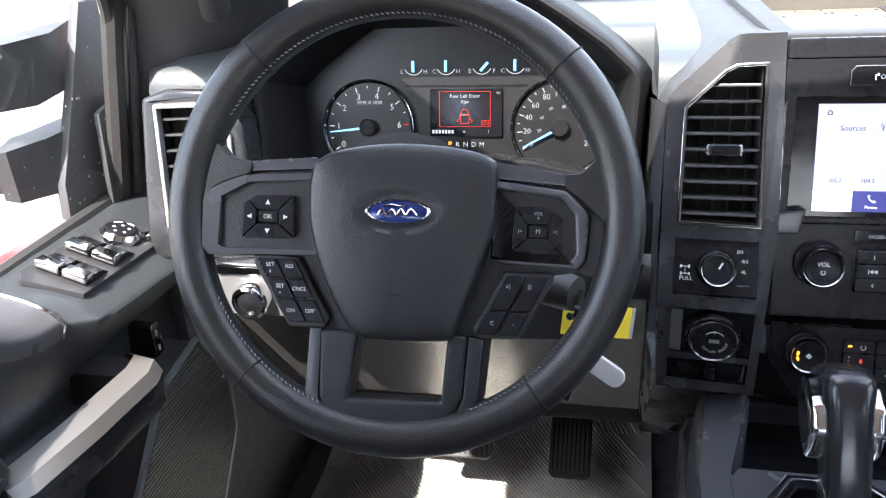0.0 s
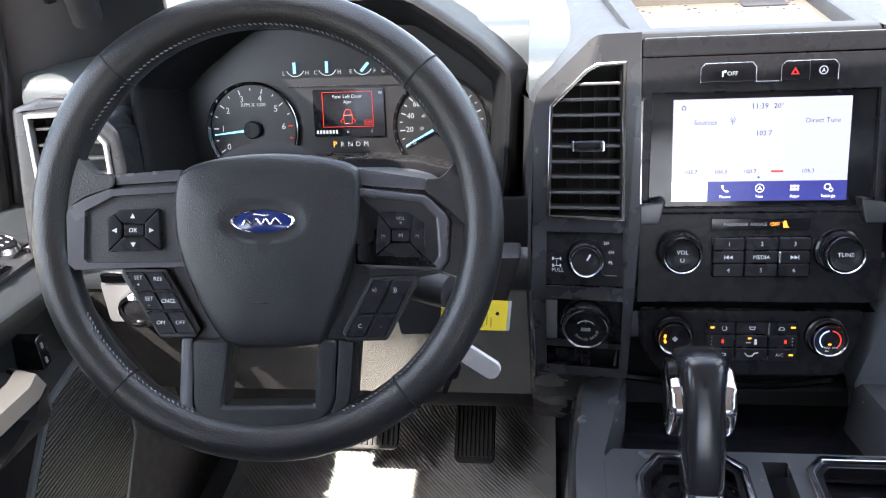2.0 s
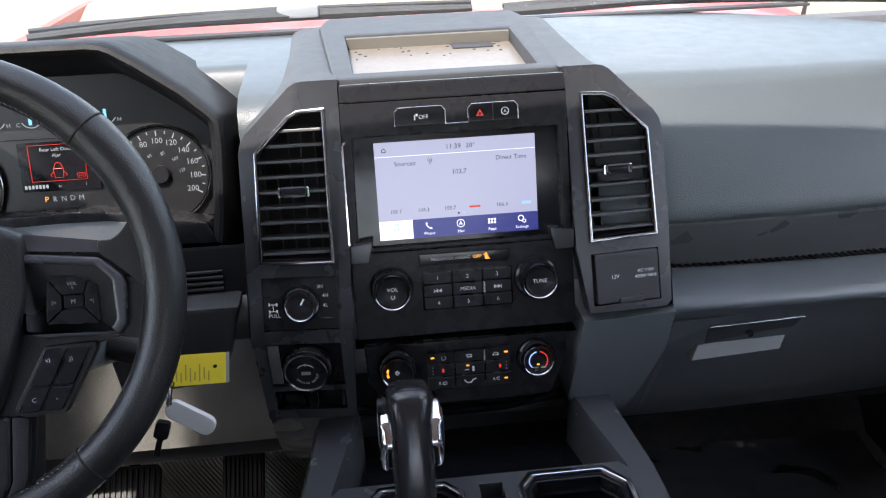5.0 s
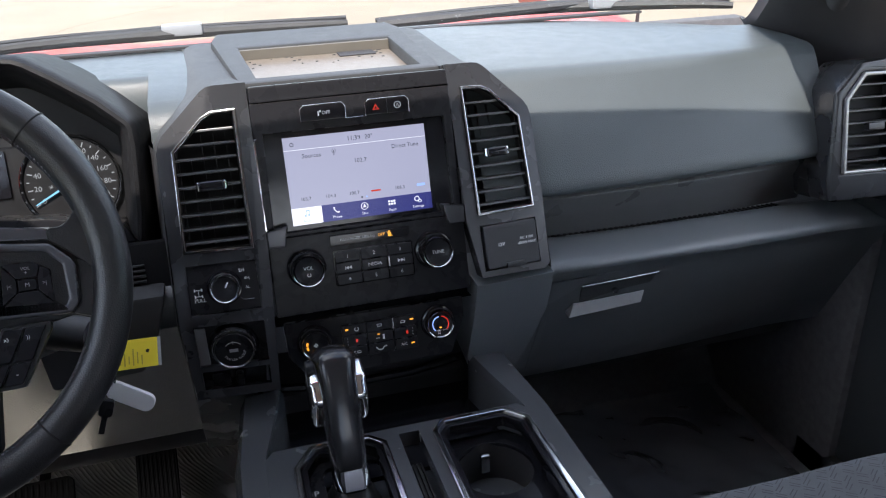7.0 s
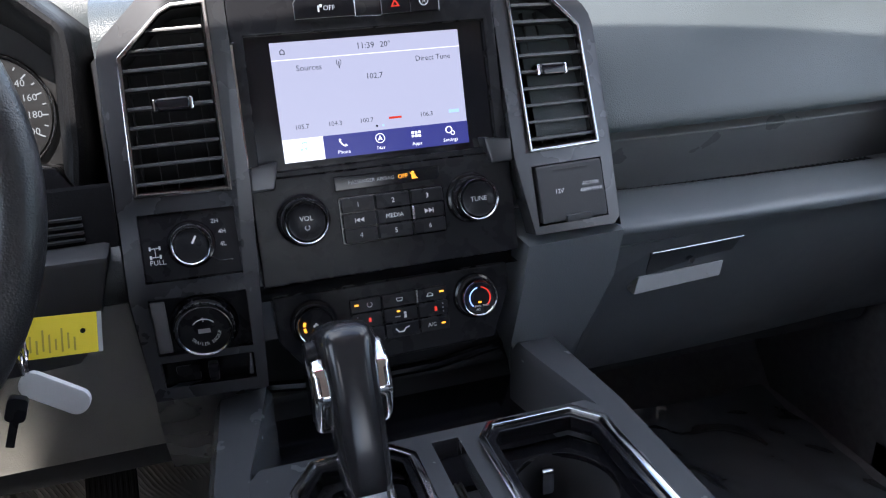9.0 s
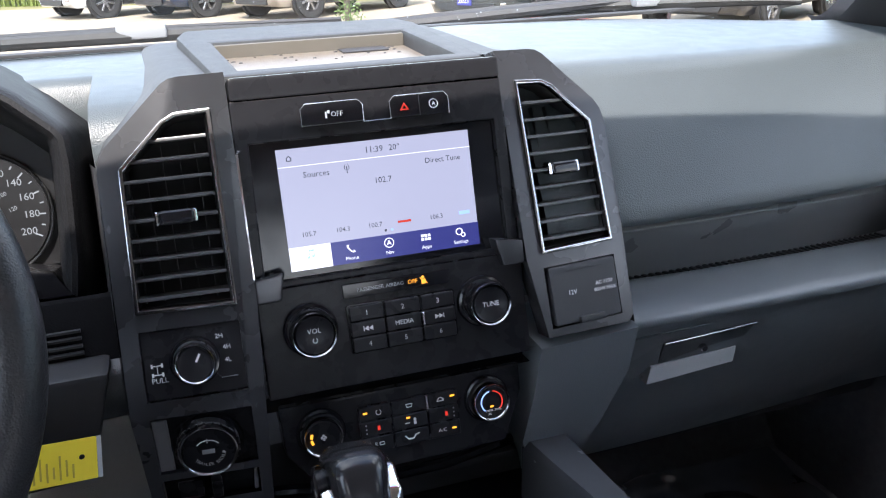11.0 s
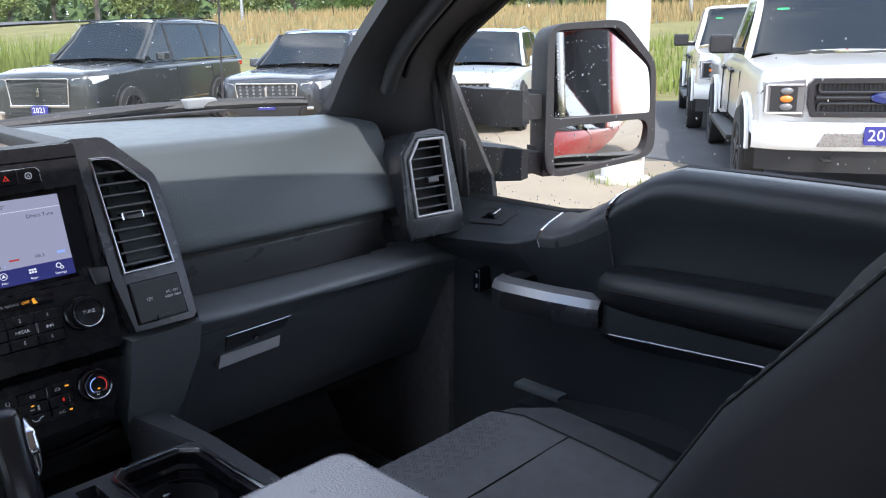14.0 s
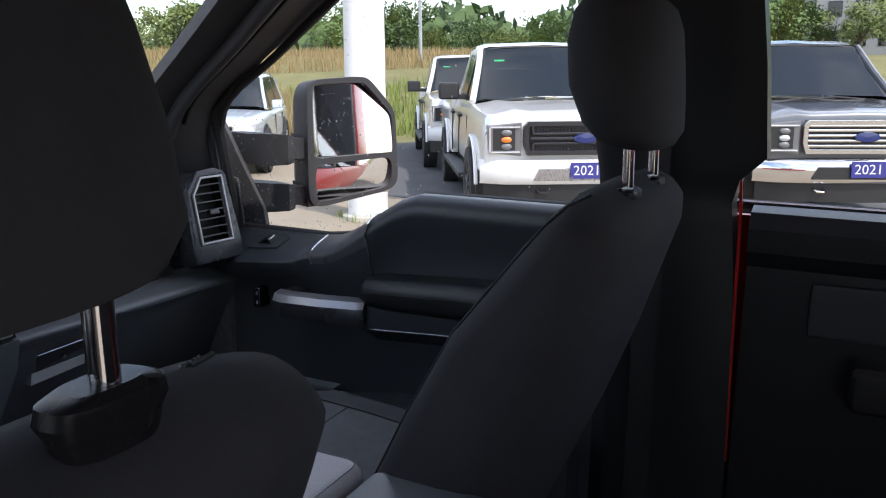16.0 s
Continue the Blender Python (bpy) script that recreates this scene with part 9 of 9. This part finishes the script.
        m_ = part("door_mirror", box((cowl - 0.52, -0.12, -0.09), (cowl - 0.34, 0.12, 0.11), 0.04, 3, m=Matrix.Translation((0, sy * (hw + 0.16), zh + 0.16))), TRIM if not chrome else P, th, "large door mirror")
        part("mirror_arm", box((cowl - 0.46, -0.10, -0.03), (cowl - 0.38, 0.10, 0.03), 0.01, m=Matrix.Translation((0, sy * (hw + 0.02), zh + 0.10))), TRIM, m_)
        part("running_board", box((ra + 0.62, -0.09, -0.03), (fa - 0.62, 0.09, 0.03), 0.02, m=Matrix.Translation((0, sy * (hw + 0.0), 0.44))), TRIM if not chrome else ALLOY, th, "side step")
        for x in (fa, ra):
            part("wheel_arch", plate([(px, pz) for px, pz in ellipse(x, r + 0.02, r * 1.22, r * 1.2, 32) if pz > 0.30], (), sy * (hw - 0.10), sy * (hw + 0.005), 0), TRIM, th, "black wheel arch")
            part("arch_lip", tube([(px, sy * (hw + 0.008), pz) for px, pz in ellipse(x, r + 0.02, r * 1.24, r * 1.22, 24, 5, 175)], 0.022, 6), P, th, "painted arch lip")
    wsc = part("windscreen_edge", tube([(xz(top, True) + 0.035, y, top + 0.012 - 0.05 * (y / tw) ** 4) for y in [-tw * 0.92 + tw * 1.84 * i / 12 for i in range(13)]], 0.016, 6), TRIM, th, "black edge over the windscreen")
    part("sticker", box((xz(1.74, True) + 0.028, -0.62, 1.70), (xz(1.74, True) + 0.036, -0.50, 1.75), 0, m=None), surface(name + "_sticker", (0.05, 0.5, 0.2), 0.5), wsc, "small green sticker")
    for y in (-0.35, 0.3):
        part("wiper", tube([(xz(z0, True) + 0.07, y + 0.4, z0 - 0.02), (xz(z0, True) + 0.055, y, z0 + 0.015), (xz(z0, True) + 0.07, y - 0.35, z0 - 0.01)], 0.012, 6), TRIM, wsc, "black wiper")
    # bed
    bed_ = loft([[(x, -hw * 0.985, zb), (x, -hw * 0.995, zb + 0.3), (x, -hw * 0.985, zh + 0.02), (x, -hw * 0.95, zh + 0.10), (x, -hw * 0.88, zh + 0.10), (x, -hw * 0.88, 0.85), (x, hw * 0.88, 0.85), (x, hw * 0.88, zh + 0.10), (x, hw * 0.95, zh + 0.10), (x, hw * 0.985, zh + 0.02), (x, hw * 0.995, zb + 0.3), (x, hw * 0.985, zb)] for x in (rbx - 0.04, ra, xr + 0.05)])
    part("bed", bed_, P, th, "open load bed", smooth=40)
    part("tailgate", box((xr, -hw * 0.9, 0.62), (xr + 0.08, hw * 0.9, zh + 0.10), 0.02), P, th, "tailgate")
    # nose
    F = pose(xf - 0.08, 0, 0, 0, 0, 90)
    g0, g1, gw = 0.80, 1.125, 0.60
    out = [(-gw * 0.94, g0), (gw * 0.94, g0), (gw, g0 + 0.10), (gw * 1.0, g1 - 0.05), (gw * 0.93, g1), (-gw * 0.93, g1), (-gw, g1 - 0.05), (-gw, g0 + 0.10)]
    GM = CHROME if chrome else DARK_ALLOY
    g = part("grille", plate(out, [shrink(out, 0.045)], -0.055, 0.10, 0.014, 2, m=F), GM, th, "bold framed grille")
    part("grille_back", plate(out, (), 0.0, 0.05, 0, m=F), TRIM, g, "black mesh")
    if chrome:
        for z in (0.875, 0.925, 0.975, 1.025, 1.07):
            part("bar", box((-gw * 0.92, -0.04, z - 0.014), (gw * 0.92, 0.0, z + 0.014), 0.008, m=F), CHROME, g)
    else:
        for z in (0.872, 1.048):
            rr = rrect(-gw * 0.88, z - 0.052, gw * 0.88, z + 0.052, 0.035)
            part("bar", plate(rr, [shrink(rr, 0.024)], -0.046, 0.0, 0.008, 2, m=F), GM, g, "rounded grey bar loop")
        part("bar", box((-gw * 0.90, -0.040, 0.945), (gw * 0.90, 0.0, 0.975), 0.010, m=F), GM, g)
        for q in range(32):
            xq = -gw * 0.9 + q * gw * 1.8 / 31
            part("mesh_bar", box((xq - 0.004, -0.012, 0.83), (xq + 0.004, -0.004, 1.09), 0, m=F), GM, g)
    part("badge", lathe([(0.0001, -0.075), (0.105, -0.072), (0.118, -0.060), (0.118, -0.03)], 28, m=F @ Matrix.Translation((0, 0, 0.96)) @ Matrix.Diagonal((1, 1, 0.42, 1))), BLUE, g, "blue oval badge")
    for sy in (-1, 1):
        hp = [(sy * gw * 1.03, 0.79), (sy * hw * 0.93, 0.83), (sy * hw * 0.94, 1.09), (sy * gw * 1.03, 1.12)]
        if sy < 0:
            hp = hp[::-1]
        hl = part("headlight", plate(hp, (), -0.02, 0.12, 0.015, 2, m=F), LAMP_CASE, th, "grey headlight with a bright clamp")
        hx0, hx1 = sorted((sy * gw * 1.06, sy * hw * 0.91))
        for zz in (0.832, 1.072):
            part("clamp_bar", box((hx0, -0.034, zz - 0.008), (hx1, -0.01, zz + 0.008), 0.004, m=F), LAMP, hl, "thin bright bar")
        part("clamp_bar", box(((hx1 if sy > 0 else hx0) - 0.016, -0.034, 0.835), ((hx1 if sy > 0 else hx0) + 0.004, -0.01, 1.07), 0.004, m=F), LAMP, hl)
        part("recess", box((hx0 + 0.025, -0.024, 0.85), (hx1 - 0.045, -0.018, 1.055), 0.006, m=F), TRIM, hl, "dark lamp recess")
        mid_x = (hx0 + hx1) / 2 - sy * 0.012
        for zz, mt in ((0.885, LAMP_CASE), (0.952, LAMP if chrome else AMBER), (1.018, LAMP_CASE)):
            part("projector", lathe([(0.0001, -0.046), (0.020, -0.044), (0.029, -0.036), (0.032, -0.020)], 20, m=F @ Matrix.Translation((mid_x, 0, zz)) @ Matrix.Diagonal((1.7, 1, 1, 1))), mt, hl, "lamp")
        part("fog_light", box((sy * 0.70 - 0.12, -0.092, 0.615), (sy * 0.70 + 0.12, 0.02, 0.675), 0.02, m=F @ pose(0, 0, 0, 0, 0, sy * 7.0)), TRIM, th, "dark fog light")
        part("tow_hook", tube([(xf - 0.02, sy * 0.42 - 0.05, 0.46), (xf + 0.03, sy * 0.42 - 0.03, 0.44), (xf + 0.03, sy * 0.42 + 0.03, 0.44), (xf - 0.02, sy * 0.42 + 0.05, 0.46)], 0.014, 6), TRIM if not chrome else CHROME, th, "tow hook")
        part("tail_light", box((xr - 0.01, sy * hw * 0.92 - 0.07, 0.90), (xr + 0.10, sy * hw * 0.92 + 0.07, 1.25), 0.02), TAIL, th, "red tail light")
    BM = CHROME if chrome else P
    bmp = [[(xf - 0.16, -hw * 1.0, z0_), (xf - 0.02, -hw * 0.80, z0_), (xf + 0.03, -hw * 0.5, z0_), (xf + 0.04, 0, z0_), (xf + 0.03, hw * 0.5, z0_), (xf - 0.02, hw * 0.80, z0_), (xf - 0.16, hw * 1.0, z0_)] for z0_ in (0.52, 0.55, 0.70, 0.745, 0.755)]
    for i, row in enumerate(bmp):
        off = (-0.03, 0.0, 0.0, -0.03, -0.08)[i]
        bmp[i] = [(x + off, y, z) for x, y, z in row]
    b_ = part("bumper", loft(bmp, closed=False, caps=False), BM, th, "deep front bumper", smooth=50)
    part("bumper_inset", plate([(-0.52, 0.56), (0.52, 0.56), (0.46, 0.68), (-0.46, 0.68)], (), -0.128, 0.0, 0.01, m=F), TRIM if chrome else ALLOY, b_, "lower grille inset")
    part("air_dam", loft([[(xf - 0.20, -hw * 0.96, z), (xf - 0.04, -hw * 0.6, z), (xf - 0.0, 0, z), (xf - 0.04, hw * 0.6, z), (xf - 0.20, hw * 0.96, z)] for z in (0.33, 0.53)], closed=False, caps=False), TRIM, th, "black air dam")
    if plate_on:
        np_ = part("year_plate", plate(rrect(-0.16, 0.58, 0.16, 0.735, 0.012), (), -0.150, -0.132, 0.002, m=F), PLATE_BLUE, th, "blue plate with white year")
        b = words("2021", 0.135, (0, 0.657), -0.153)
        b.transform(F)
        part("year", b, PRINT, np_, "white 2021")
    wheel_set(th, (fa, ra), hw + 0.05, r, DARK_ALLOY if not chrome else ALLOY)
    return th
def place_truck(c, deg):
    return Matrix.Translation((c[0], c[1], 0.016)) @ Matrix.Rotation(radians(deg), 4, 'Z')
H0 = Vector((-0.866, -0.5))
pickup("parked_pickup", "white crew cab pickup with a dark grille and blue plate", place_truck((9.55 - 0.12 * H0.x, 2.46), 210), (0.78, 0.78, 0.77), False)
pickup("parked_pickup", "white crew cab pickup parked behind another white one", place_truck((14.4, 5.45), 210), (0.78, 0.78, 0.77), False, False)
pickup("parked_pickup", "grey metallic pickup with a chrome grille and bumper", place_truck((10.95, -0.36), 202), (0.10, 0.105, 0.115), True)

# ---- posts, weeds and the far side ----
post = thing("round_post", "white painted round concrete post", "post", Matrix.Translation((7.20, 3.52, 0)))
part("shaft", lathe([(0.225, 0.0), (0.225, 0.55), (0.228, 0.56), (0.222, 0.57), (0.222, 5.2)], 40, axis="z"), surface("white_post_paint", (0.74, 0.74, 0.73), 0.5, vary=0.08, vscale=3, grain=(60, 0.15), kind="noise"), post, "white painted shaft")
part("foot", lathe([(0.30, -0.02), (0.29, 0.05), (0.23, 0.07)], 36, axis="z"), surface("concrete_foot", (0.42, 0.40, 0.34), 0.9, vary=0.25, grain=(60, 0.4), kind="noise"), post, "rough concrete foot")
LEAF = [surface("leaf_%s" % n, c, 0.7, vary=0.35, vscale=1.2, spec=0.3) for n, c in (("green", (0.10, 0.155, 0.045)), ("dark", (0.075, 0.12, 0.042)), ("light", (0.16, 0.20, 0.065)))]
BARK = surface("bark", (0.09, 0.075, 0.06), 0.9, vary=0.3, vscale=15, grain=(60, 0.6), kind="noise")
STRAW = surface("dry_grass", (0.30, 0.225, 0.11), 0.8, vary=0.35, vscale=2, spec=0.2)
REED = surface("reed_green", (0.17, 0.21, 0.055), 0.8, vary=0.35, vscale=2, spec=0.2)

def blades(name, label, spots, h0, h1, width, material, seed, kind="stuff"):
    rng = random.Random(seed)
    v, f = [], []
    for x, y, z in spots:
        h, a = rng.uniform(h0, h1), rng.uniform(0, math.pi)
        w, dx, dy = width * rng.uniform(0.6, 1.3), rng.uniform(-0.25, 0.25) * h, rng.uniform(-0.25, 0.25) * h
        c, s_ = math.cos(a) * w, math.sin(a) * w
        b = len(v)
        v += [(x - c, y - s_, z), (x + c, y + s_, z), (x + c * 0.6 + dx * 0.5, y + s_ * 0.6 + dy * 0.5, z + h * 0.6), (x - c * 0.6 + dx * 0.5, y - s_ * 0.6 + dy * 0.5, z + h * 0.6), (x + dx, y + dy, z + h)]
        f += [(b, b + 1, b + 2, b + 3), (b + 3, b + 2, b + 4)]
    me = bpy.data.meshes.new(name)
    me.from_pydata(v, [], f)
    me.materials.append(material)
    return tagged(new(name, me), label, "grass", "", kind)
def band(p0, p1, depth, n, seed):
    """Spots in a strip from p0 to p1 that reaches back by depth."""
    rng = random.Random(seed)
    a, b = Vector(p0), Vector(p1)
    d = (b - a).normalized()
    nrm = Vector((-d.y, d.x))
    out = []
    for _ in range(n):
        p = a.lerp(b, rng.random()) + nrm * depth * rng.random() ** 1.4
        out.append((p.x, p.y, land(p.x, p.y) - 0.02))
    return out
blades("tall_grass", "tall green reeds behind the parked cars", band((-8, 30.0), (10.5, 19.5), 7, 14000, 1), 0.8, 2.0, 0.025, REED, 3)
blades("tall_grass", "dry straw-coloured grass behind the parked cars", band((11.6, 18.5), (17.6, 9.0), 14, 9000, 2), 0.25, 0.8, 0.02, STRAW, 4)
blades("tall_grass", "green roadside grass", band((18.0, 8.2), (40, -4), 16, 9000, 5), 0.2, 0.7, 0.03, REED, 6)
blades("tall_grass", "dry meadow grass", band((20, 36), (60, 6), 26, 14000, 7), 0.3, 0.8, 0.03, STRAW, 8)
blades("weeds", "green weeds at the foot of the post", [(7.20 + (0.26 + 0.018 * (i % 9)) * math.cos(i * i * 0.7), 3.52 + (0.26 + 0.018 * (i % 9)) * math.sin(i * i * 0.7), 0) for i in range(90)], 0.03, 0.13, 0.007, REED, 9)
sap = thing("young_tree", "thin young tree stake with weeds at its foot", "tree", Matrix.Translation((2.77, 13.19, 0)))
part("trunk", tube([(2.77, 13.19, 0), (2.76, 13.19, 0.9), (2.75, 13.2, 2.4), (2.76, 13.2, 3.6)], [0.055, 0.05, 0.045, 0.03], 8), BARK, sap, "dark thin trunk", world=True)
rng = random.Random(17)
v, f = [], []
for i in range(700):
    a, h = rng.uniform(0, 6.28), rng.random() ** 1.5 * 0.9
    rr = rng.random() * (0.36 - 0.25 * h)
    p = Vector((rr * math.cos(a), rr * math.sin(a), h))
    q = Vector((rng.uniform(-1, 1), rng.uniform(-1, 1), rng.uniform(-0.6, 1))).normalized() * 0.05
    w = q.orthogonal().normalized() * 0.018
    b = len(v)
    v += [p, p + q * 0.5 + w, p + q, p + q * 0.5 - w]
    f.append((b, b + 1, b + 2, b + 3))
me = bpy.data.meshes.new("weeds")
me.from_pydata(v, [], f)
me.materials.append(LEAF[0])
ob = new("weeds", me)
ob.parent = sap
tagged(ob, "leafy weeds", kind="stuff")

def crown_mesh(seed, w, h, n, leaf):
    """Leaves in uneven clumps round a few limbs."""
    rng = random.Random(seed)
    clumps = [(Vector((rng.gauss(0, w * 0.33), rng.gauss(0, w * 0.33), h * (0.35 + 0.6 * rng.random()))), rng.uniform(0.16, 0.34) * w) for _ in range(22)]
    v, f = [], []
    for i in range(n):
        c, r = clumps[i % len(clumps)]
        d = Vector((rng.gauss(0, 1), rng.gauss(0, 1), rng.gauss(0, 0.8))).normalized() * r * rng.random() ** 0.45
        p = c + d
        q = Vector((rng.uniform(-1, 1), rng.uniform(-1, 1), rng.uniform(-1, 1))).normalized() * leaf
        s_ = q.orthogonal().normalized() * leaf * 0.6
        b = len(v)
        v += [p - q * 0.5, p + s_ * 0.5, p + q * 0.5, p - s_ * 0.5]
        f.append((b, b + 1, b + 2, b + 3))
    me = bpy.data.meshes.new("crown")
    me.from_pydata(v, [], f)
    return me, clumps
def tree(seed, w, h, material, label):
    th = thing("tree", label, "tree", None, "far trees")
    me, clumps = crown_mesh(seed, w, h, 2600, 0.42)
    me.materials.append(material)
    limbs = [tube([(0, 0, 0), (0.05, 0.02, h * 0.3), (0.0, 0.1, h * 0.7)], [w * 0.05, w * 0.035, w * 0.012], 7)]
    for c, r in clumps[:7]:
        limbs.append(tube([(0.02, 0.02, h * 0.28), Vector((c.x * 0.5, c.y * 0.5, (c.z + h * 0.28) * 0.5)), c], [w * 0.022, w * 0.014, w * 0.005], 5))
    part("trunk", join(*limbs), BARK, th, "trunk and limbs")
    cr = new("crown", me)
    cr.parent = th
    tagged(cr, "leafy green crown")
    return th
kinds = [tree(31, 6.0, 8.5, LEAF[0], "broad green tree beyond the meadow"), tree(32, 5.0, 7.0, LEAF[1], "dark green tree beyond the meadow"), tree(33, 5.5, 6.0, LEAF[2], "light green bushy tree beyond the meadow")]
rng = random.Random(40)
spots = []
for i in range(46):
    ang = radians(-14 + i * 2.5)
    d = rng.uniform(74, 108)
    spots.append((d * math.cos(ang), d * math.sin(ang), rng.choice((0, 0, 1, 2, 2)), rng.uniform(0.55, 1.0)))
for i, (x, y, k, s_) in enumerate(spots):
    m = Matrix.Translation((x, y, land(x, y) - 0.1)) @ pose(0, 0, 0, 0, 0, rng.uniform(0, 360))
    if i < 3:
        kinds[i].matrix_basis = m
        kinds[i].scale = (s_, s_, s_)
    else:
        o = copy_thing(kinds[k], m)
        o.scale = (s_, s_, s_ * rng.uniform(0.85, 1.1))
# far wooded ridge
v, f = [], []
rng = random.Random(50)
for i in range(36000):
    ang = radians(rng.uniform(-30, 125))
    d = rng.uniform(110, 160)
    top = 9 + 5 * noise.noise((ang * 9, 1.3, 0.2)) + 3 * noise.noise((ang * 30, 4.3, 0.2))
    p = Vector((d * math.cos(ang), d * math.sin(ang), -3.0 + rng.random() * (5.4 + max(top, 5))))
    q = Vector((rng.uniform(-1, 1), rng.uniform(-1, 1), rng.uniform(-1, 1))).normalized() * rng.uniform(1.3, 3.0)
    s_ = q.orthogonal().normalized() * q.length * 0.7
    b = len(v)
    v += [p - q * 0.5, p + s_ * 0.5, p + q * 0.5, p - s_ * 0.5]
    f.append((b, b + 1, b + 2, b + 3))
me = bpy.data.meshes.new("far_wood")
me.from_pydata(v, [], f)
me.materials.append(LEAF[1])
tagged(new("far_wood", me), "distant wooded ridge of green trees", "wood", "", "stuff")
for x, y in ((44, 22), (30, 46), (66, 12)):
    lp = thing("street_lamp", "tall grey street lamp pole by the far road", "street lamp", Matrix.Translation((x, y, land(x, y) - 0.05)), "street lamps")
    part("pole", tube([(0, 0, 0), (0, 0, 5), (0, 0, 9.5), (0.2, -0.6, 10.0), (0.5, -1.6, 10.1)], [0.12, 0.1, 0.08, 0.06, 0.05], 8), ALLOY, lp, "grey steel pole")
    part("head", box((0.35, -2.1, 10.02), (0.65, -1.5, 10.14), 0.03), ALLOY, lp, "lamp head")
# far building
fb = thing("far_building", "distant green and grey building with rows of windows", "building", Matrix.Translation((92, -13, 3.2)) @ pose(0, 0, 0, 0, 0, 8))
GREENW = surface("green_cladding", (0.16, 0.33, 0.22), 0.7, vary=0.1, vscale=0.4)
GREYW = surface("grey_cladding", (0.25, 0.26, 0.27), 0.7, vary=0.1, vscale=0.4)
part("wall", box((0, -22, 0), (14, 2, 16)), GREENW, fb, "green clad wall")
part("wall", box((2, 2.2, 0), (14, 15, 13)), GREYW, fb, "grey clad wall")
wn = None
for i in range(9):
    for j in range(5):
        y, z = -21 + i * 2.6, 1.2 + j * 2.9
        if wn is None:
            wn = part("window", box((-0.06, 0, 0), (0.1, 1.3, 1.5)), CAR_GLASS, fb, "dark window")
            wn.matrix_basis = Matrix.Translation((0, y, z))
        else:
            again(wn, fb, Matrix.Translation((0, y, z)))
for i in range(5):
    for j in range(4):
        again(wn, fb, Matrix.Translation((2, 3.0 + i * 2.4, 1.2 + j * 2.9)))
part("roof", box((-0.3, -22.3, 16), (14.3, 2.3, 16.4)), GREYW, fb, "flat roof")
# the truck stands a little nose-up: the lot falls away ahead of it
LOT_TILT = pose(0, 0, 0, -1.0)
for o in list(bpy.data.objects):
    if o not in before_lot and o.parent is None:
        o.matrix_basis = LOT_TILT @ o.matrix_basis
